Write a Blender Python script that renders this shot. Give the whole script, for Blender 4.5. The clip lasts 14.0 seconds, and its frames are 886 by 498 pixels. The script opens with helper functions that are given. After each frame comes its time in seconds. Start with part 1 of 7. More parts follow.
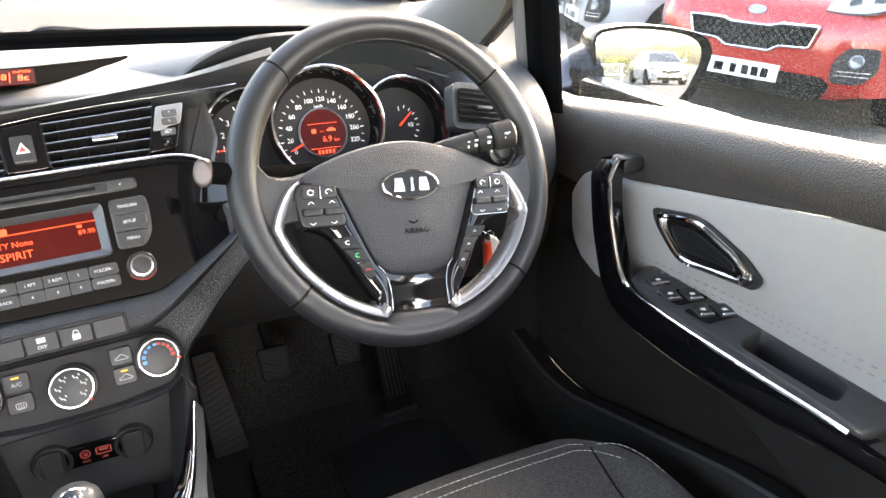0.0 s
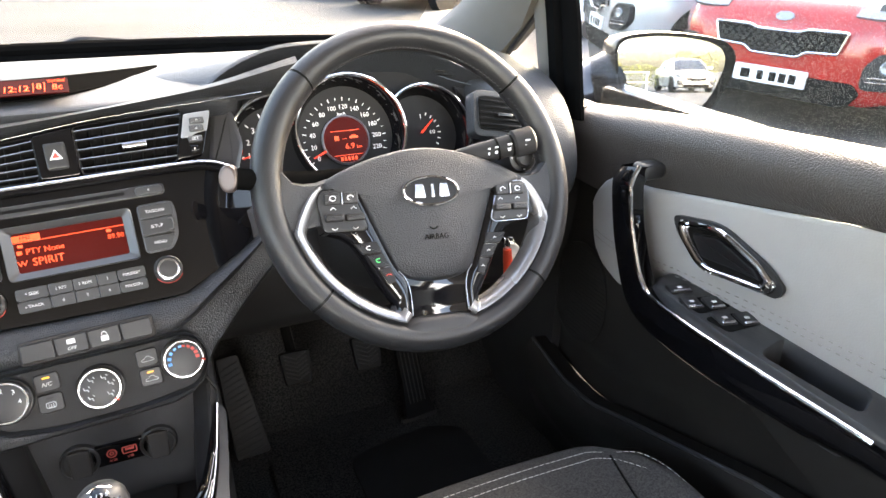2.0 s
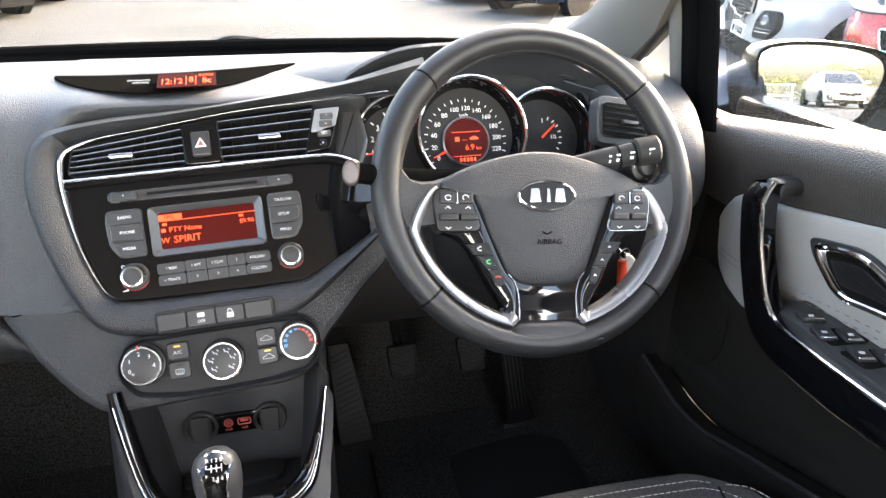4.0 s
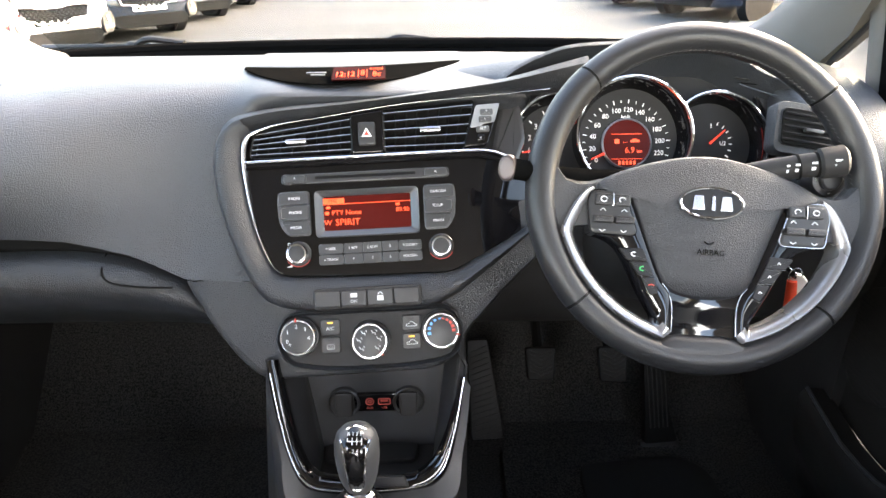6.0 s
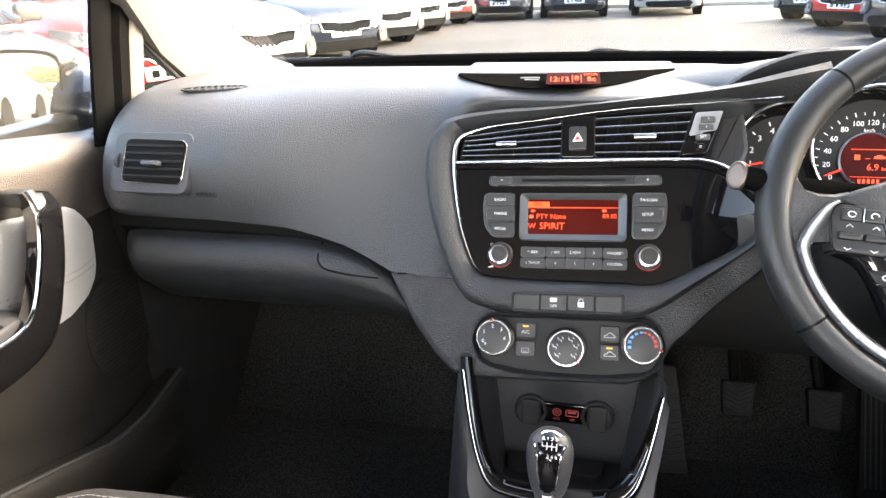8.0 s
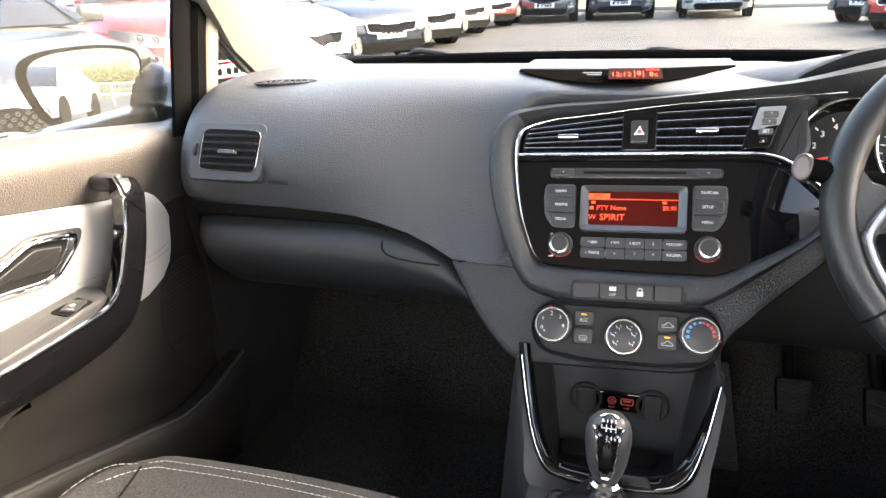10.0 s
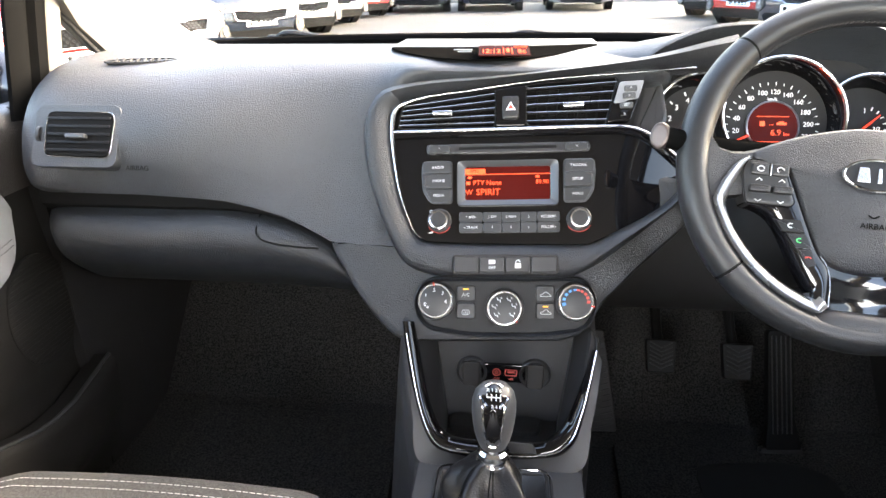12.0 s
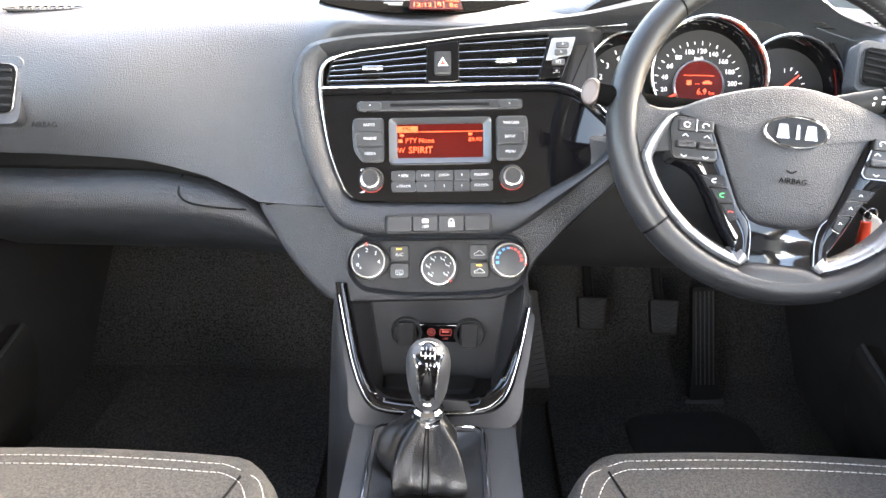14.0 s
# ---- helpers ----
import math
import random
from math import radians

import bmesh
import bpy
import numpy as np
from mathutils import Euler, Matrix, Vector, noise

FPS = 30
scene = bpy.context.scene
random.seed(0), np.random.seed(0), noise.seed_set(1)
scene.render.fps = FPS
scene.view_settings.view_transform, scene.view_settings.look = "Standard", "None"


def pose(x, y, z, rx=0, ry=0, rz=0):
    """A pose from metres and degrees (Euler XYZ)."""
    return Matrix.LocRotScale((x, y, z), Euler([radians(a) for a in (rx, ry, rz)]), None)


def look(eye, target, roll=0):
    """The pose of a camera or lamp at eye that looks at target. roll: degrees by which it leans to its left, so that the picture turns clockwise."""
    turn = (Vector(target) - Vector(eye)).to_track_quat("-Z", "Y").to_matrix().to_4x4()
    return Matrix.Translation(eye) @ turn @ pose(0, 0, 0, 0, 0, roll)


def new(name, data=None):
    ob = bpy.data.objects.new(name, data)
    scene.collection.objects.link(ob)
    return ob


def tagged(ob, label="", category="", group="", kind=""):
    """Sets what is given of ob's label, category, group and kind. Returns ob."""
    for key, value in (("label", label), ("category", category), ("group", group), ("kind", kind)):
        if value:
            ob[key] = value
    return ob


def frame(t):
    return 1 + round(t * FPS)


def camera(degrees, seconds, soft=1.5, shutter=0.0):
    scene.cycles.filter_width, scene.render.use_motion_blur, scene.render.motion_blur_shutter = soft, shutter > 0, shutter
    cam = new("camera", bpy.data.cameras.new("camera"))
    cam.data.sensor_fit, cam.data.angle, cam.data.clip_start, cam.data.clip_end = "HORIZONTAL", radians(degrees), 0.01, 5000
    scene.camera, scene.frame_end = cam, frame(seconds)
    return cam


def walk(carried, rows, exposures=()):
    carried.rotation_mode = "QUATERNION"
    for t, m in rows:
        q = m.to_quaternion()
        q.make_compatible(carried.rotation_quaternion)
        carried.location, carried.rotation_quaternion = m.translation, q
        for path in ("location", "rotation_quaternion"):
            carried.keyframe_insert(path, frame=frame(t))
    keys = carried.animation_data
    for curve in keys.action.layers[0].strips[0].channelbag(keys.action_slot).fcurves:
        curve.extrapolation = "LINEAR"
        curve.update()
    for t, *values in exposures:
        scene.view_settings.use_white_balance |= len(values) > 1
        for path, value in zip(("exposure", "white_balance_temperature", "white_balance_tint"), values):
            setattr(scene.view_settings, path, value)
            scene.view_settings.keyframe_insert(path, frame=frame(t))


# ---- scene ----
cam = camera(67.9, 14.0)
PATH = [
    (0, (0.083, -0.679, 0.901), (0.923, 0.91, 0.024), 1.7),
    (0.5, (0.079, -0.682, 0.905), (0.941, 0.9, 0.037), 2.2),
    (1, (0.082, -0.682, 0.905), (0.93, 0.908, 0.038), 2.0),
    (1.5, (0.081, -0.683, 0.905), (0.905, 0.926, 0.05), 1.6),
    (2, (0.083, -0.686, 0.902), (0.865, 0.943, 0.044), 1.1),
    (2.5, (0.081, -0.688, 0.9), (0.79, 0.976, 0.047), 0.8),
    (2.7, (0.079, -0.689, 0.902), (0.766, 0.989, 0.058), 0.9),
    (4.8, (0.088, -0.688, 0.895), (0.401, 1.096, 0.049), 0.1),
    (5, (0.086, -0.693, 0.894), (0.366, 1.105, 0.064), 0.0),
    (5.5, (0.083, -0.691, 0.895), (0.214, 1.128, 0.074), -0.4),
    (6, (0.078, -0.69, 0.892), (0.111, 1.125, 0.052), -0.5),
    (6.5, (0.067, -0.691, 0.889), (0.005, 1.129, 0.063), -0.7),
    (7, (0.059, -0.69, 0.888), (-0.119, 1.122, 0.061), -1.6),
    (7.5, (0.041, -0.688, 0.885), (-0.275, 1.102, 0.049), -2.0),
    (8, (0.026, -0.7, 0.868), (-0.42, 1.094, 0.105), -2.1),
    (8.5, (0.013, -0.699, 0.882), (-0.542, 1.063, 0.116), -2.3),
    (8.7, (0.004, -0.705, 0.873), (-0.576, 1.055, 0.121), -2.1),
    (10.8, (0.007, -0.746, 0.858), (-0.478, 1.04, 0.098), -2.7),
    (11, (0.01, -0.744, 0.855), (-0.441, 1.049, 0.09), -2.8),
    (11.5, (0.01, -0.741, 0.853), (-0.322, 1.074, 0.081), -1.4),
    (12, (0.01, -0.736, 0.845), (-0.206, 1.091, 0.059), -0.8),
    (12.5, (0.011, -0.733, 0.84), (-0.137, 1.083, 0.015), -0.1),
    (13, (0.016, -0.731, 0.835), (-0.08, 1.071, -0.026), -0.2),
    (13.5, (0.015, -0.728, 0.832), (-0.055, 1.07, -0.041), -0.0),
    (14, (0.015, -0.73, 0.832), (-0.009, 1.068, -0.045), 1.0),
]
walk(cam, [(t, look(eye, target, roll)) for t, eye, target, roll in PATH], [(0.0, 5.05, 7900, 14), (2.5, 4.95, 7800, 14), (5.0, 4.95, 7550, 13), (7.8, 4.95, 7600, 13), (8.5, 4.6, 7600, 13), (11.0, 4.65, 7500, 13), (11.6, 4.95, 7500, 13), (12.5, 5.3, 7450, 13), (14.0, 5.72, 7450, 13)])

# ---- world and sun ----
world = bpy.data.worlds.new("sky")
scene.world = world
world.use_nodes = True
wn = world.node_tree.nodes
sky = wn.new("ShaderNodeTexSky")
sky.sky_type = "NISHITA"
sky.sun_disc = False
sky.sun_elevation = radians(26)
sky.sun_rotation = radians(57.5)
sky.air_density, sky.dust_density, sky.ozone_density = 1.0, 4.0, 1.0
world.node_tree.links.new(sky.outputs[0], wn["Background"].inputs[0])
wn["Background"].inputs[1].default_value = 0.15
sun_data = bpy.data.lights.new("sun", "SUN")
sun_data.energy, sun_data.angle, sun_data.color = 1.0, radians(45), (1.0, 0.97, 0.93)
sun = new("sun", sun_data)
sun.matrix_world = look((4.4, 2.8, 2.5), (0, 0, 0))
# the sky's light in the openings of the tailgate and rear door windows
for eye, aim, wide, high, watts in (((0, -1.93, .91), (0, 0, .75), 1.1, .34, 1.0), ((-.77, -1.28, .90), (0, -1.0, .85), .85, .28, .45), ((.77, -1.28, .90), (0, -1.0, .85), .85, .28, .7)):
    ld = bpy.data.lights.new("window_light", "AREA")
    ld.shape, ld.size, ld.size_y, ld.energy, ld.color = "RECTANGLE", wide, high, watts, (1.0, 1.0, 1.0)
    lamp = new("window_light", ld)
    lamp.matrix_world = look(eye, aim)


# ---- materials ----
def mat(name, colour, rough=0.5, metal=0.0, var=0.15, scale=40.0, bump=0.0, bscale=600.0, emit=0.0, coat=0.0, spec=0.5, kind="noise", hard=0.0, bdist=0.0006):
    m = bpy.data.materials.new(name)
    m.use_nodes = True
    nt = m.node_tree
    b = nt.nodes["Principled BSDF"]
    b.inputs["Roughness"].default_value = rough
    b.inputs["Metallic"].default_value = metal
    b.inputs["Coat Weight"].default_value = coat
    b.inputs["Coat Roughness"].default_value = 0.03
    b.inputs["Specular IOR Level"].default_value = spec
    tc = nt.nodes.new("ShaderNodeTexCoord")
    n1 = nt.nodes.new("ShaderNodeTexNoise")
    n1.inputs["Scale"].default_value = scale
    n1.inputs["Detail"].default_value = 6
    nt.links.new(tc.outputs["Object"], n1.inputs["Vector"])
    ramp = nt.nodes.new("ShaderNodeMix")
    ramp.data_type = "RGBA"
    c = Vector(colour)
    ramp.inputs[6].default_value = (*(c * (1 - var)), 1)
    ramp.inputs[7].default_value = (*[min(1, v * (1 + var)) for v in c], 1)
    src = n1.outputs[0]
    if hard:
        hr = nt.nodes.new("ShaderNodeMapRange")
        hr.inputs[1].default_value, hr.inputs[2].default_value = 0.5 - hard, 0.5 + hard
        nt.links.new(src, hr.inputs[0])
        src = hr.outputs[0]
    nt.links.new(src, ramp.inputs[0])
    nt.links.new(ramp.outputs[2], b.inputs["Base Color"])
    if emit:
        b.inputs["Emission Color"].default_value = (*colour, 1)
        b.inputs["Emission Strength"].default_value = emit
    if rough > 0.12:
        rr = nt.nodes.new("ShaderNodeMapRange")
        rr.inputs[3].default_value, rr.inputs[4].default_value = max(0.03, rough - 0.09), min(1, rough + 0.09)
        n3 = nt.nodes.new("ShaderNodeTexNoise")
        n3.inputs["Scale"].default_value = scale * 0.3
        n3.inputs["Detail"].default_value = 4
        nt.links.new(tc.outputs["Object"], n3.inputs["Vector"])
        nt.links.new(n3.outputs[0], rr.inputs[0])
        nt.links.new(rr.outputs[0], b.inputs["Roughness"])
    if bump:
        bp = nt.nodes.new("ShaderNodeBump")
        bp.inputs["Strength"].default_value = bump
        bp.inputs["Distance"].default_value = bdist
        if kind == "leather":
            t = nt.nodes.new("ShaderNodeTexVoronoi")
            t.feature = "SMOOTH_F1"
            t.inputs["Scale"].default_value = bscale
            nt.links.new(tc.outputs["Object"], t.inputs["Vector"])
            nt.links.new(t.outputs["Distance"], bp.inputs["Height"])
        else:
            t = nt.nodes.new("ShaderNodeTexNoise")
            t.inputs["Scale"].default_value = bscale
            t.inputs["Detail"].default_value = 3
            nt.links.new(tc.outputs["Object"], t.inputs["Vector"])
            nt.links.new(t.outputs[0], bp.inputs["Height"])
        nt.links.new(bp.outputs[0], b.inputs["Normal"])
    return m


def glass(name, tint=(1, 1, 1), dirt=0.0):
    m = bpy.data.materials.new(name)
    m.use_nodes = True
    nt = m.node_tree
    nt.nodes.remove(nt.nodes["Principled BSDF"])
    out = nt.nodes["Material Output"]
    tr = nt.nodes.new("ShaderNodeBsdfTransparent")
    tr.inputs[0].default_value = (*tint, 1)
    gl = nt.nodes.new("ShaderNodeBsdfGlossy")
    gl.inputs["Roughness"].default_value = 0.02
    lw = nt.nodes.new("ShaderNodeLayerWeight")
    lw.inputs[0].default_value = 0.5
    pw = nt.nodes.new("ShaderNodeMath")
    pw.operation = "POWER"
    pw.inputs[1].default_value = 5
    nt.links.new(lw.outputs["Facing"], pw.inputs[0])
    fr = nt.nodes.new("ShaderNodeMapRange")
    fr.inputs[3].default_value, fr.inputs[4].default_value = 0.012, 0.25
    nt.links.new(pw.outputs[0], fr.inputs[0])
    mx = nt.nodes.new("ShaderNodeMixShader")
    nt.links.new(fr.outputs[0], mx.inputs[0])
    nt.links.new(tr.outputs[0], mx.inputs[1])
    nt.links.new(gl.outputs[0], mx.inputs[2])
    last = mx
    if dirt:
        df = nt.nodes.new("ShaderNodeBsdfDiffuse")
        df.inputs[0].default_value = (0.75, 0.74, 0.7, 1)
        tc = nt.nodes.new("ShaderNodeTexCoord")
        no = nt.nodes.new("ShaderNodeTexVoronoi")
        no.inputs["Scale"].default_value = 760
        nt.links.new(tc.outputs["Object"], no.inputs["Vector"])
        mr = nt.nodes.new("ShaderNodeMapRange")
        mr.inputs[1].default_value, mr.inputs[2].default_value = 0.15, 0.24
        mr.inputs[3].default_value, mr.inputs[4].default_value = dirt, 0.008
        nt.links.new(no.outputs["Distance"], mr.inputs[0])
        m2 = nt.nodes.new("ShaderNodeMixShader")
        nt.links.new(mr.outputs[0], m2.inputs[0])
        nt.links.new(mx.outputs[0], m2.inputs[1])
        nt.links.new(df.outputs[0], m2.inputs[2])
        last = m2
    nt.links.new(last.outputs[0], out.inputs[0])
    return m


M_DASH = mat("dash_grain", (0.034, 0.0367, 0.0415), 0.42, var=0.10, bump=1.0, bscale=740, kind="leather", bdist=0.0008, spec=0.6)
M_SOFT = mat("soft_black", (0.021, 0.0225, 0.025), 0.38, var=0.10, bump=1.0, bscale=760, kind="leather", bdist=0.0008)
M_PLASTIC = mat("matt_black_plastic", (0.021, 0.020, 0.020), 0.58, var=0.15, bump=0.25, bscale=900, spec=0.3)
# near-black: for black parts, and for shade painted into vents and gaps
M_DARK = mat("near_black_and_shade", (0.006, 0.006, 0.006), 0.8, var=0.2, spec=0.1)
M_PIANO = mat("piano_black", (0.003, 0.003, 0.0035), 0.04, var=0.2)
M_CHROME = mat("chrome", (0.82, 0.82, 0.84), 0.07, 1.0, var=0.03)
M_SATIN = mat("satin_chrome", (0.6, 0.6, 0.62), 0.22, 1.0, var=0.05)
M_SILVER = mat("silver_paint", (0.35, 0.36, 0.38), 0.3, 0.7, var=0.05)
M_RADIOBTN = mat("radio_button", (0.036, 0.037, 0.039), 0.36, 0.2, var=0.06)
M_BLACKSTEEL = mat("black_steel", (0.006, 0.006, 0.006), 0.6, var=0.2, spec=0.15)
M_GREYBTN = mat("grey_button", (0.075, 0.077, 0.08), 0.4, 0.3, var=0.06)
M_BTN = mat("black_button", (0.02, 0.02, 0.021), 0.4, var=0.1)
M_LEATHER = mat("wheel_leather", (0.014, 0.0145, 0.016), 0.36, var=0.12, bump=0.6, bscale=1000, kind="leather", bdist=0.0004)
M_HUB = mat("airbag_cover", (0.022, 0.023, 0.026), 0.40, var=0.06, bump=1.0, bscale=900, kind="leather", bdist=0.0007)
M_PADGREY = mat("grey_door_leather", (0.35, 0.345, 0.336), 0.45, var=0.05, bump=0.3, bscale=520, kind="leather")
M_ARM = mat("armrest_plastic", (0.031, 0.0315, 0.0335), 0.42, var=0.08, bump=0.3, bscale=500)
M_BEIGE = mat("pillar_trim", (0.09, 0.084, 0.0745), 0.75, var=0.05, bump=0.3, bscale=900)
M_FABRIC = mat("seat_fabric", (0.034, 0.033, 0.032), 0.85, var=0.45, scale=420, bump=0.9, bscale=900, hard=0.12, bdist=0.001)
M_SEATSIDE = mat("seat_side_fabric", (0.07, 0.07, 0.072), 0.75, var=0.2, scale=200, bump=0.6, bscale=1300)
M_STITCH = mat("white_thread", (0.48, 0.47, 0.45), 0.7)
M_CARPET = mat("carpet", (0.023, 0.022, 0.021), 0.95, var=0.95, scale=330, bump=0.7, bscale=420, hard=0.12, bdist=0.003)
M_RUBBER = mat("rubber", (0.010, 0.010, 0.010), 0.65, var=0.2, bump=0.3)
M_SEAL = mat("black_door_frame", (0.004, 0.004, 0.004), 0.7, var=0.2, bump=0.2, spec=0.0)
M_ARC = mat("spoke_metal", (0.30, 0.30, 0.31), 0.27, 0.65, var=0.04)
M_SWBTN = mat("gloss_wheel_button", (0.008, 0.008, 0.009), 0.42, var=0.1, spec=0.3)
M_SPOKE = mat("gloss_spoke", (0.005, 0.005, 0.006), 0.07, var=0.2)
M_WHITE = mat("white_marking", (0.8, 0.8, 0.8), 0.5, emit=0.025)
M_MARK = mat("white_print", (0.72, 0.72, 0.72), 0.5)
M_GREYPRINT = mat("embossed_print", (0.003, 0.003, 0.003), 0.8, spec=0.1)
M_DASHPRINT = mat("dash_print", (0.008, 0.0085, 0.009), 0.7, spec=0.1)
M_SCREEN = mat("red_lcd", (0.05, 0.003, 0.002), 0.3, emit=0.022, spec=0.15)
M_CLOCK = mat("dim_red_lcd", (0.010, 0.001, 0.001), 0.7, emit=0.15, spec=0.02)
M_CLOCKHI = mat("clock_digit", (0.7, 0.05, 0.02), 0.6, emit=0.10, spec=0.05)
M_SCREENHI = mat("red_lcd_bright", (1.0, 0.09, 0.03), 0.3, emit=0.055)
M_AMBER = mat("amber_lamp", (1.0, 0.45, 0.05), 0.3, emit=0.060)
M_RED = mat("red_mark", (0.55, 0.05, 0.035), 0.4, emit=0.010)
M_REDDIM = mat("dim_red_mark", (0.35, 0.06, 0.05), 0.5, emit=0.006)
M_BLUE = mat("blue_mark", (0.05, 0.25, 0.6), 0.4, emit=0.010)
M_GREEN = mat("green_mark", (0.05, 0.5, 0.15), 0.4, emit=0.013)
M_NEEDLE = mat("red_needle", (1.0, 0.06, 0.03), 0.4, emit=0.045)
M_KEYRED = mat("red_key_tag", (0.75, 0.06, 0.02), 0.5)
M_CREAM = mat("cream_key_fob", (0.7, 0.67, 0.6), 0.5)
M_CAPSILVER = mat("cap_silver", (0.085, 0.068, 0.065), 0.38, 0.5, var=0.05)
M_BRIGHT = mat("bright_silver_paint", (0.32, 0.33, 0.345), 0.3, 0.4, var=0.04)
M_SLOT = mat("slot_grey", (0.035, 0.035, 0.037), 0.25, var=0.06)
M_MIRROR = mat("mirror_glass", (0.95, 0.95, 0.95), 0.0, 1.0, var=0.0)
M_BLACKPAINT = mat("black_car_paint", (0.008, 0.008, 0.009), 0.2, coat=0.3, spec=0.4)
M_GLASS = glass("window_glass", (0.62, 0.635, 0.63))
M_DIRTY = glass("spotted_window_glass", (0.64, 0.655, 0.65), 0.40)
M_BEZEL = mat("grey_bezel", (0.075, 0.077, 0.080), 0.33, 0.5, var=0.05)
M_GAITER = mat("gaiter_leather", (0.009, 0.009, 0.0095), 0.34, var=0.15, bump=0.8, bscale=620, kind="leather", bdist=0.0004)
M_SLAT = mat("vent_slat", (0.005, 0.005, 0.0055), 0.5, var=0.1, spec=0.2)
M_WINDOW = mat("display_cover", (0.003, 0.003, 0.003), 0.8, spec=0.0)


# ---- mesh kit ----
def smooth_curve(pts, n=6, closed=False):
    p = [Vector(q) for q in pts]
    k, out = len(p), []
    for i in range(k if closed else k - 1):
        if closed:
            a, b, c, d = p[i - 1], p[i], p[(i + 1) % k], p[(i + 2) % k]
        else:
            a, b, c, d = p[max(i - 1, 0)], p[i], p[i + 1], p[min(i + 2, k - 1)]
        for j in range(n):
            t = j / n
            out.append(0.5 * (2 * b + (c - a) * t + (2 * a - 5 * b + 4 * c - d) * t * t + (3 * b - a - 3 * c + d) * t ** 3))
    if not closed:
        out.append(p[-1])
    return out


def rounded(pts, r=0.005, n=4):
    p, out = [Vector((q[0], q[1])) for q in pts], []
    for i in range(len(p)):
        a, b, c = p[i - 1], p[i], p[(i + 1) % len(p)]
        da, dc = (a - b), (c - b)
        ra = min(r, da.length * 0.45, dc.length * 0.45)
        s, e = b + da.normalized() * ra, b + dc.normalized() * ra
        for j in range(n + 1):
            t = j / n
            out.append(s * (1 - t) ** 2 + b * 2 * t * (1 - t) + e * t * t)
    return out


def rect(cx, cy, w, h, r=0.003, n=4):
    return rounded([(cx - w / 2, cy - h / 2), (cx + w / 2, cy - h / 2), (cx + w / 2, cy + h / 2), (cx - w / 2, cy + h / 2)], r, n)


def oval(cx, cy, a, b, n=32):
    return [Vector((cx + a * math.cos(i * math.tau / n), cy + b * math.sin(i * math.tau / n))) for i in range(n)]


def grow(pts, d):
    """Moves a closed anticlockwise outline outwards by d."""
    p, out = [Vector((q[0], q[1])) for q in pts], []
    for i in range(len(p)):
        e1, e2 = p[i] - p[i - 1], p[(i + 1) % len(p)] - p[i]
        if e1.length < 1e-7:
            e1 = e2
        if e2.length < 1e-7:
            e2 = e1
        n = Vector((e1.y, -e1.x)).normalized() + Vector((e2.y, -e2.x)).normalized()
        out.append(p[i] + (n.normalized() * d if n.length > 1e-6 else Vector((0, 0))))
    return out


def box(bm, c, s, r=0.0, seg=2, m=None):
    g = bmesh.ops.create_cube(bm, size=1)["verts"]
    for v in g:
        v.co = Vector(c) + Vector((v.co.x * s[0], v.co.y * s[1], v.co.z * s[2]))
    if r:
        es = list({e for v in g for e in v.link_edges})
        made = bmesh.ops.bevel(bm, geom=es, offset=r, segments=seg, affect="EDGES", profile=0.5)
        g = list({v for f in made["faces"] for v in f.verts} | {v for v in g if v.is_valid})
    if m:
        bmesh.ops.transform(bm, matrix=m, verts=[v for v in g if v.is_valid])
    return bm


def slab(bm, pts, z0, z1, r=0.0, m=None):
    """A flat outline given thickness, with a rounded upper rim."""
    p = [Vector((q[0], q[1])) for q in pts]
    if sum(p[i - 1].x * p[i].y - p[i].x * p[i - 1].y for i in range(len(p))) < 0:
        p.reverse()
    levels = [(p, z0)]
    if r:
        levels += [(p, z1 - r), (grow(p, -r * 0.3), z1 - r * 0.3), (grow(p, -r), z1), (grow(p, -r * 1.25), z1)]
    else:
        levels += [(p, z1)]
    rows = []
    for ring_pts, z in levels:
        rows.append([bm.verts.new((m @ Vector((q.x, q.y, z))) if m else (q.x, q.y, z)) for q in ring_pts])
    k = len(p)
    for a, b in zip(rows, rows[1:]):
        for i in range(k):
            bm.faces.new((a[i], a[(i + 1) % k], b[(i + 1) % k], b[i]))
    bm.faces.new(rows[-1])
    bm.faces.new(rows[0][::-1])
    return bm


def hoop(bm, outer, inner, z0, z1, zi=None, r=0.0):
    """A frame between two outlines of the same count."""
    zi = z1 if zi is None else zi
    k = len(outer)
    loops = [(outer, z0), (outer, z1 - r), (grow(outer, -r), z1), (grow(inner, r), zi), (inner, zi - r), (inner, z0)] if r else [(outer, z0), (outer, z1), (inner, zi), (inner, z0)]
    rows = [[bm.verts.new((q[0], q[1], z)) for q in l] for l, z in loops]
    for a, b in zip(rows, rows[1:] + rows[:1]):
        for i in range(k):
            bm.faces.new((a[i], a[(i + 1) % k], b[(i + 1) % k], b[i]))
    return bm


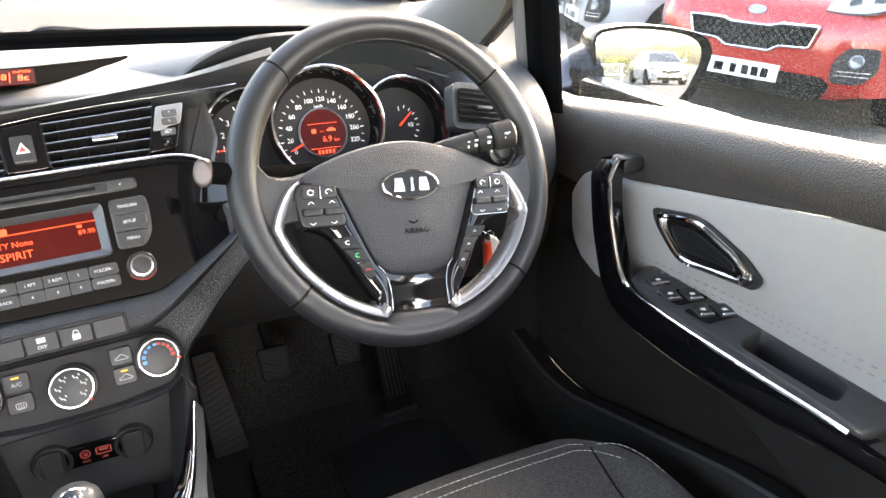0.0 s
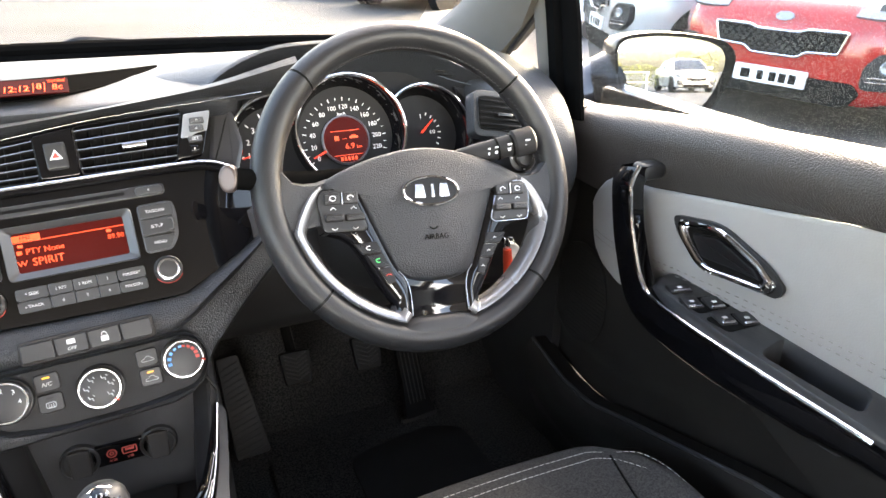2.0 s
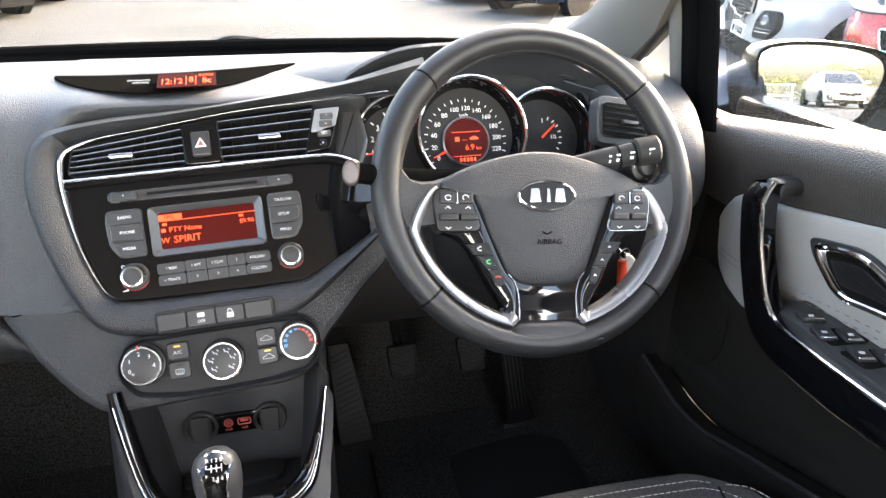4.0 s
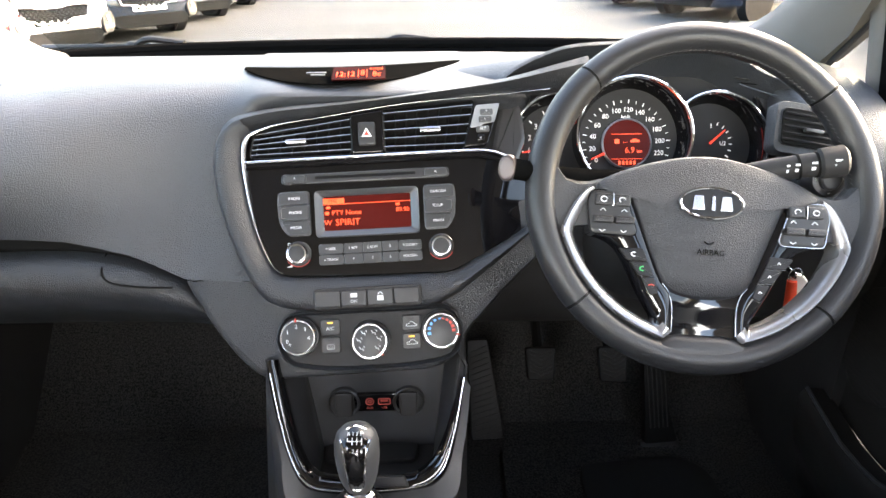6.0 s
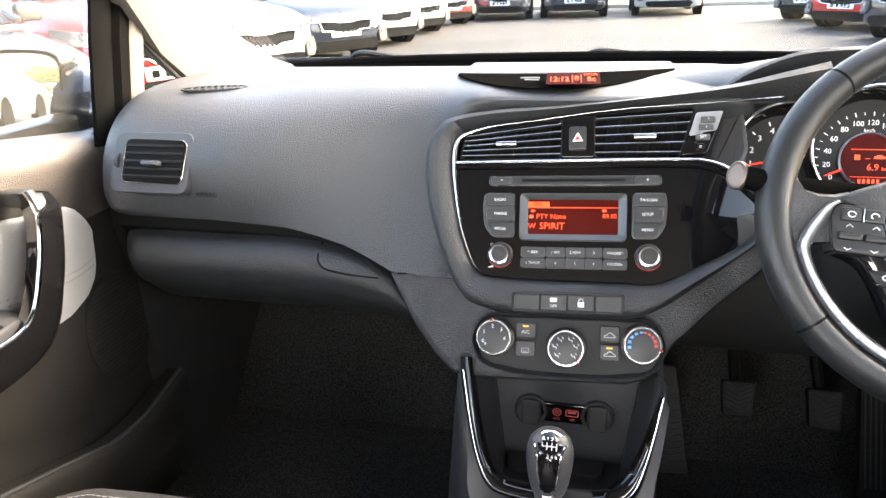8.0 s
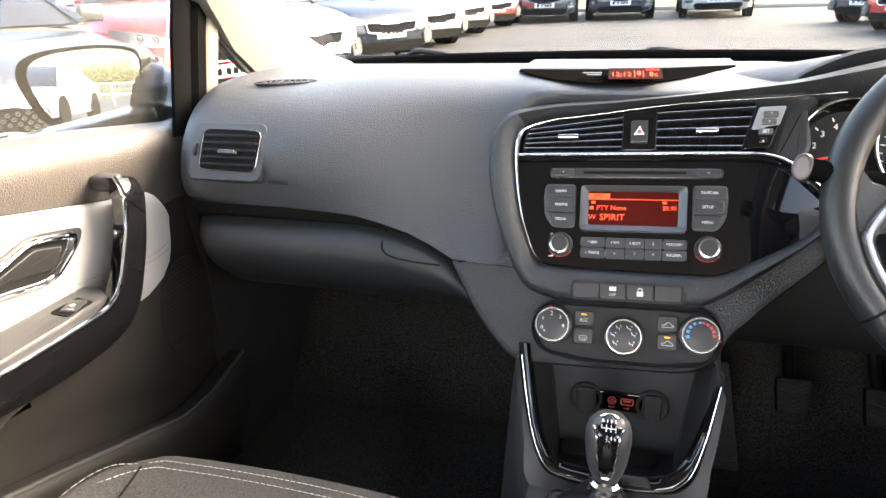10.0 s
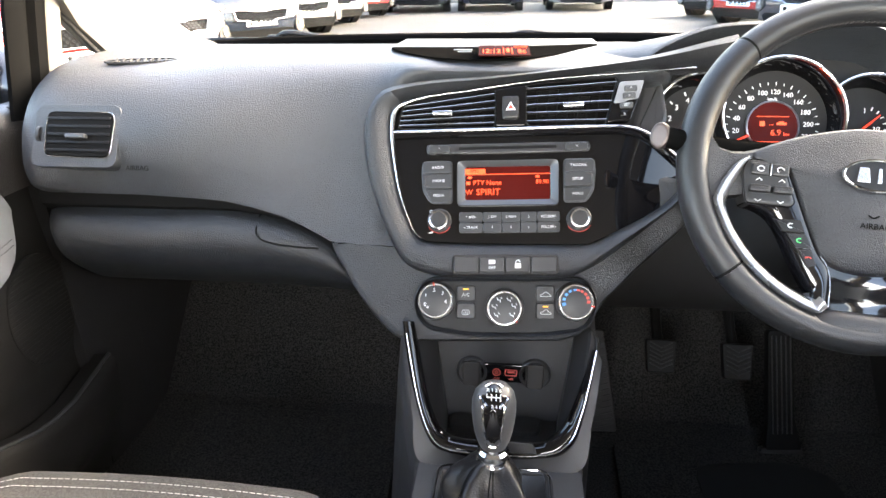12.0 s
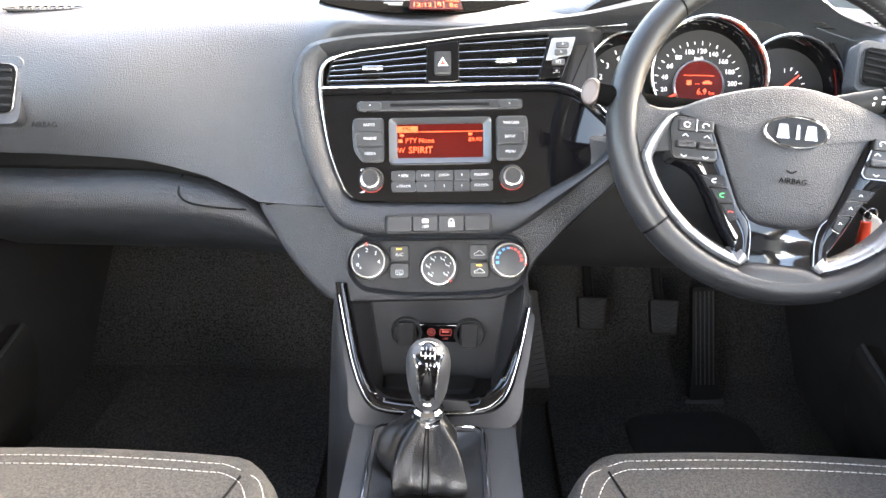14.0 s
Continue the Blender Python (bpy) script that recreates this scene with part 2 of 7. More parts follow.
def tube(bm, pts, rad, n=8, closed=False, flat=1.0, up=(0, 0, 1)):
    p = [Vector(q) for q in pts]
    k, rows, upv = len(p), [], Vector(up)
    for i in range(k):
        t = (p[(i + 1) % k] - p[i - 1]) if closed else (p[min(i + 1, k - 1)] - p[max(i - 1, 0)])
        t.normalize()
        side = t.cross(upv)
        if side.length < 1e-4:
            side = t.cross(Vector((0, 1, 0.01)))
        side.normalize()
        nn = side.cross(t)
        rr = rad[i] if isinstance(rad, (list, tuple)) else rad
        rows.append([bm.verts.new(p[i] + side * rr * math.cos(j * math.tau / n) + nn * rr * flat * math.sin(j * math.tau / n)) for j in range(n)])
    pairs = list(zip(rows, rows[1:])) + ([(rows[-1], rows[0])] if closed else [])
    for a, b in pairs:
        for j in range(n):
            bm.faces.new((a[j], a[(j + 1) % n], b[(j + 1) % n], b[j]))
    if not closed:
        bm.faces.new(rows[0][::-1])
        bm.faces.new(rows[-1])
    return bm


def lathe(bm, prof, n=32, m=None):
    """Turns a profile of (radius, height) about z."""
    rows = []
    for r, z in prof:
        ring_v = [Vector((r * math.cos(i * math.tau / n), r * math.sin(i * math.tau / n), z)) for i in range(n)]
        rows.append([bm.verts.new(m @ v if m else v) for v in ring_v])
    for a, b in zip(rows, rows[1:]):
        for i in range(n):
            bm.faces.new((a[i], a[(i + 1) % n], b[(i + 1) % n], b[i]))
    bm.faces.new(rows[0][::-1])
    bm.faces.new(rows[-1])
    return bm


def loft(bm, rows, wrap=False, caps=False):
    vs = [[bm.verts.new(q) for q in row] for row in rows]
    for a, b in zip(vs, vs[1:]):
        k = len(a)
        for i in range(k if wrap else k - 1):
            bm.faces.new((a[i], a[(i + 1) % k], b[(i + 1) % k], b[i]))
    if caps:
        bm.faces.new(vs[0][::-1])
        bm.faces.new(vs[-1])
    return bm


def thick(bm, d):
    """Gives an open sheet a thickness d behind its faces."""
    bmesh.ops.recalc_face_normals(bm, faces=bm.faces)
    bmesh.ops.solidify(bm, geom=bm.faces[:], thickness=d)
    return bm


def done(bm, name, sharp=35, fix=True):
    if fix:
        bmesh.ops.recalc_face_normals(bm, faces=bm.faces)
    me = bpy.data.meshes.new(name)
    bm.to_mesh(me)
    bm.free()
    for p in me.polygons:
        p.use_smooth = True
    me.set_sharp_from_angle(angle=radians(sharp))
    return me


def thing(name, m, label, category, group="", kind=""):
    ob = new(name)
    ob.empty_display_size = 0.05
    ob.matrix_world = m
    return tagged(ob, label, category, group, kind)


def part(name, bm, material, parent=None, label="", sharp=35, m=None):
    ob = new(name, done(bm, name, sharp))
    ob.data.materials.append(material)
    if m is not None:
        ob.matrix_basis = m
    if parent is not None:
        ob.parent = parent
    if label:
        tagged(ob, label)
    return ob


def whole(name, bm, material, label, category, group="", kind="", sharp=35, m=None):
    return tagged(part(name, bm, material, None, "", sharp, m), label, category, group, kind)


def B():
    return bmesh.new()


def words(name, text, size, material, parent, x, y, z, turn=0, label="", depth=0.0003, align="CENTER", m=None):
    cu = bpy.data.curves.new(name, "FONT")
    cu.body, cu.size, cu.align_x, cu.align_y, cu.extrude = text, size, align, "CENTER", depth
    cu.resolution_u = 2
    tmp = bpy.data.objects.new(name, cu)
    scene.collection.objects.link(tmp)
    bpy.context.view_layer.update()
    me = bpy.data.meshes.new_from_object(tmp.evaluated_get(bpy.context.evaluated_depsgraph_get()))
    bpy.data.objects.remove(tmp)
    ob = new(name, me)
    me.materials.clear()
    me.materials.append(material)
    ob.parent = parent
    ob.matrix_basis = (m if m is not None else Matrix()) @ pose(x, y, z, 0, 0, turn)
    if label:
        tagged(ob, label)
    return ob


def basis(o, u, v):
    u, v = Vector(u).normalized(), Vector(v).normalized()
    n = u.cross(v)
    return Matrix(((u.x, v.x, n.x, o[0]), (u.y, v.y, n.y, o[1]), (u.z, v.z, n.z, o[2]), (0, 0, 0, 1)))


def lerp_rows(stations, x):
    """The profile between two stations (x, points)."""
    for (xa, a), (xb, b) in zip(stations, stations[1:]):
        if xa <= x <= xb:
            t = (x - xa) / (xb - xa)
            t = t * t * (3 - 2 * t)
            return [(p[0] * (1 - t) + q[0] * t, p[1] * (1 - t) + q[1] * t) for p, q in zip(a, b)]
    return stations[0][1] if x < stations[0][0] else stations[-1][1]


# planes of the stack, the wheel, the cluster and the console rim
_t, _r = math.atan(0.5), radians(2.2)
_sv = Vector((0, math.sin(_t), math.cos(_t)))
_sx = Vector((1, 0, 0))
MS = basis((0, 0, 0.45), _sx * math.cos(_r) + _sv * math.sin(_r), _sv * math.cos(_r) - _sx * math.sin(_r))
_w = radians(29.2)
MW = pose(0.3647, -0.0421, 0.6492, 0, 0, -0.48) @ basis((0, 0, 0), (1, 0, 0), (0, math.sin(_w), math.cos(_w))) @ pose(0, 0, 0, 0, 0, -4.65)
_c = radians(24)
MC = basis((0.36, 0.14, 0.66), (1, 0, 0), (0, math.sin(_c), math.cos(_c)))
MK = basis((0, -0.085, 0.283), (1, 0, 0), (0, 0.07, 0.127))
I4 = Matrix()

# ---- large structure: ground, body shell, floor ----
GROUND = -0.28
M_ASPHALT = mat("wet_asphalt", (0.068, 0.066, 0.064), 0.75, var=0.35, scale=0.6, bump=0.6, bscale=60, spec=0.25)
bm = B()
bmesh.ops.create_grid(bm, x_segments=40, y_segments=40, size=400)
whole("ground", bm, M_ASPHALT, "pale grey damp asphalt of the car park", "ground", kind="structure", m=pose(0, 0, GROUND))

# cabin floor with a toe board rising in front
bm = B()
floor_prof = [(-1.9, 0.03), (-0.9, 0.03), (0.25, 0.03), (0.33, 0.045), (0.52, 0.24), (0.60, 0.40), (0.62, 0.60)]
rows = [[(x, y, z) for y, z in floor_prof] for x in (-0.74, -0.4, -0.12, 0.12, 0.4, 0.74)]
loft(bm, rows)
thick(bm, 0.02)
whole("floor", bm, M_CARPET, "black looped carpet on the car floor", "carpet", kind="structure")

# driver's mat
bm = B()
slab(bm, rounded([(0.185, -0.55), (0.60, -0.55), (0.62, 0.10), (0.56, 0.26), (0.20, 0.27)], 0.03), 0.0, 0.008, 0.003)
mat_dr = whole("floor_mat", bm, M_CARPET, "black carpet floor mat with bound edge", "mat", m=pose(0, 0, 0.034))
bm = B()
slab(bm, rounded([(0.33, -0.1), (0.56, -0.1), (0.56, 0.2), (0.50, 0.235), (0.33, 0.21)], 0.03), 0.008, 0.012, 0.002)
part("heel_pad", bm, M_RUBBER, mat_dr, "worn rubber heel pad")
bm = B()
slab(bm, rounded([(-0.62, -0.55), (-0.175, -0.55), (-0.19, 0.30), (-0.60, 0.30)], 0.03), 0.0, 0.008, 0.003)
whole("floor_mat", bm, M_CARPET, "black carpet mat in the passenger footwell", "mat", m=pose(0, 0, 0.034))

# outer body sides below the windows, sills and rear, with thickness
M_SHELL = mat("inner_shell", (0.03, 0.03, 0.03), 0.7)
bm = B()
box(bm, (0, -2.0, 0.35), (1.55, 0.05, 0.75))
whole("body_rear", bm, M_SHELL, "dark tailgate lining behind the seats", "body", kind="structure")
for sgn in (-1, 1):
    bm = B()
    box(bm, (sgn * 0.80, -1.45, 0.33), (0.05, 1.1, 0.74))
    whole("body_side", bm, M_SHELL, "dark rear door lining", "body", kind="structure")
    bm = B()
    box(bm, (sgn * 0.72, 0.46, 0.34), (0.05, 0.66, 0.66))
    whole("cowl_side", bm, M_PLASTIC, "black plastic kick panel beside the footwell", "body", kind="structure")
bm = B()
box(bm, (0, 0.66, 0.33), (1.5, 0.04, 0.66))
whole("firewall", bm, M_CARPET, "black carpeted bulkhead", "bulkhead", kind="structure")
# roof with headlining, rear pillars
bm = B()
roof_rows = []
for x in (-0.62, -0.5, -0.25, 0, 0.25, 0.5, 0.62):
    dz = -0.10 * (abs(x) / 0.62) ** 3
    roof_rows.append([(x, y, z + dz) for y, z in ((-0.02, 1.13), (-0.25, 1.19), (-0.7, 1.22), (-1.4, 1.20), (-1.9, 1.10))])
loft(bm, roof_rows)
thick(bm, 0.03)
whole("ceiling", bm, M_BEIGE, "light beige woven headlining", "headlining", kind="structure")
for sgn in (-1, 1):
    bm = B()
    box(bm, (sgn * 0.70, -0.72, 0.90), (0.05, 0.14, 0.50), 0.015)
    whole("pillar_rear", bm, M_BEIGE, "beige trim of the middle pillar", "pillar", kind="structure")
    bm = B()
    box(bm, (sgn * 0.68, -1.85, 0.90), (0.12, 0.30, 0.45), 0.03)
    whole("pillar_rear", bm, M_BEIGE, "beige trim of the rear pillar", "pillar", kind="structure")

# bonnet in front of the windscreen
bm = B()
rows = []
for x in (-0.72, -0.6, -0.3, 0, 0.3, 0.6, 0.72):
    d = -0.06 * (abs(x) / 0.72) ** 3
    rows.append([(x, y, z + d) for y, z in ((0.80, 0.60), (0.95, 0.595), (1.2, 0.565), (1.5, 0.50), (1.7, 0.42), (1.8, 0.25))])
loft(bm, rows)
thick(bm, 0.02)
whole("bonnet", bm, M_BLACKPAINT, "glossy black painted bonnet", "bonnet", kind="structure")

# windscreen
bm = B()
rows = []
for j in range(9):
    t = j / 8
    rows.append([(x * (1 - 0.16 * t), 0.74 - 0.76 * t + 0.06 * (1 - (abs(x) / 0.66) ** 2), 0.672 + 0.46 * t) for x in [-0.66 + i * 0.132 for i in range(11)]])
loft(bm, rows)
thick(bm, 0.004)
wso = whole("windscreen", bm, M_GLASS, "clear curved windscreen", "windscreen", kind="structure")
wso.visible_shadow = False
bm = B()
tube(bm, smooth_curve([(-0.64, 0.655, 0.70), (-0.4, 0.70, 0.706), (0, 0.72, 0.708), (0.4, 0.70, 0.706), (0.64, 0.655, 0.70)], 8), 0.009, 8, flat=1.2)
loft(bm, [[(x, y + .002, .708), (x, y - .012, .694), (x, y - .020, .660)] for x, y in [(-.66 + i * .066, .722 - .16 * (abs(-.66 + i * .066)) ** 2) for i in range(21)]])
whole("windscreen_seal", bm, M_SEAL, "black band along the foot of the windscreen", "trim", kind="structure")
bm = B()
box(bm, (0, 0.80, 0.63), (1.40, 0.16, 0.03), 0.008)
whole("cowl", bm, M_PLASTIC, "black plastic scuttle below the windscreen", "cowl", kind="structure")


def wiper(x0, x1, label):
    e = thing("windscreen_wiper", pose(x0, 0.80, 0.690), label, "wiper")
    bm = B()
    tube(bm, smooth_curve([(0, 0, 0), ((x1 - x0) * 0.3, -0.01, 0.022), ((x1 - x0) * 0.7, 0, 0.018), (x1 - x0, 0, 0.012)], 6), 0.012, 8, flat=0.6)
    part("wiper_arm", bm, M_PLASTIC, e)
    bm = B()
    tube(bm, [((x1 - x0) * 0.4 - 0.25, 0.02, 0.005), ((x1 - x0) * 0.4 + 0.30, 0.03, 0.005)], 0.006, 6)
    part("wiper_blade", bm, M_RUBBER, e)
    bm = B()
    lathe(bm, [(0.016, -0.03), (0.016, 0.012), (0.01, 0.018)], 16)
    part("pivot_cap", bm, M_PLASTIC, e)


wiper(-0.03, 0.10, "black wiper arm lying at the foot of the windscreen")
wiper(-0.56, -0.45, "black wiper arm parked at the windscreen corner")

# ---- dashboard ----
dash = thing("dashboard", I4, "dark grey grained dashboard with a driver-turned centre", "dashboard")
PASS = [(.70, .690), (.52, .716), (.36, .730), (.25, .732), (.165, .724), (.105, .700), (.066, .660), (.048, .612), (.052, .575), (.070, .550)]
EDGE = [(.70, .682), (.52, .700), (.36, .709), (.26, .710), (.20, .703), (.16, .684), (.13, .655), (.11, .612), (.11, .575), (.12, .550)]
NEAR = [(.70, .690), (.52, .716), (.36, .730), (.26, .733), (.195, .729), (.152, .712), (.127, .676), (.097, .620), (.066, .555), (.044, .499)]
CENT = [(.70, .690), (.52, .718), (.36, .734), (.26, .737), (.20, .7345), (.152, .7285), (.139, .715), (.190, .66), (.170, .60), (.140, .545)]
BAY = [(.70, .690), (.52, .716), (.36, .732), (.30, .735), (.27, .735), (.25, .73), (.24, .70), (.22, .64), (.16, .59), (.12, .55)]
END = [(y + .10, z - .004) if i > 2 else (y, z - .004) for i, (y, z) in enumerate(EDGE)]
STN = [(-.715, END), (-.685, EDGE), (-.642, PASS), (-.47, PASS), (-.20, NEAR), (-.18, NEAR), (-.13, CENT), (.19, CENT), (.23, BAY), (.515, BAY), (.555, PASS), (.642, PASS), (.688, EDGE), (.715, END)]
CREASE = [(-.72, .552), (-.42, .552), (-.38, .551), (-.34, .546), (-.30, .538), (-.27, .526), (-.25, .516), (-.235, .511), (-.12, .508)]


def crease(x):
    """Height of the pad's lower edge on the passenger's side."""
    return float(np.interp(x, [p[0] for p in CREASE], [p[1] for p in CREASE]))


def lid_clearance(x):
    """Width of the shadow gap between the pad and the lid."""
    return float(np.interp(x, [-.50, -.40, -.32, -.25, -.235], [.013, .009, .005, .003, 0]))


bm = B()
rows = []
xs = sorted(set([-.715, -.70, -.692, -.685, -.678, -.67, -.662, -.652, -.63, .63, .648, .658, .668, .678, .688, .695, .70, .715] + [-.60 + i * .02 for i in range(62)] + [-.33, -.31, -.29, -.27, -.25, -.235]))
for x in xs:
    prof = list(lerp_rows(STN, x))
    if -.69 < x <= -.6:
        ze = crease(x) + lid_clearance(x)
        prof[9] = (prof[9][0], ze)
        prof[8] = (prof[8][0], ze + .016)
    elif -.6 < x < -.14:
        ze = crease(x) + lid_clearance(x)
        y1, z1 = prof[6]
        ye = float(np.interp(x, [-.6, -.38, -.25, -.18], [.070, .068, .056, .050]))
        prof[9] = (ye, ze)
        prof[8] = (ye * .72 + y1 * .28 - .006 * max(0, -x - .2) / .4, ze + (z1 - ze) * .24)
        prof[7] = (ye * .40 + y1 * .60 - .012 * max(0, -x - .2) / .4, ze + (z1 - ze) * .58)
    elif -.145 < x < -.115:
        prof[9] = (.050, crease(x))
    rows.append([(x, p.x, p.y) for p in smooth_curve([Vector((a, b, 0)) for a, b in prof], 4)])
loft(bm, rows)
thick(bm, 0.01)
part("dash_pad", bm, M_DASH, dash, "dark grey grained soft pad", 50)
# glovebox lid
LID = [(.086, .547), (.064, .539), (.051, .521), (.050, .494), (.072, .456), (.135, .405), (.26, .355)]


def lid_row(x):
    """Profile of the lid at x, from its upper edge to below."""
    top = crease(x) - float(np.interp(x, [-.46, -.30], [.013, .008])) if x < -.25 else float(np.interp(x, [-.25, -.235, -.215, -.18, -.15], [.508, .490, .462, .425, .395]))
    e = .035 * max(0, (-.63 - x) / .03) + .030 * max(0, (x + .30) / .15) ** 2
    drop = .547 - top
    return smooth_curve([Vector((p[0] + e, max(p[1] - drop * (1 - i / 6), .345 - .01 * i), 0)) for i, p in enumerate(LID)], 4)


def on_lid(x, z, lift=0.0):
    """A place on the lid's face, lift in front of it."""
    row = lid_row(x)
    return Vector((x, float(np.interp(z, [p.y for p in row[::-1]], [p.x for p in row[::-1]])) - lift, z))


bm = B()
loft(bm, [[(x, p.x, p.y) for p in lid_row(x)] for x in [-.66 + i * .02 for i in range(22)] + [-.23, -.215, -.20, -.18, -.165, -.15]])
thick(bm, 0.012)
part("glovebox_lid", bm, M_SOFT, dash, "dark grained glovebox lid", 50)
bm = B()
rows = []
for x, lo_z in ((-.338, .536), (-.335, .523), (-.330, .516), (-.322, .511), (-.305, .5075), (-.290, .5055), (-.275, .5035), (-.262, .5020), (-.252, .5005)):
    hi_z = max(crease(x) - .0185, lo_z + .001)
    rows.append([on_lid(x, hi_z + (lo_z - hi_z) * t, .0016) for t in (0, .25, .5, .75, 1)])
loft(bm, rows)
thick(bm, .003)
fl = part("glovebox_handle", bm, M_SOFT, dash, "grained flap at the lid's corner")
bm = B()
tube(bm, smooth_curve([on_lid(x, z, .0012) for x, z in ((-.3395, .537), (-.3370, .524), (-.3325, .515), (-.323, .5095), (-.305, .5060), (-.280, .5028), (-.252, .4995))], 5), .0013, 6)
part("flap_gap", bm, M_DARK, fl, "dark gap round the flap")
# near-black sheet painted as the shade in the gap along the lid's top
bm = B()
loft(bm, [[(x, .0785, crease(x) + .026), (x, .0810, crease(x) - .006), (x, .095, crease(x) - .020)] for x in [-.66 + i * .02 for i in range(21)]])
thick(bm, .002)
part("lid_gap_shade", bm, M_DARK, dash, "near-black sheet as the gap's shade above the lid")
# knee panel under the column
bm = B()
KNEE = [(.12, .556), (.105, .52), (.11, .46), (.14, .40), (.20, .355), (.32, .33)]
loft(bm, [[(x, p.x, p.y) for p in smooth_curve([Vector((a, b, 0)) for a, b in KNEE], 4)] for x in [.14 + i * .02 for i in range(27)]])
thick(bm, 0.012)
part("knee_panel", bm, M_PLASTIC, dash, "black plastic panel under the steering column", 50)
# defroster outlets at both ends
for sx in (-1, 1):
    bm = B()
    m = basis((sx * .530, .182, .7275), (1, -sx * 0.30, 0), (sx * 0.30, 1, 0.12))
    tmp = B()
    hoop(tmp, oval(0, 0, .050, .013), oval(0, 0, .046, .0095), 0, .002)
    bmesh.ops.transform(tmp, matrix=m, verts=tmp.verts)
    part("defroster_frame", tmp, M_PLASTIC, dash)
    # flat near-black plate, its colour giving the shade inside the outlet
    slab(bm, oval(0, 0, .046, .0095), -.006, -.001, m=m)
    part("defroster_shade", bm, M_DARK, dash)
    for i in range(8):
        bm = B()
        box(bm, (-.033 + i * .0095, 0, .001), (.0025, .020, .004), m=m)
        part("defroster_slat", bm, M_PLASTIC, dash)

# display binnacle on top: a brow, and under it a sunk window
def lens_row(u):
    """Half-lens outline: x, height factor and back edge."""
    return -0.028 + u * 0.152, max(0.0, 1 - u * u) ** 0.75, .236 + 0.022 * u + 0.045 * u * u


bm = B()
rows = []
for i in range(25):
    x, h, yb = lens_row(-1 + i / 12)
    rows.append([(x, yb - .004, .7360 + .0025 * h), (x, yb + .004, .7385 + .0038 * h), (x, yb + .05, .7378 + .003 * h), (x, .40, .7365), (x, .46, .722)])
loft(bm, rows)
thick(bm, .003)
part("display_hood", bm, M_DASH, dash, "low brow over the clock display", 60)
bm = B()
rows = []
for i in range(25):
    x, h, yb = lens_row((-1 + i / 12) * .99)
    rows.append([(x, yb - .085 * h - .001, .7385 - .004 * h), (x, yb - .05 * h, .7385 - .0005 * h), (x, yb, .7385 + .003 * h)])
loft(bm, rows)
thick(bm, .002)
part("display_window", bm, M_WINDOW, dash, "glossy black display window", 60)
MD = basis((-0.012, .173, .7425), (1, 0.05, 0), (-0.05, 1, 0.17)) @ Matrix.Diagonal((.84, .92, 1, 1))
bm = B()
slab(bm, rect(0, 0, .080, .050, .002), .0, .0012, m=MD)
part("clock_display", bm, M_CLOCK, dash, "red backlit clock and temperature display")
MDT = MD @ Matrix.Diagonal((1, 1.9, 1, 1))
for tx, x, y, sz in (("12:12", -.021, -.0035, .0140), ("8c", .027, -.0035, .0140), ("8", .0055, -.001, .0140)):
    words("clock_digits", tx, sz, M_CLOCKHI, dash, x, y, .0015, m=MDT)
words("clock_digits", "OUTSIDE", .0050, M_CLOCKHI, dash, .026, .0075, .0015, m=MDT)
for x in (-.001, .012):
    bm = B()
    slab(bm, rect(x, -.004, .0010, .030, .0003), .0012, .0018, m=MD)
    part("clock_divider", bm, M_CLOCKHI, dash)
for i, (x, y, w) in enumerate(((-.065, .005, .030), (-.062, -.004, .022))):
    bm = B()
    slab(bm, rect(x, y, w, .0035, .001), 0, .0012, m=MD)
    part("indicator_bar", bm, M_GREYBTN, dash)

# centre column, band and black panel, in the plane of the stack
col = [(-.2365, .0905), (-.2276, .0713), (-.2154, .0502), (-.2005, .0252), (-.1879, .0090), (-.166, -.018), (-.142, -.040), (-.118, -.044), (.070, -.042), (.096, -.034), (.1140, -.010), (.1270, .0105), (.1411, .0227), (.1649, .0475), (.1876, .0680), (.2112, .0886), (.235, .11), (.235, .16), (.1, .2), (-.1, .2), (-.16, .100)]
bm = B()
slab(bm, rounded(col, .010, 3), -.13, -.014, .009)
for v in bm.verts:
    if v.co.z > -.05 and v.co.x < -.11:
        v.co.z -= .012 * min(1, (-.11 - v.co.x) / .11) ** 1.5
part("centre_column", bm, M_SOFT, dash, "grained column around the climate panel", m=MS)
outer = [(-.1494, .2836), (-.171, .268), (-.1814, .24), (-.1805, .1973), (-.1691, .1472), (-.1518, .1007), (-.131, .0614), (-.1028, .0453), (-.0532, .0390), (.06, .0370), (.1025, .0480), (.1489, .0790), (.2096, .1260), (.245, .165)]
inner = [(-.131, .264), (-.1420, .2555), (-.1450, .235), (-.1440, .2071), (-.1348, .1498), (-.1178, .1012), (-.107, .0885), (-.0930, .0845), (-.05, .0822), (.06, .0805), (.1054, .0809), (.1405, .0970), (.2000, .1300), (.235, .172)]
bm = B()
so, si = smooth_curve([Vector((*p, 0)) for p in outer], 5), smooth_curve([Vector((*p, 0)) for p in inner], 5)
rows = []
for a, b in zip(so, si):
    rows.append([(a.x, a.y, -.05), (a.x, a.y, -.006)] + [(a.x + (b.x - a.x) * t, a.y + (b.y - a.y) * t, z) for t, z in ((.04, .004), (.12, .009), (.3, .012), (.55, .010), (.8, .004), (.96, -.002), (1, -.012))])
loft(bm, rows)
part("surround_band", bm, M_SOFT, dash, "raised grained band round the black panel", 50, m=MS)
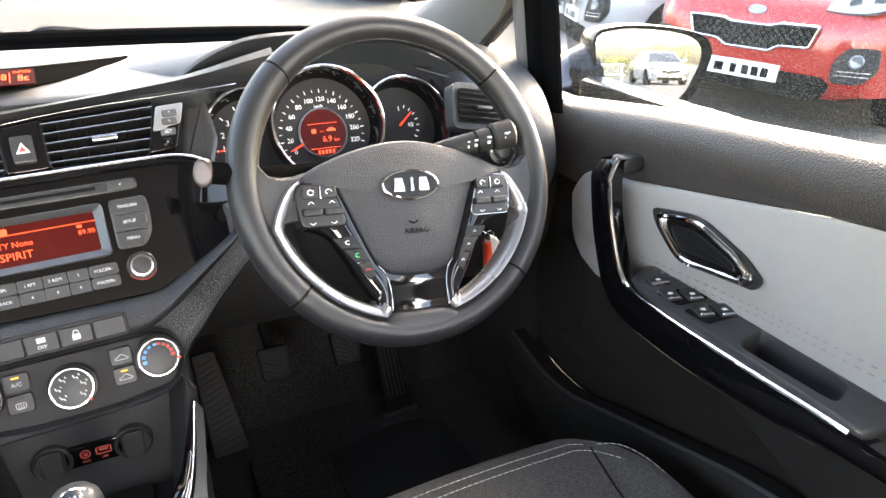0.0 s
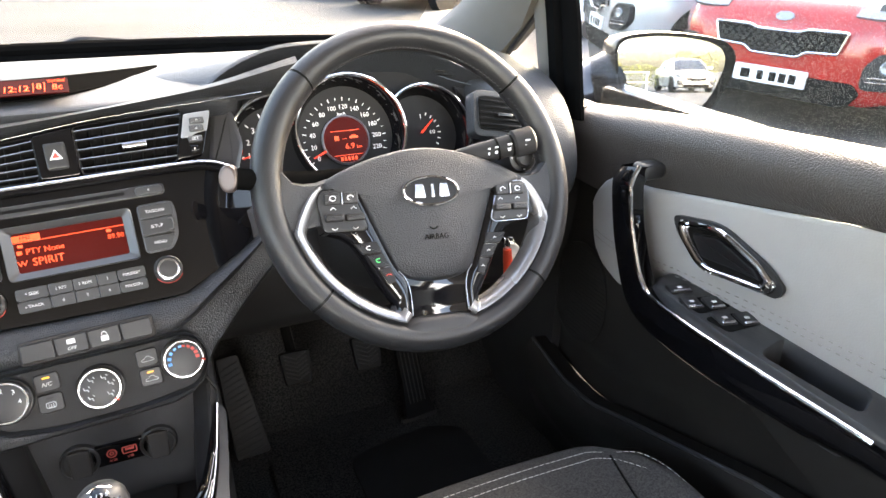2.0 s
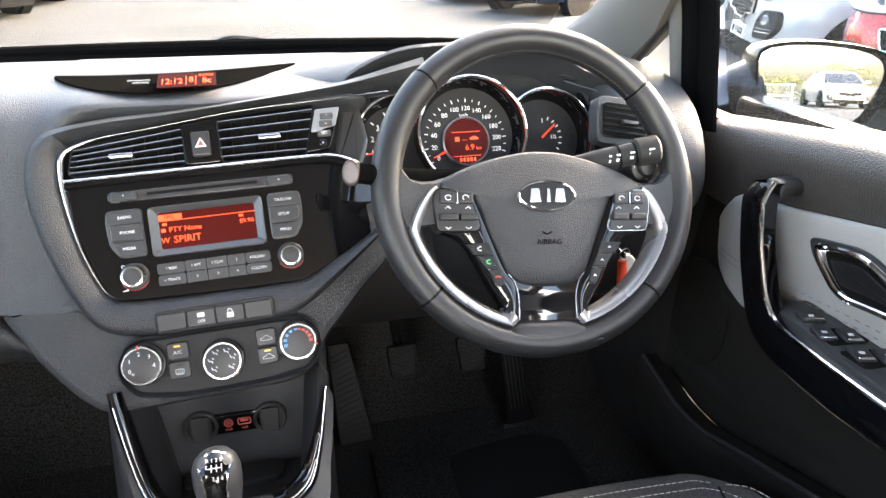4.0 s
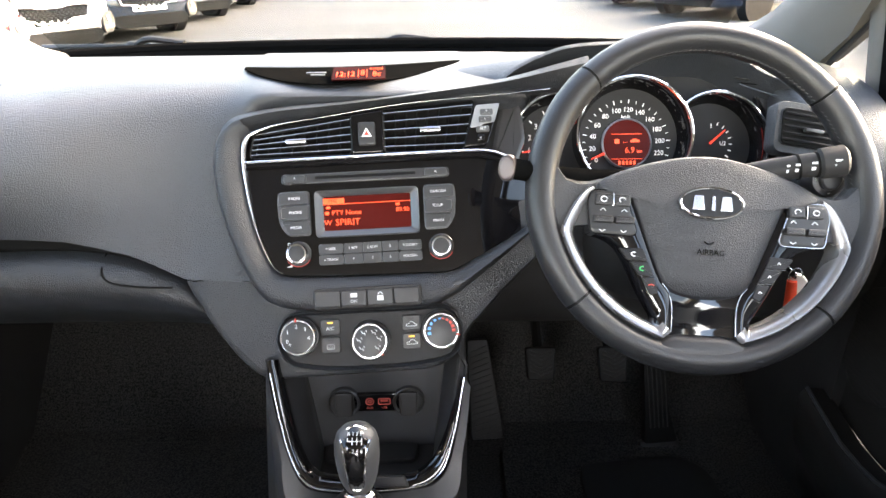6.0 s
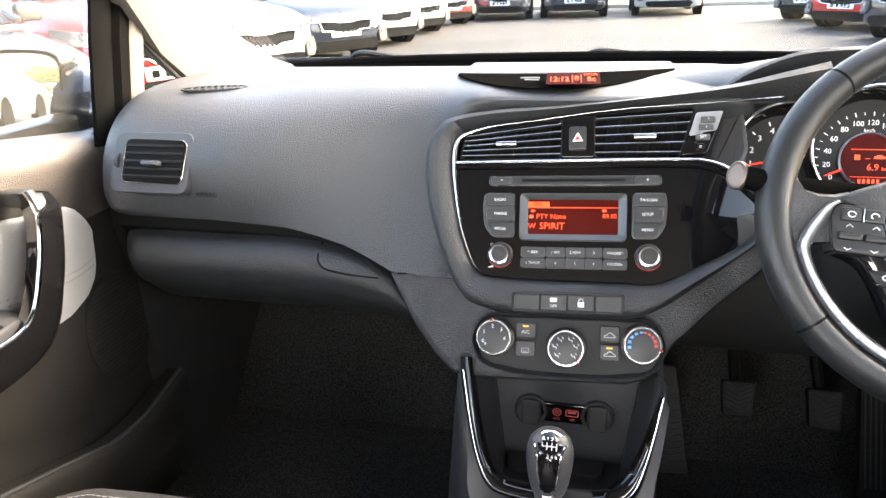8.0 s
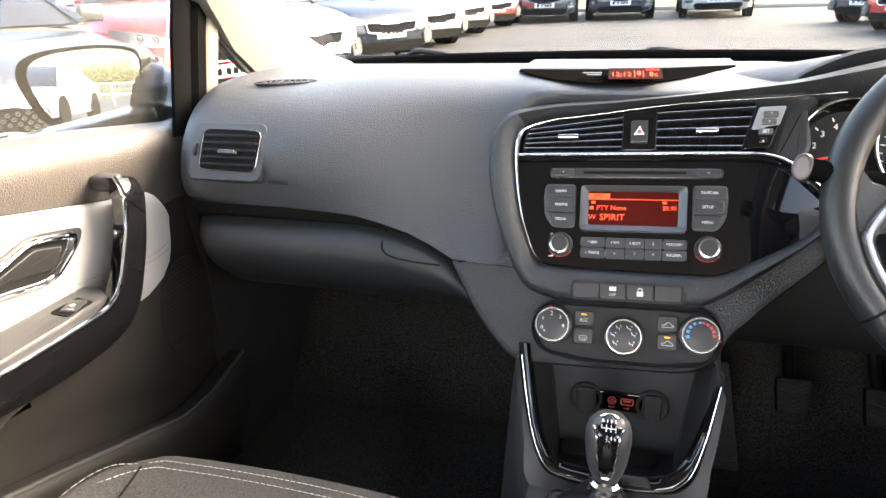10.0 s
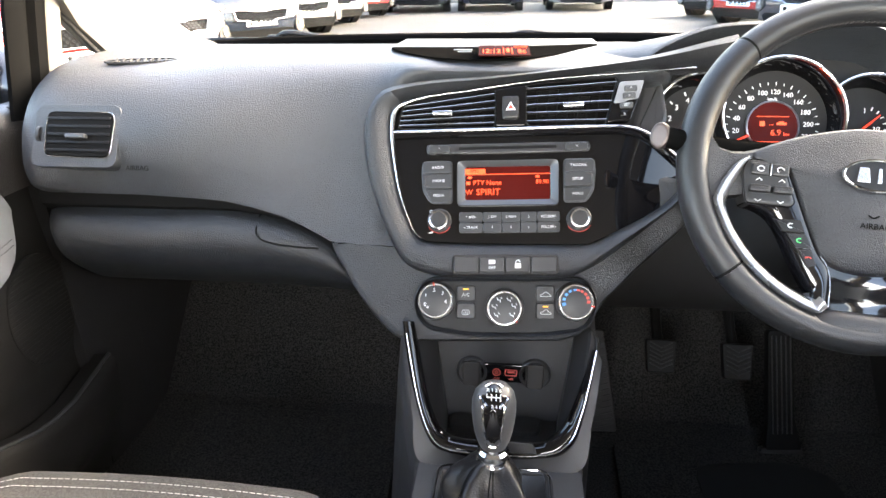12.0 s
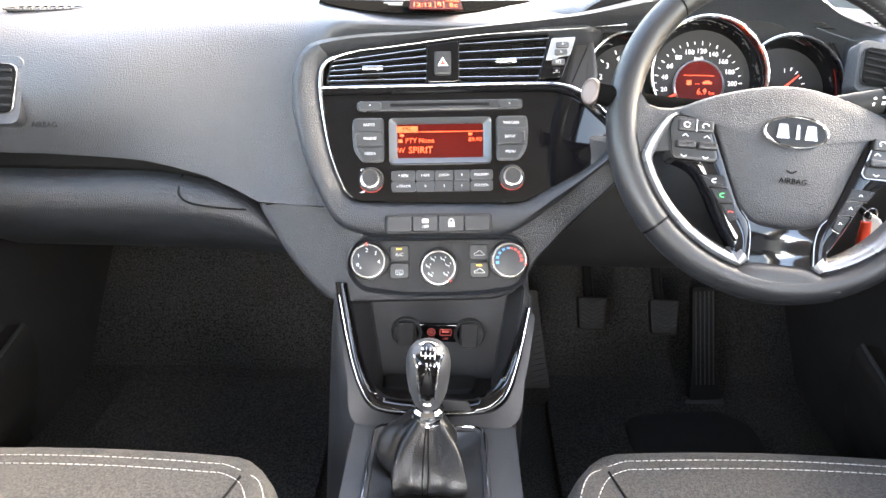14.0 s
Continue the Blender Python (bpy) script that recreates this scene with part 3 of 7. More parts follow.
# brow over the vents
bo = smooth_curve([Vector((*p, 0)) for p in [(-.171, .268), (-.1494, .2836), (-.0924, .2919), (-.007, .2953), (.0925, .3027), (.1705, .3118), (.2059, .3182), (.2342, .3247), (.262, .331), (.29, .337)]], 5)
bi = smooth_curve([Vector((*p, 0)) for p in [(-.1425, .2555), (-.1391, .2642), (-.1011, .2745), (-.0498, .2804), (.0569, .2926), (.1632, .2978), (.2127, .3004), (.24, .302), (.265, .3035), (.29, .304)]], 5)
bm = B()
loft(bm, [[(a.x, a.y, -.03), (a.x, a.y + .002, .004), (a.x + (b.x - a.x) * .25, a.y + (b.y - a.y) * .25, .011), (a.x + (b.x - a.x) * .6, a.y + (b.y - a.y) * .6, .004), (b.x, b.y, -.010), (b.x, b.y, -.03)] for a, b in zip(bo, bi)])
part("vent_brow", bm, M_SOFT, dash, "dark grained brow above the vents", 50, m=MS)
# chrome line round the panel
bm = B()
line = [(.24, .3005), (.2127, .2990), (.1632, .2963), (.0569, .2911), (-.0498, .2789), (-.1011, .2730), (-.131, .2640), (-.1405, .2560), (-.1440, .2400), (-.1432, .2071), (-.1340, .1498), (-.1170, .1020), (-.105, .0890)]
pts = smooth_curve([Vector((*p, .0008)) for p in line], 6)
k = len(pts)
tube(bm, pts, [.0008 + .0026 * math.exp(-((i / k - .62) / .16) ** 2) for i in range(k)], 8)
part("chrome_line", bm, M_SATIN, dash, "thin satin chrome line", m=MS)
panel = [(-.1445, .2257), (-.1440, .2071), (-.1348, .1498), (-.1178, .1012), (-.107, .0885), (-.0930, .0840), (.06, .0800), (.1054, .0805), (.1405, .0965), (.2000, .1295), (.235, .17), (.215, .19), (.199, .2030), (.186, .218), (.1733, .2262)]
def panel_z(x):
    """The panel turns away towards the driver."""
    return -.003 - 1.6 * max(0, x - .112) ** 2


def panel_span(y):
    """Left and right ends of the panel at height y."""
    cut = []
    for (x0, y0), (x1, y1) in zip(panel, panel[1:] + panel[:1]):
        if (y0 - y) * (y1 - y) <= 0 and abs(y1 - y0) > 1e-6:
            cut.append(x0 + (x1 - x0) * (y - y0) / (y1 - y0))
    return min(cut), max(cut)


bm = B()
rows = []
for i in range(33):
    xa, xb = panel_span(.0808 + (.2256 - .0808) * i / 32)
    y = .0808 + (.2256 - .0808) * i / 32
    rows.append([(xa + (xb - xa) * j / 30, y, panel_z(xa + (xb - xa) * j / 30)) for j in range(31)])
loft(bm, rows)
thick(bm, .012)
part("gloss_panel", bm, M_PIANO, dash, "piano-black panel carrying the radio", 60, m=MS)
bm = B()
tube(bm, smooth_curve([Vector((*p, panel_z(p[0]) + .004)) for p in [(-.144, .2275), (.0, .2282), (.12, .2285), (.160, .2270), (.185, .2180), (.205, .2030), (.228, .183)]], 6), .0022, 8)
part("chrome_strip", bm, M_SATIN, dash, "satin chrome strip below the vents", m=MS)
bm = B()
tube(bm, smooth_curve([Vector((*p, panel_z(p[0]) + .0005)) for p in [(-.1435, .2225), (.0, .2232), (.12, .2235), (.158, .2215), (.181, .2125), (.200, .1980), (.222, .179)]], 6), .0042, 10)
part("panel_edge", bm, M_PIANO, dash, "rolled gloss edge of the panel", m=MS)
# vent housing behind the slats
bm = B()
slab(bm, [(-.143, .229), (.165, .229), (.182, .29), (.18, .297), (.0569, .291), (-.0498, .279), (-.1391, .262)], -.05, -.030)
part("vent_housing", bm, M_SLAT, dash, m=MS)


def air_vent(name, m, quad, nslat, label, tab, frame_mat=None):
    """A vent behind a four-cornered opening: bl, br, tr, tl."""
    e = thing(name, m, label, "air vent", "dashboard air vents")
    bl, br, tr, tl = [Vector((*q, 0)) for q in quad]
    # near-black back plate; the shade behind the slats is in its colour
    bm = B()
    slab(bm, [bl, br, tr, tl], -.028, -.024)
    part("shade_plate", bm, M_DARK, e)
    bm = B()
    ro = rounded(quad, .006)
    hoop(bm, grow(ro, .0012), ro, -.022, .0, -.001)
    part("vent_frame", bm, frame_mat or M_SLAT, e)
    for i in range(nslat):
        t = (i + .5) / nslat
        a, b = bl.lerp(tl, t), br.lerp(tr, t)
        if nslat < 6:
            a.y = a.y * .5 + (bl.y + (tl.y - bl.y) * t) * .5
        bm = B()
        h = (tl.y - bl.y) / nslat
        d = (b - a)
        vs = []
        for p in (a, b):
            for yy, zz in ((-.0010, -.002), (.0010, -.002), (.0052, -.021), (.0036, -.021)):
                vs.append(bm.verts.new((p.x, p.y + yy, zz)))
        for j in range(4):
            bm.faces.new((vs[j], vs[(j + 1) % 4], vs[4 + (j + 1) % 4], vs[4 + j]))
        bm.faces.new(vs[:4])
        bm.faces.new(vs[4:])
        sl = part("slat", bm, M_SLAT, e)
        # thin silver line that paints the highlight on the slat's front edge
        bm = B()
        tube(bm, [(a.x, a.y + .0010, -.0016), (b.x, b.y + .0010, -.0016)], .0005, 5)
        part("slat_highlight", bm, M_SILVER, sl, "silver line painted as a front edge highlight")
    bm = B()
    box(bm, (tab[0], tab[1], .003), (.026, .0055, .012), .0015)
    part("vent_tab", bm, M_SATIN, e, "chrome-edged slider tab")
    for i in range(1, 8):
        p, q = bl.lerp(br, i / 8), tl.lerp(tr, i / 8)
        bm = B()
        tube(bm, [(p.x, p.y, -.022), (q.x, q.y, -.022)], .001, 4)
        part("inner_vane", bm, M_SLAT, e)
    return e


air_vent("air_vent", MS, [(-.1370, .2330), (-.0120, .2325), (-.0110, .2795), (-.1290, .2640)], 5, "black slatted centre air vent beside the hazard switch", (-.078, .250))
air_vent("air_vent", MS, [(.0300, .2330), (.1280, .2318), (.1440, .2910), (.0300, .2850)], 5, "black slatted centre air vent beside the clock switches", (.088, .256))
# hazard switch
hz = thing("hazard_switch", MS, "black hazard warning switch with a red triangle", "switch")
bm = B()
slab(bm, rounded([(-.0100, .2325), (.0285, .2325), (.0285, .2850), (-.0100, .2800)], .003), -.02, .001, .001)
part("switch_base", bm, M_PIANO, hz)
bm = B()
slab(bm, rect(.0092, .2555, .021, .029, .003), .0, .006, .002)
part("button", bm, M_BTN, hz)
bm = B()
tri_o, tri_i = [(.0027, .2512), (.0157, .2512), (.0092, .2625)], [(.0055, .2529), (.0129, .2529), (.0092, .2593)]
hoop(bm, [Vector(p) for p in tri_o], [Vector(p) for p in tri_i], .006, .0066)
part("triangle_mark", bm, M_MARK, hz, "white outlined triangle")
bm = B()
slab(bm, tri_i, .0058, .0064)
part("triangle_fill", bm, M_RED, hz, "red triangle")
# clock switches
ck = thing("clock_switches", MS, "piano-black clock switch panel with a silver corner", "switch panel")
bm = B()
slab(bm, rounded([(.1288, .2322), (.1581, .2347), (.1765, .2858), (.1448, .2846)], .004), -.01, .004, .0015)
part("panel", bm, M_PIANO, ck)
bm = B()
slab(bm, rounded([(.1372, .2560), (.1500, .2570), (.1545, .2600), (.1680, .2620), (.1758, .2850), (.1456, .2838)], .003), .003, .0055, .001)
part("silver_corner", bm, M_BRIGHT, ck, "silver painted upper part")
for i, (x, y, t) in enumerate(((.1585, .2745, "^"), (.1565, .2655, "v"), (.1530, .2535, "SET"), (.1500, .2425, "o"))):
    bm = B()
    slab(bm, rect(x, y, .016 if i < 3 else .009, .0075, .002), .003, .0085, .0015)
    b = part("button", bm, M_GREYBTN if i < 3 else M_PIANO, ck)
    words("legend", t, .005, M_MARK, b, x, y, .0087)

# ---- radio ----
radio = thing("car_radio", MS, "silver-buttoned car radio with a red lit display", "radio")
Uc = .0045
bm = B()
hoop(bm, rect(Uc, .1588, .1285, .0580, .006), rect(Uc, .1590, .108, .0425, .003), -.004, .004, .0005, .0008)
part("screen_bezel", bm, M_BEZEL, radio, "silver screen bezel")
bm = B()
slab(bm, rect(Uc, .1595, .112, .044, .002), -.004, -.001)
scr = part("display", bm, M_SCREEN, radio, "dark red lit radio display")
bm = B()
slab(bm, rect(Uc - .041, .1745, .026, .0065, .0005), -.001, -.0006)
part("band_tab", bm, M_SCREENHI, scr)
bm = B()
slab(bm, rect(Uc, .1705, .108, .0008, .0002), -.001, -.0006)
part("display_line", bm, M_SCREENHI, scr)
words("display_text", "PTY None", .0085, M_SCREENHI, scr, Uc - .044, .1595, -.0006, align="LEFT")
words("display_text", "89.90", .0075, M_SCREENHI, scr, Uc + .044, .1600, -.0006)
words("display_text", "SPIRIT", .0115, M_SCREENHI, scr, Uc - .040, .1475, -.0006, align="LEFT")
words("display_text", "W", .009, M_SCREENHI, scr, Uc - .049, .1475, -.0006)
words("display_text", "FM2", .006, M_SCREEN, scr, Uc - .042, .1745, -.0004)
for iu, iv, ih in ((-.048, .1665, .003), (.038, .1670, .003), (-.050, .1595, .004)):
    bm = B()
    slab(bm, rect(Uc + iu, iv, .005, ih, .0005), -.001, -.0006)
    part("display_icon", bm, M_SCREENHI, scr)


def key_block(sgn, labels):
    back = [(Uc + sgn * .0702, .1332), (Uc + sgn * .0985, .1332), (Uc + sgn * .1085, .148), (Uc + sgn * .1105, .172), (Uc + sgn * .1090, .1888), (Uc + sgn * .0702, .1888)]
    bm = B()
    slab(bm, rounded(back, .006), -.003, .0015, .001)
    part("key_plate", bm, M_BEZEL, radio, "grey key surround")
    ys = [.1875, .1715, .1525, .1345]
    for i in range(3):
        yt, yb = ys[i], ys[i + 1]
        mid = i == 1
        a = Uc + sgn * (.0712)
        b = Uc + sgn * ((.108, .1095, .106)[i] - (.004 if mid else 0))
        pts = [(a, yb + .0004), (b - sgn * (.009 if i == 2 else 0), yb + .0004), (b, yt - .0004), (a, yt - .0004)]
        if sgn < 0:
            pts = pts[::-1]
        bm = B()
        slab(bm, rounded(pts, .003), -.003, .0055 if mid else .004, .0012)
        bt = part("button", bm, M_RADIOBTN, radio)
        words("legend", labels[i], .0048, M_MARK, bt, (a + b) / 2 - sgn * .001, (yt + yb) / 2, .0058 if mid else .0043)
        if mid:
            bm = B()
            tube(bm, smooth_curve([(b - sgn * .006, yt - .003, .006), (b - sgn * .001, yt - .004, .006), (b - sgn * .0005, (yt + yb) / 2, .006), (b - sgn * .001, yb + .004, .006), (b - sgn * .006, yb + .003, .006)], 4), .0007, 6)
            part("chrome_edge", bm, M_CHROME, bt)


key_block(-1, ("RADIO", "PHONE", "MEDIA"))
key_block(1, ("TA/SCAN", "SETUP", "MENU"))
# disc slot
bm = B()
slab(bm, rect(Uc, .2038, .208, .0125, .005), -.003, .0015, .001)
slot_base = part("slot_trim", bm, M_SLOT, radio, "dark grey disc slot trim")
bm = B()
slab(bm, rect(Uc, .2042, .124, .0035, .001), .0, .0018)
part("disc_slot", bm, M_DARK, slot_base)
for sgn, t in ((-1, "^"), (1, "<")):
    bm = B()
    slab(bm, rect(Uc + sgn * .087, .2038, .028, .0095, .004), .001, .004, .0015)
    b = part("button", bm, M_RADIOBTN, radio)
    words("legend", t, .005, M_MARK, b, Uc + sgn * .087, .2038, .0042)
# lower key bar, six columns of two
cols = [(-.0575, -.0265, "^ SEEK", "v TRACK"), (-.0265, -.003, "1 RPT", "4"), (-.003, .0205, "2 RDM", "5"), (.0205, .041, "3", "6"), (.041, .070, "FOLDER^", "FOLDERv")]
for i, (a, b, up, dn) in enumerate(cols):
    for yy, tx in ((.1152, up), (.1020, dn)):
        bm = B()
        slab(bm, rect((a + b) / 2, yy, b - a - .0005, .0129, .0035 if i in (0, 4) else .0012), -.003, .0035, .0008)
        bt = part("button", bm, M_RADIOBTN, radio)
        words("legend", tx, .0045, M_MARK, bt, (a + b) / 2, yy, .0037)
for x, y in ((-.0825, .1115), (.0936, .1118)):
    bm = B()
    lathe(bm, [(.0155, -.002), (.0155, .002), (.0145, .003), (.0128, .003)], 32, Matrix.Translation((x, y, 0)))
    kb = part("knob", bm, M_BTN, radio, "knurled knob with chrome ring")
    bm = B()
    lathe(bm, [(.0128, .002), (.0126, .012), (.0118, .0145), (.0100, .0148), (.0098, .0140), (.0001, .0140)], 32, Matrix.Translation((x, y, 0)))
    part("knob_ring", bm, M_SATIN, kb, "chrome ring")
    bm = B()
    lathe(bm, [(.0098, .013), (.0095, .0146), (.0001, .0150)], 32, Matrix.Translation((x, y, 0)))
    part("knob_cap", bm, M_BTN, kb)
    bm = B()
    tube(bm, [(x + .0160 * math.cos(a), y + .0160 * math.sin(a), .0005) for a in [radians(-150 + i * 10) for i in range(13)]], .0004, 6)
    part("lit_ring", bm, M_RED, kb, "red lit arc")
words("legend", "o", .008, M_MARK, radio, -.094, .1245, -.002)
bm = B()
slab(bm, [(-.0985, .0955), (-.0915, .0955), (-.0915, .0985)], -.003, -.0025)
part("volume_mark", bm, M_MARK, radio)

# ---- switch row ----
sw = thing("switch_row", MS @ Matrix.Translation((0, 0, .005)), "row of four dark rectangular console switches", "switch panel")
bm = B()
slab(bm, rect(.001, .0543, .131, .0255, .005), -.01, .0125, .002)
part("switch_frame", bm, M_PLASTIC, sw)
for i in range(4):
    x = .001 + (i - 1.5) * .0318 + (0.0)
    bm = B()
    slab(bm, rect(x, .0543, .0305, .0195, .0025), .008, .0165, .0014)
    b = part("button", bm, M_BTN, sw)
    if i == 1:
        words("legend", "OFF", .005, M_MARK, b, x, .0502, .0168)
        bm = B()
        box(bm, (x, .0575, .0167), (.008, .005, .0004))
        part("car_mark", bm, M_MARK, b)
    if i == 2:
        bm = B()
        box(bm, (x, .0528, .0167), (.0075, .006, .0004))
        part("lock_mark", bm, M_MARK, b)
        bm = B()
        tube(bm, [(x + .0025 * math.cos(a), .0565 + .0032 * math.sin(a), .0167) for a in [radians(i * 20) for i in range(10)]], .0005, 5)
        part("lock_shackle", bm, M_MARK, b)

# ---- climate panel ----
cp = thing("climate_panel", MS, "black climate panel with three chrome-ringed dials", "climate panel")
lz = rounded([(-.100, -.022), (-.045, -.031), (.045, -.031), (.100, -.024), (.1125, .006), (.100, .034), (.03, .0345), (-.03, .0345), (-.100, .034), (-.1135, .006)], .02, 6)
bm = B()
hoop(bm, grow(lz, .006), lz, -.02, -.004, -.009, .002)
part("panel_rim", bm, M_SOFT, cp)
bm = B()
slab(bm, lz, -.02, -.0085, .001)
part("faceplate", bm, M_PLASTIC, cp, "satin black faceplate")


def climate_dial(x, y, marks):
    bm = B()
    T = Matrix.Translation((x, y, 0))
    lathe(bm, [(.0245, -.009), (.0245, -.004), (.0235, -.002), (.0222, -.002)], 40, T)
    d = part("dial", bm, M_BTN, cp, "black dial with a chrome ring")
    bm = B()
    lathe(bm, [(.0222, -.004), (.0222, .0075), (.0212, .0095), (.0200, .0095), (.0196, .0085), (.0001, .0085)], 40, T)
    part("dial_ring", bm, M_SATIN, d, "satin chrome ring")
    bm = B()
    lathe(bm, [(.0194, .006), (.0192, .0096), (.0184, .0098), (.0001, .0098)], 40, T)
    part("dial_face", bm, M_BTN, d)
    for tx, a, r, s in marks:
        words("legend", tx, s, M_MARK, d, x + r * math.cos(radians(a)), y + r * math.sin(radians(a)), .0099)
    return d


climate_dial(-.087, .0094, [("0", 200, .0135, .0068), ("1", 150, .0135, .0068), ("2", 95, .0135, .0068), ("3", 45, .0135, .0068), ("4", -5, .0135, .0068), ("*", 225, .0135, .0075)])
dmid = climate_dial(.0, .0, [])
for a in (170, 120, 60, 15, -40, -140):
    x, y = .0125 * math.cos(radians(a)), .0125 * math.sin(radians(a))
    bm = B()
    tube(bm, [(x - .003, y + .0025, .0099), (x - .002, y - .0005, .0099), (x + .001, y - .0005, .0099), (x + .0015, y - .003, .0099)], .0006, 5)
    tube(bm, [(x + .002, y + .003, .0099), (x + .0035, y + .001, .0099)], .0005, 5)
    part("airflow_mark", bm, M_MARK, dmid)
dr = climate_dial(.088, .0081, [])
for a0, a1, mm in ((95, 190, M_BLUE), (80, 0, M_RED)):
    for i in range(5):
        a = radians(a0 + (a1 - a0) * i / 4)
        bm = B()
        box(bm, (0, 0, 0), (.0035, .0022 + i * .0005, .0004), m=pose(.088 + .0150 * math.cos(a), .0081 + .0150 * math.sin(a), .0099, 0, 0, math.degrees(a) - 90))
        part("temperature_mark", bm, mm, dr)
for x, y, a in ((-.087, .0094, 95), (.0, .0, -48), (.088, .0081, -15)):
    bm = B()
    box(bm, (0, 0, 0), (.005, .002, .002), .0005, m=pose(x + .0212 * math.cos(radians(a)), y + .0212 * math.sin(radians(a)), .0092, 0, 0, a))
    part("pointer", bm, M_RED, cp, "red pointer")
for (x0, y0, x1, y1, lamp, tx) in ((-.0615, .0285, -.037, .0090, True, "A/C"), (-.0615, .0065, -.0373, -.0135, False, "[=]"), (.0398, .0285, .0625, .0090, False, "<=>"), (.0398, .0065, .0625, -.0135, True, "<=>")):
    bm = B()
    slab(bm, rounded([(x0, y1), (x1, y1), (x1, y0), (x0, y0)], .004), -.009, -.005, .0012)
    b = part("button", bm, M_BTN, cp)
    xm, ym = (x0 + x1) / 2, (y0 + y1) / 2 - .002
    if tx == "A/C":
        words("legend", tx, .0062, M_MARK, b, xm, ym, -.0048)
    elif tx == "[=]":
        bm = B()
        tube(bm, [(p.x, p.y, -.0046) for p in rect(xm, ym, .009, .0055, .0015)], .0004, 5, True)
        for k in (-.0022, 0, .0022):
            tube(bm, [(xm + k, ym - .004, -.0046), (xm + k, ym + .0012, -.0046)], .0003, 4)
        part("heater_mark", bm, M_MARK, b)
    else:
        bm = B()
        tube(bm, smooth_curve([(xm - .0062, ym - .002, -.0046), (xm - .006, ym + .0004, -.0046), (xm - .003, ym + .001, -.0046), (xm - .0012, ym + .0032, -.0046), (xm + .0022, ym + .0032, -.0046), (xm + .0042, ym + .001, -.0046), (xm + .0062, ym, -.0046), (xm + .0062, ym - .002, -.0046), (xm - .0062, ym - .002, -.0046)], 3), .0004, 5)
        part("airflow_mark", bm, M_MARK, b)
    bm = B()
    box(bm, ((x0 + x1) / 2, y0 - .0045, -.0048), (.007, .0018, .0006))
    part("lamp", bm, M_AMBER if lamp else M_PLASTIC, b, "lit amber lamp" if lamp else "unlit lamp")

# ---- passenger and driver end vents ----


def end_vent(m, label, rim):
    e = thing("air_vent", m, label, "air vent", "dashboard air vents")
    bm = B()
    slab(bm, rounded([(-.062, -.044), (.056, -.044), (.060, .040), (-.059, .040)], .014), -.03, .0012, .0012)
    part("vent_panel", bm, M_DASH, e, "dark grey vent surround")
    op = rounded([(-.040, -.0285), (.048, -.030), (.052, .027), (-.039, .028)], .009)
    bm = B()
    hoop(bm, grow(op, .0020), op, .0, .0050, .0038, .0006)
    part("vent_frame", bm, rim, e)
    # shallow near-black plate painted as the shaded depth of the vent
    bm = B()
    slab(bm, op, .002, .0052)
    part("shade_plate", bm, M_DARK, e)
    for i in range(5):
        y = -.0222 + i * .0106
        bm = B()
        box(bm, (.0050, y, .0060), (.086, .0036, .0026), .0008)
        part("slat", bm, M_SLAT, e)
    bm = B()
    box(bm, (.006, -.005, .011), (.027, .006, .010), .002)
    part("vent_tab", bm, M_BEZEL, e, "chrome-edged slider tab")
    bm = B()
    lathe(bm, [(.012, -.0025), (.0125, 0), (.012, .0025)], 20, pose(-.0525, 0, -.0055, 0, 90, 0))
    part("thumbwheel", bm, M_BTN, e, "ribbed thumb wheel")
    return e


end_vent(basis((-.568, .0622, .649), (1, 0.03, 0), (0, .46, .88)), "black slatted end vent in a satin chrome outline", M_SATIN)
end_vent(basis((.530, .062, .690), (1, -0.1, -.16), (0.18, .40, .90)) @ Matrix.Diagonal((-.80, .72, .8, 1)), "black slatted end vent beside the driver's door", M_SOFT)
words("airbag_legend", "AIRBAG", .0092, M_DASHPRINT, dash, 0, 0, 0, m=basis((-.486, .0500, .608), (1, 0, 0), (0, .25, .97)))

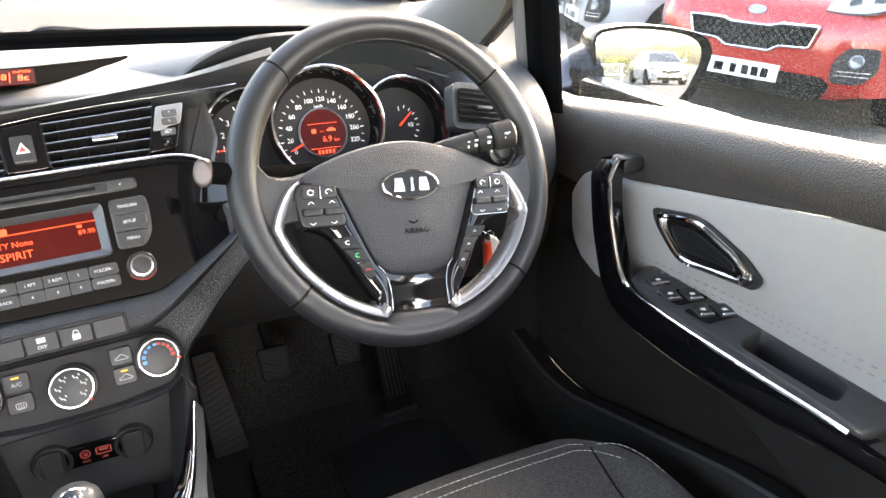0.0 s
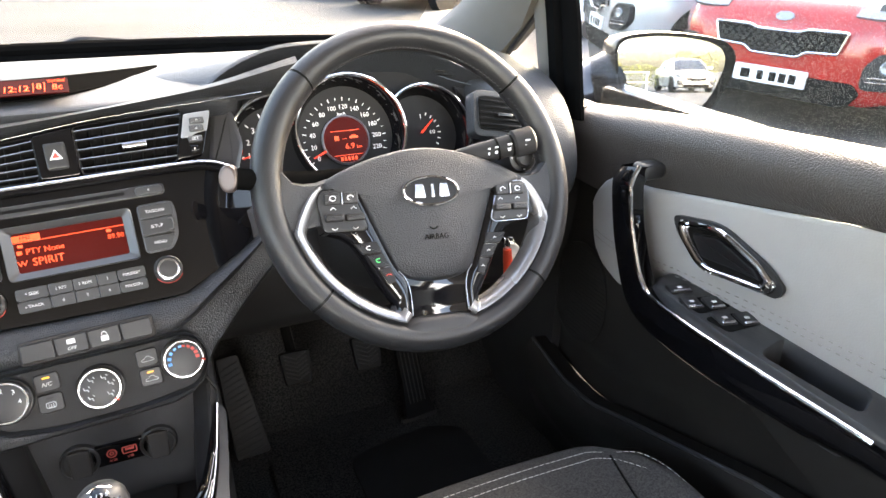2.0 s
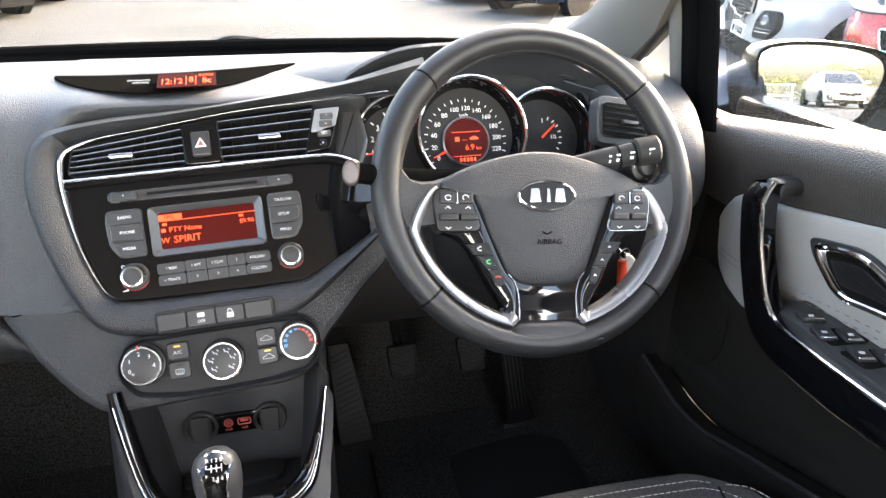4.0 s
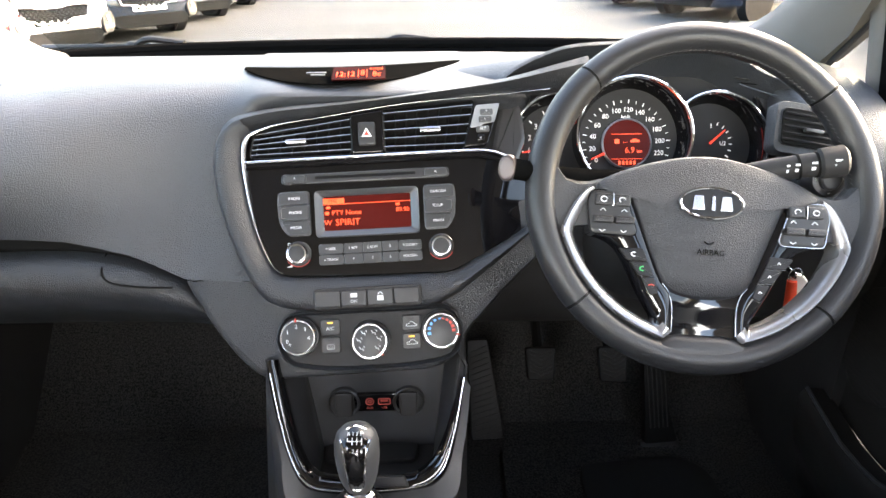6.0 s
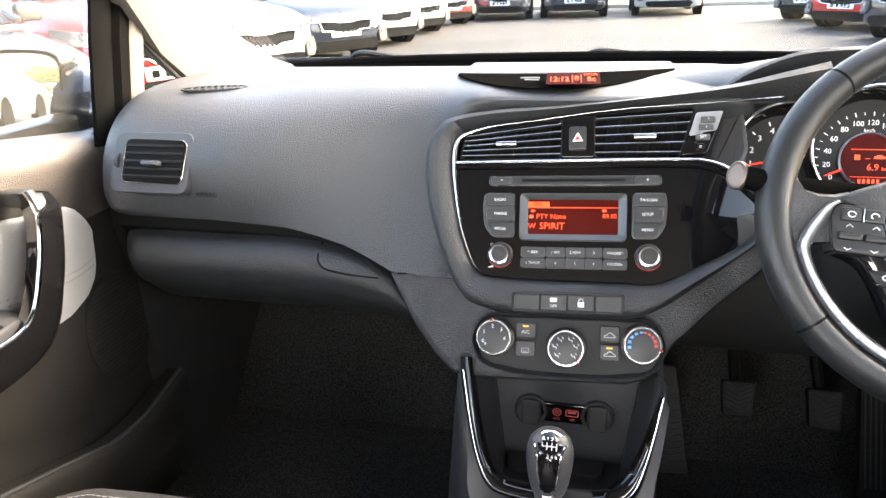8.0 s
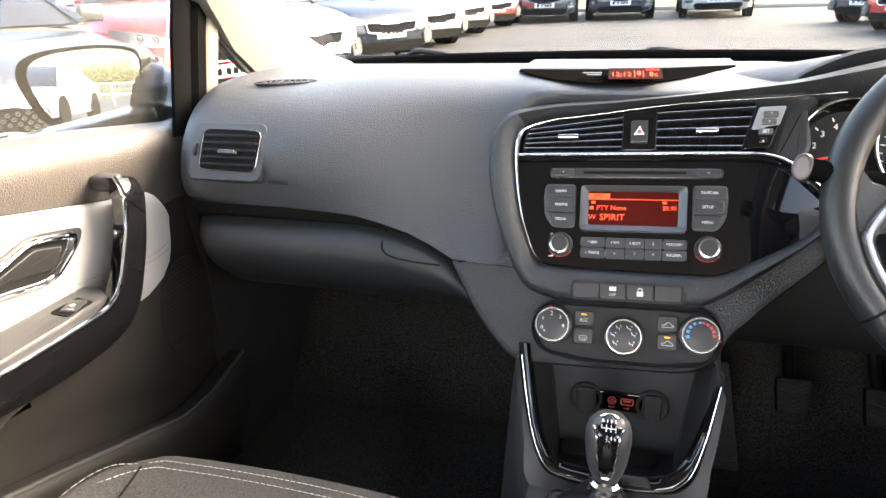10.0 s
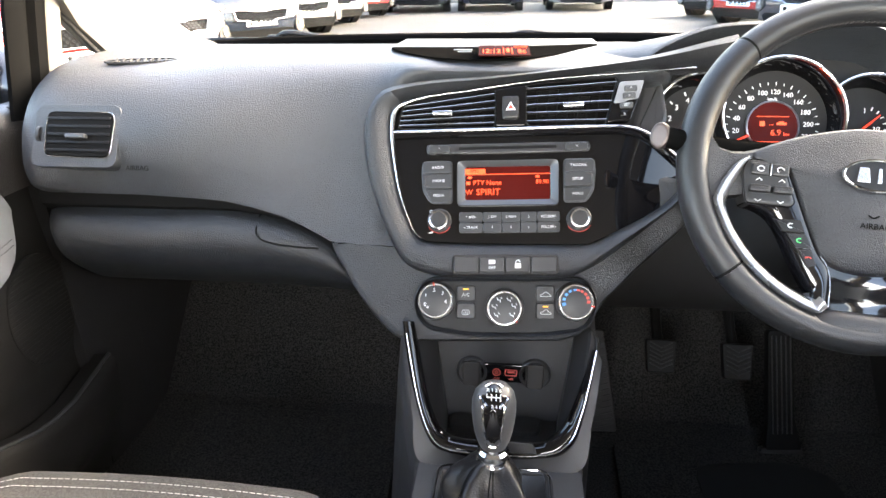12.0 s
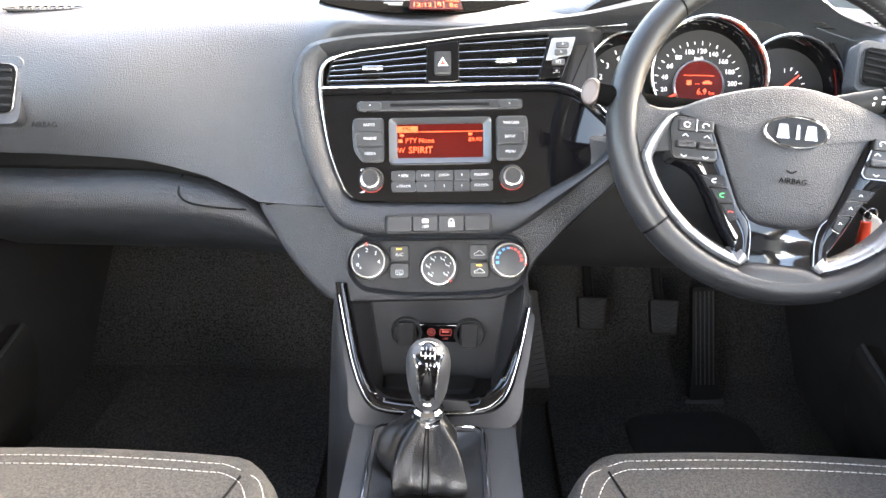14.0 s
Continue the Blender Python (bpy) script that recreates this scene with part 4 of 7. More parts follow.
# ---- instrument cluster ----
clu = thing("instrument_cluster", MC, "three round dials in chrome rings under a dark hood", "instrument cluster")
bm = B()
slab(bm, rounded([(-.20, -.09), (.19, -.09), (.20, .05), (.13, .095), (-.12, .105), (-.20, .06)], .02), -.055, -.040)
part("backplate", bm, M_PLASTIC, clu)
SPD, FUE, TAC = (-.018, .006, .0755), (.094, -.004, .0665), (-.112, -.002, .0655)
for nm, (x, y, r), z in (("speedometer", SPD, .006), ("fuel_gauge", FUE, -.004), ("rev_counter", TAC, -.004)):
    T = Matrix.Translation((x, y, z))
    # the side dials are cut off where the middle one begins
    if nm == "speedometer":
        angs = [i * math.tau / 56 for i in range(57)]
    else:
        d = SPD[0] - x
        half = math.acos((d * d + r * r - SPD[2] ** 2) / (2 * abs(d) * r)) + .03
        mid_a = math.pi if d < 0 else 0.0
        angs = [mid_a + half + i * (math.tau - 2 * half) / 40 for i in range(41)]
    bm = B()
    lathe(bm, [(r - .010, -.036), (r - .010, -.030), (.001, -.030)], 48, T)
    f = part(nm, bm, M_PLASTIC, clu, "black dial face")
    bm = B()
    rows = [[T @ Vector((q * math.cos(a), q * math.sin(a), h)) for q, h in ((r - .011, -.034), (r - .004, -.002), (r - .002, .0015), (r + .0005, .0), (r, -.03))] for a in angs]
    loft(bm, rows)
    part("dial_rim", bm, M_PIANO, f)
    bm = B()
    tube(bm, [T @ Vector(((r - .001) * math.cos(a), (r - .001) * math.sin(a), .0015)) for a in angs], .0024, 8, nm == "speedometer")
    part("dial_ring", bm, M_CHROME, f, "chrome ring")
    if nm == "speedometer":
        cx, cy, zf = x - .003, y - .008, z - .0298
        for i in range(12):
            a = radians(208 - i * 20.4)
            words("numeral", str(i * 20), .0088, M_WHITE, f, cx + .0455 * math.cos(a), cy + .0455 * math.sin(a), zf)
        words("numeral", "km/h", .006, M_WHITE, f, cx, cy + .036, zf)
        for i in range(23):
            a = radians(208 - i * 10.2)
            bm = B()
            box(bm, (0, 0, 0), (.0050 if i % 2 == 0 else .0035, .0011 if i % 2 == 0 else .0008, .0004), m=pose(cx + .0565 * math.cos(a), cy + .0565 * math.sin(a), zf, 0, 0, math.degrees(a)))
            part("tick", bm, M_WHITE, f)
        bm = B()
        lathe(bm, [(.0335, -.001), (.0335, .004), (.0320, .005), (.0310, .003), (.0305, -.001)], 40, Matrix.Translation((cx, cy, zf)))
        part("lcd_ring", bm, M_SILVER, f, "grey ring")
        bm = B()
        lathe(bm, [(.0315, 0), (.0315, .0034), (.0001, .0034)], 40, Matrix.Translation((cx, cy, zf)))
        lcd = part("trip_display", bm, M_SCREEN, f, "round red lit trip display")
        zl = zf + .0037
        words("trip_text", "6.9", .011, M_SCREENHI, lcd, cx + .004, cy - .009, zl)
        words("trip_text", "km", .006, M_SCREENHI, lcd, cx + .017, cy - .0105, zl)
        words("trip_text", "...", .010, M_SCREENHI, lcd, cx - .002, cy + .004, zl)
        bm = B()
        box(bm, (cx, cy + .0125, zl), (.040, .0007, .0004))
        box(bm, (cx, cy - .0205, zl), (.040, .0007, .0004))
        box(bm, (cx + .011, cy + .003, zl), (.012, .003, .0004))
        box(bm, (cx + .011, cy + .005, zl), (.006, .002, .0004))
        box(bm, (cx - .013, cy + .003, zl), (.006, .006, .0004))
        part("trip_marks", bm, M_SCREENHI, lcd)
        bm = B()
        for i in range(5):
            box(bm, (cx - .010 + i * .005, cy - .0255, zl), (.003, .005, .0004))
        part("odometer_bars", bm, M_SCREENHI, lcd)
        a = radians(203)
        bm = B()
        tube(bm, [(cx + .033 * math.cos(a), cy + .033 * math.sin(a), zf + .004), (cx + .052 * math.cos(a), cy + .052 * math.sin(a), zf + .004)], [.0016, .0007], 6)
        part("needle", bm, M_NEEDLE, f, "lit red needle")
    elif nm == "fuel_gauge":
        cx, cy, zf = x + .001, y + .002, z - .0298
        bm = B()
        tube(bm, [(cx, cy, zf + .003), (cx + .021, cy + .018, zf + .003)], [.0016, .0007], 6)
        part("needle", bm, M_NEEDLE, f, "lit red needle")
        for tx, px, py, s in (("1", .003, .024, .009), ("1/2", .018, .000, .0075), ("0", .019, -.028, .009)):
            words("numeral", tx, s, M_WHITE, f, cx + px, cy + py, zf)
        for i in range(7):
            a = radians(66 - i * 17)
            bm = B()
            box(bm, (0, 0, 0), (.0045, .0013, .0004), m=pose(cx + .029 * math.cos(a), cy + .029 * math.sin(a), zf, 0, 0, math.degrees(a)))
            part("tick", bm, M_WHITE, f)
    else:
        cx, cy, zf = x, y, z - .0298
        for i in range(9):
            a = radians(215 - i * 26)
            words("numeral", str(i), .0105, M_WHITE if i < 5 else M_RED, f, cx + .038 * math.cos(a), cy + .038 * math.sin(a), zf)
            bm = B()
            box(bm, (0, 0, 0), (.005, .0016, .0004), m=pose(cx + .0475 * math.cos(a), cy + .0475 * math.sin(a), zf, 0, 0, math.degrees(a)))
            part("tick", bm, M_WHITE if i < 5 else M_RED, f)
        a = radians(191)
        bm = B()
        tube(bm, [(cx + .008 * math.cos(a), cy + .008 * math.sin(a), zf + .004), (cx + .048 * math.cos(a), cy + .048 * math.sin(a), zf + .004)], [.0018, .0007], 6)
        part("needle", bm, M_NEEDLE, f, "lit red needle")
# hood over the dials
hood = smooth_curve([Vector((*p, 0)) for p in [(-.215, .052), (-.195, .070), (-.165, .092), (-.11, .1135), (-.04, .119), (.037, .118), (.085, .1145), (.1175, .099), (.1434, .081), (.182, .0665), (.235, .054), (.29, .046)]], 5)
bm = B()
rows = []
for p in hood:
    k = min(1, max(0, (-.03 - p.x) / .09)) * min(1, max(0, (p.y - .05) / .03))
    rows.append([(p.x * .98, p.y - .035, -.05), (p.x, p.y - .006, -.012), (p.x, p.y - .003, .012), (p.x, p.y, .0165), (p.x, p.y + .0045, .0145), (p.x - .012 * k, p.y + .008 - .004 * k, -.004), (p.x * 1.02 - .11 * k, p.y + .010 - .010 * k, -.05), (p.x * 1.02 - .21 * k, p.y - .02 - .004 * k, -.12)])
loft(bm, rows)
part("hood", bm, M_DASH, clu, "dark grained hood over the dials", 60)
# grey trim right of the dials, round the end vent
bm = B()
slab(bm, rounded([(.150, -.075), (.262, -.075), (.285, .030), (.205, .050), (.150, .062), (.172, .02), (.168, -.03)], .008), -.06, -.024, .004)
part("side_trim", bm, M_SOFT, clu, "dark grey trim beside the dials")
bm = B()
tube(bm, smooth_curve([(.125, .072, -.008), (.16, .060, -.008), (.21, .047, -.009), (.25, .038, -.012)], 5), .0010, 6)
part("chrome_line", bm, M_BEZEL, clu, "thin chrome line")

# fairing between the centre vents and the dials
bm = B()
slab(bm, rounded([(.160, .215), (.196, .205), (.212, .245), (.206, .296), (.180, .296)], .006), -.06, -.028, .006)
part("side_fairing", bm, M_SLOT, dash, "dark fairing beside the dials", m=MS)

# ---- steering column, stalks, key ----
colm = thing("steering_column", MW, "black plastic steering column shroud", "steering column")
bm = B()
rows = []
for z, a, b, dy in ((-.03, .055, .05, -.01), (-.07, .075, .062, -.012), (-.13, .085, .075, -.02), (-.20, .085, .08, -.03)):
    rows.append([(q.x, q.y + dy, z) for q in oval(0, 0, a, b, 28)])
loft(bm, rows, True, True)
part("shroud", bm, M_PLASTIC, colm)
ws_st = thing("wiper_stalk", I4, "black wiper stalk with white printed symbols", "stalk")
WA, WB = Vector((.440, -.030, .672)), Vector((.505, -.043, .686))
WD = (WB - WA).normalized()
bm = B()
tube(bm, [(.36, .0, .655), (.40, -.018, .663), WA, WA.lerp(WB, .62)], [.008, .009, .0125, .0128], 18)
part("lever", bm, M_PLASTIC, ws_st)
bm = B()
tube(bm, [WA.lerp(WB, .64), WA.lerp(WB, .68), WB, WB + WD * .002], [.0135, .0162, .0165, .0145], 20)
part("end_knob", bm, M_PLASTIC, ws_st, "thicker black turning end")
bm = B()
tube(bm, [WB + WD * .0018, WB + WD * .0032], [.0140, .0125], 20)
part("end_face", bm, M_BEZEL, ws_st, "satin grey end face")
for u in (.35, .62):
    c0 = Vector((.440, -.030, .672)).lerp(Vector((.505, -.043, .686)), u)
    bm = B()
    dirv = Vector((.065, -.013, .014)).normalized()
    tube(bm, [c0 - dirv * .0012, c0 + dirv * .0012], .0138, 16)
    part("groove", bm, M_DARK, ws_st)
for i, (u, w) in enumerate(((.12, .004), (.25, .006), (.48, .007), (.80, .009))):
    c0 = Vector((.440, -.0428, .677)).lerp(Vector((.505, -.0595, .690)), u)
    bm = B()
    box(bm, (0, 0, .003), (w * .8, .0006, .0022), .0002, m=Matrix.Translation(c0))
    box(bm, (0, 0, -.003), (w * .6, .0006, .0034), .0002, m=Matrix.Translation(c0))
    part("print_mark", bm, M_MARK, ws_st)
ls_st = thing("light_stalk", I4, "black light stalk with a satin silver end", "stalk")
bm = B()
tube(bm, smooth_curve([(.33, .0, .655), (.26, -.020, .662), (.205, -.028, .670), (.165, -.030, .678)], 4), [.010] * 9 + [.011] * 4, 14)
part("lever", bm, M_SEAL, ls_st)
bm = B()
slab(bm, oval(0, 0, .0100, .0140, 28), -.006, .004, .003, m=basis((.1580, -.033, .680), (.88, -.47, 0), (.13, .25, .96)))
part("end_face", bm, M_CAPSILVER, ls_st, "satin silver oval end")
mk = thing("mirror_switch", basis((.513, -.012, .655), (1, 0, 0), (0, .3, .95)), "round black mirror adjuster knob", "switch")
bm = B()
lathe(bm, [(.020, -.02), (.020, 0), (.0185, .003), (.0125, .0035), (.012, .008), (.010, .010), (.001, .010)], 28)
part("knob", bm, M_BTN, mk)
for a in (0, 90, 180, 270):
    bm = B()
    box(bm, (0, 0, 0), (.003, .0012, .0005), m=pose(.0155 * math.cos(radians(a)), .0155 * math.sin(radians(a)), .0036, 0, 0, a + 90))
    part("print_mark", bm, M_MARK, mk)
kf = thing("ignition_key", I4, "key with a cream fob and an orange-red tag in the ignition", "key")
bm = B()
lathe(bm, [(.015, -.02), (.015, 0), (.012, .003), (.001, .003)], 24, basis((.500, .045, .545), (1, 0, 0), (0, 0.3, 1)))
part("ignition_lock", bm, M_SATIN, kf)
bm = B()
box(bm, (.499, .010, .540), (.004, .06, .009), .001)
part("key_blade", bm, M_CHROME, kf)
bm = B()
slab(bm, rounded([(-.014, -.030), (.008, -.034), (.014, -.01), (.010, .018), (-.006, .022)], .008), -.005, .005, .003, m=basis((.506, -.018, .520), (1, -.35, 0), (-.1, 0.2, 1)))
part("key_fob", bm, M_CREAM, kf)
bm = B()
tube(bm, [(.497, -.018, .533), (.501, -.020, .497), (.502, -.020, .494), (.502, -.020, .490), (.503, -.020, .45)], [.0055, .0075, .0085, .0075, .0085], 12)
part("key_tag", bm, M_KEYRED, kf, "orange-red plastic tag")
bm = B()
tube(bm, [Vector((.499 + .008 * math.cos(a), -.019, .540 + .010 * math.sin(a))) for a in [i * math.tau / 20 for i in range(20)]], .0009, 6, True)
part("key_ring", bm, M_CHROME, kf)

# ---- steering wheel ----
sw_ = thing("steering_wheel", MW, "black leather steering wheel with silver spoke trim", "steering wheel")
q = .000473


def arc_rim(a0, a1, name, lab, fat):
    bm = B()
    n = max(6, int(abs(a1 - a0) / 4))
    rows = []
    for i in range(n + 1):
        a = radians(a0 + (a1 - a0) * i / n)
        rows.append([((.1717 + fat * 1.0 * math.cos(b)) * math.cos(a), (.1717 + fat * math.cos(b)) * math.sin(a), fat * 1.12 * math.sin(b)) for b in [j * math.tau / 18 for j in range(18)]])
    loft(bm, rows, True, True)
    return part(name, bm, M_LEATHER, sw_, lab, 60)


arc_rim(43.5, 136.5, "rim_top", "smooth black leather rim", .0160)
arc_rim(137.5, 222.5, "rim_side", "black leather rim", .0165)
arc_rim(-42.5, 42.5, "rim_side", "black leather rim", .0165)
arc_rim(223.5, 316.5, "rim_bottom", "black leather rim", .0160)
for a in (43, 137, 223, 317):
    bm = B()
    c = Vector((.1717 * math.cos(radians(a)), .1717 * math.sin(radians(a)), 0))
    rows = []
    for da in (-.7, .7):
        aa = radians(a + da)
        rows.append([((.1717 + .0156 * math.cos(b)) * math.cos(aa), (.1717 + .0156 * math.cos(b)) * math.sin(aa), .0174 * math.sin(b)) for b in [j * math.tau / 18 for j in range(18)]])
    loft(bm, rows, True, True)
    part("rim_seam", bm, M_DARK, sw_)
# stitches along the inside of the rim
for a0, a1 in ((44, 136), (140, 178), (2, 40)):
    for i in range(int((a1 - a0) / 1.9)):
        a = radians(a0 + i * 1.9)
        bm = B()
        rr = .1717 - .0152
        tube(bm, [(rr * math.cos(a), rr * math.sin(a), .006), ((rr - .0006) * math.cos(a + .016), (rr - .0006) * math.sin(a + .016), .0035)], .0007, 5)
        part("stitch", bm, M_SEATSIDE, sw_)


# hub cover: domed
def domed(bm, pts, z0, z1, dome, steps=5):
    p = [Vector((a, b)) for a, b in pts]
    c = sum(p, Vector((0, 0))) / len(p)
    if sum(p[i - 1].x * p[i].y - p[i].x * p[i - 1].y for i in range(len(p))) < 0:
        p.reverse()
    rows = [[(v.x, v.y, z0) for v in p]]
    for t, z in ((1.0, z1 - .008), (.985, z1 - .003), (.95, z1)):
        rows.append([((c + (v - c) * t).x, (c + (v - c) * t).y, z) for v in p])
    for i in range(1, steps):
        t = .95 * (1 - i / steps)
        rows.append([((c + (v - c) * t).x, (c + (v - c) * t).y, z1 + dome * (1 - (t / .95) ** 2)) for v in p])
    loft(bm, rows, True, False)
    bm.verts.ensure_lookup_table()
    k = len(p)
    bm.faces.new(bm.verts[-k:])
    bm.faces.new(bm.verts[:k][::-1])
    return bm


def both(half):
    """A symmetric outline from its right half, listed from the top middle to the bottom middle."""
    return half + [(-a, b) for a, b in half[::-1] if abs(a) > 1e-6]


hubp = smooth_curve([Vector((*p, 0)) for p in both([(0, .0393), (.026, .0372), (.059, .0295), (.0884, .0190), (.1150, .0050), (.1130, -.0040), (.0890, -.0055), (.0790, -.0140), (.0640, -.0500), (.0480, -.0890), (.0375, -.1030), (.0210, -.1085), (0, -.1100)])], 3, True)
bm = B()
domed(bm, [(p.x, p.y) for p in hubp], -.03, .0165, .006)
hub = part("airbag_cover", bm, M_HUB, sw_, "grained dark grey airbag cover", 50)
for sgn in (-1, 1):
    def side(pts):
        return [(sgn * a, b) for a, b in pts]
    bm = B()
    rows = []
    for x, yt, yb, zt in ((.110, .0085, -.040, .013), (.122, .0050, -.040, .0115), (.135, .0050, -.042, .0095), (.147, .0085, -.047, .0095), (.157, .0200, -.052, .0115), (.166, .0330, -.058, .010)):
        rows.append([(sgn * x, yt, -.014), (sgn * x, yt + .001, zt - .006), (sgn * x, yt - .003, zt), (sgn * x, (yt + yb) / 2, zt + .001), (sgn * x, yb, zt - .002), (sgn * x, yb, -.014)])
    loft(bm, rows, True, True)
    part("spoke", bm, M_HUB, sw_, "grained dark spoke", 50)
    # gloss trim: an arc along the rim and a leg along the cover, round an opening
    oa = smooth_curve([Vector((sgn * a, b, 0)) for a, b in [(.1200, .0000), (.1310, -.0080), (.1428, -.0277), (.1507, -.0501), (.1544, -.0724), (.1490, -.0944), (.1310, -.1210), (.1040, -.1409), (.0736, -.1554), (.0540, -.1605), (.0420, -.1540), (.0330, -.1450)]], 5)
    ia = smooth_curve([Vector((sgn * a, b, 0)) for a, b in [(.1160, -.0060), (.1230, -.0180), (.1310, -.0340), (.1385, -.0550), (.1400, -.0750), (.1330, -.0940), (.1185, -.1130), (.0960, -.1285), (.0690, -.1410), (.0560, -.1420), (.0500, -.1360), (.0480, -.1280)]], 5)
    oa = [p if p.length < .1575 else p * (.1575 / p.length) for p in oa]
    ia = [p if p.length < .1455 else p * (.1455 / p.length) for p in ia]
    bm = B()
    loft(bm, [[(a.x, a.y, -.004), (a.x, a.y, .0135), (a.x * .85 + b.x * .15, a.y * .85 + b.y * .15, .0160), (a.x * .55 + b.x * .45, a.y * .55 + b.y * .45, .0155), (a.x * .2 + b.x * .8, a.y * .2 + b.y * .8, .0115), (b.x, b.y, .006), (b.x, b.y, -.012)] for a, b in zip(oa, ia)])
    part("spoke_arc", bm, M_ARC, sw_, "satin silver trim along the rim", 50)
    lo = smooth_curve([Vector((sgn * a, b, 0)) for a, b in [(.0790, -.0130), (.0640, -.0500), (.0480, -.0890), (.0375, -.1035), (.0330, -.1200), (.0330, -.1450)]], 6)
    li = smooth_curve([Vector((sgn * a, b, 0)) for a, b in [(.1200, -.0480), (.0900, -.0610), (.0640, -.1060), (.0530, -.1240), (.0490, -.1300), (.0490, -.1370)]], 6)
    bm = B()
    loft(bm, [[(a.x, a.y, -.004), (a.x, a.y, .0125), (a.x * .88 + b.x * .12, a.y * .88 + b.y * .12, .0145), (a.x * .5 + b.x * .5, a.y * .5 + b.y * .5, .0142), (a.x * .12 + b.x * .88, a.y * .12 + b.y * .88, .0128), (b.x, b.y, .009), (b.x, b.y, -.012)] for a, b in zip(lo, li)])
    part("gloss_leg", bm, M_SPOKE, sw_, "gloss black lower spoke", 50)
    bm = B()
    tube(bm, [(p.x, p.y, .0136) for p in lo[14:]], .0005, 6)
    part("silver_edge", bm, M_SILVER, sw_, "thin silver edge")
    # switch pods
    pod = rounded(side([(.0850, -.0090), (.0920, -.0040), (.1210, -.0042), (.1255, -.0160), (.1205, -.0496), (.0765, -.0500), (.0728, -.0450)]), .006)
    bm = B()
    slab(bm, pod, -.010, .0175, .003)
    podo = part("switch_pod", bm, M_BTN, sw_, "black switch pod")
    bm = B()
    tube(bm, [(p[0], p[1], .0165) for p in pod], .0005, 6, True)
    part("pod_edge", bm, M_SATIN if sgn > 0 else M_PIANO, podo)
    for i, (x, y, w, h, up) in enumerate(((.0900, -.0140, .0175, .0125, .0205), (.1090, -.0140, .0175, .0125, .0205), (.0870, -.0345, .0200, .0075, .0240), (.1090, -.0345, .0200, .0075, .0240))):
        bm = B()
        slab(bm, rect(sgn * x, y, w, h, .0025), .014, up, .002)
        b = part("button", bm, M_BTN, podo)
        if i < 2:
            bm = B()
            tube(bm, [(p.x, p.y, up + .0002) for p in oval(sgn * x, y, .0032, .0026, 12)][: 12 if i else 9], .0006, 5)
            part("print_mark", bm, M_MARK, b)
        else:
            for dy in (.010, -.0095):
                bm = B()
                tube(bm, [(sgn * x - .003, y + dy - .001, .0178), (sgn * x, y + dy + (.0015 if dy > 0 else -.003), .0178), (sgn * x + .003, y + dy - .001, .0178)], .0006, 5)
                part("print_mark", bm, M_MARK, b)
    bm = B()
    box(bm, (sgn * .0995, -.0140, .0195), (.0014, .0130, .003), .0004)
    part("divider", bm, M_CHROME, podo, "small chrome divider")
    quads = [[(.0900, -.0628), (.0652, -.0615), (.0602, -.0742), (.0818, -.0738)], [(.0785, -.0756), (.0597, -.0751), (.0528, -.0892), (.0690, -.0890)], [(.0662, -.0912), (.0526, -.0908), (.0481, -.1050), (.0560, -.1088)]]
    for i, quad in enumerate(quads):
        bm = B()
        slab(bm, rounded(side(quad), .0018), .010, .0158, .0009)
        b = part("button", bm, M_SWBTN, sw_)
        (xa, ya), (xb, yb) = quad[3], quad[2]
        bm = B()
        tube(bm, [(sgn * xa, ya - .0006, .0150), (sgn * xb, yb - .0006, .0150)], .0004, 5)
        part("button_edge", bm, M_SATIN, b)
        c = Vector((sgn * sum(p[0] for p in quad) / 4, sum(p[1] for p in quad) / 4, .0160))
        bm = B()
        if sgn < 0:
            ar = (20, 160) if i == 2 else (70, 290)
            tube(bm, [(c.x + .0030 * math.cos(radians(d)), c.y + .0020 * math.sin(radians(d)) - (.001 if i == 2 else 0), c.z) for d in range(ar[0], ar[1] + 1, 20)], .0007, 5)
        else:
            tube(bm, [(c.x - .0016, c.y - .0008, c.z), (c.x, c.y + .0012, c.z), (c.x + .0016, c.y - .0008, c.z)], .0006, 5)
        part("print_mark", bm, (M_MARK, M_GREEN, M_RED)[i] if sgn < 0 else M_MARK, b)
# centre bottom spoke
bm = B()
rows = []
for y, w in ((-.098, .040), (-.106, .0365), (-.118, .0335), (-.130, .0328), (-.141, .0332), (-.148, .0335)):
    rows.append([(x * w, y - .006 * (1 - x * x) * (1 if y > -.12 else .2), .0125 - .004 * (1 - x * x) - (.004 if y < -.125 else 0)) for x in (-1, -.6, -.2, .2, .6, 1)])
loft(bm, rows)
thick(bm, .006)
part("bottom_spoke", bm, M_SPOKE, sw_, "gloss black centre spoke", 60)
bm = B()
rows = []
for x in [-.062 + i * .0062 for i in range(21)]:
    t = abs(x) / .062
    top = -.1465 - .0145 * max(0, (t - .45) / .55) ** 1.3
    rows.append([(x, top, .006), (x, top - .002, .0125), (x, top - .008, .0155), (x, -.169, .0165), (x, -.180 + .006 * t * t, .0120), (x, -.187 + .009 * t * t, .002)])
loft(bm, rows)
part("bottom_cover", bm, M_LEATHER, sw_, "creased leather at the rim's foot", 60)
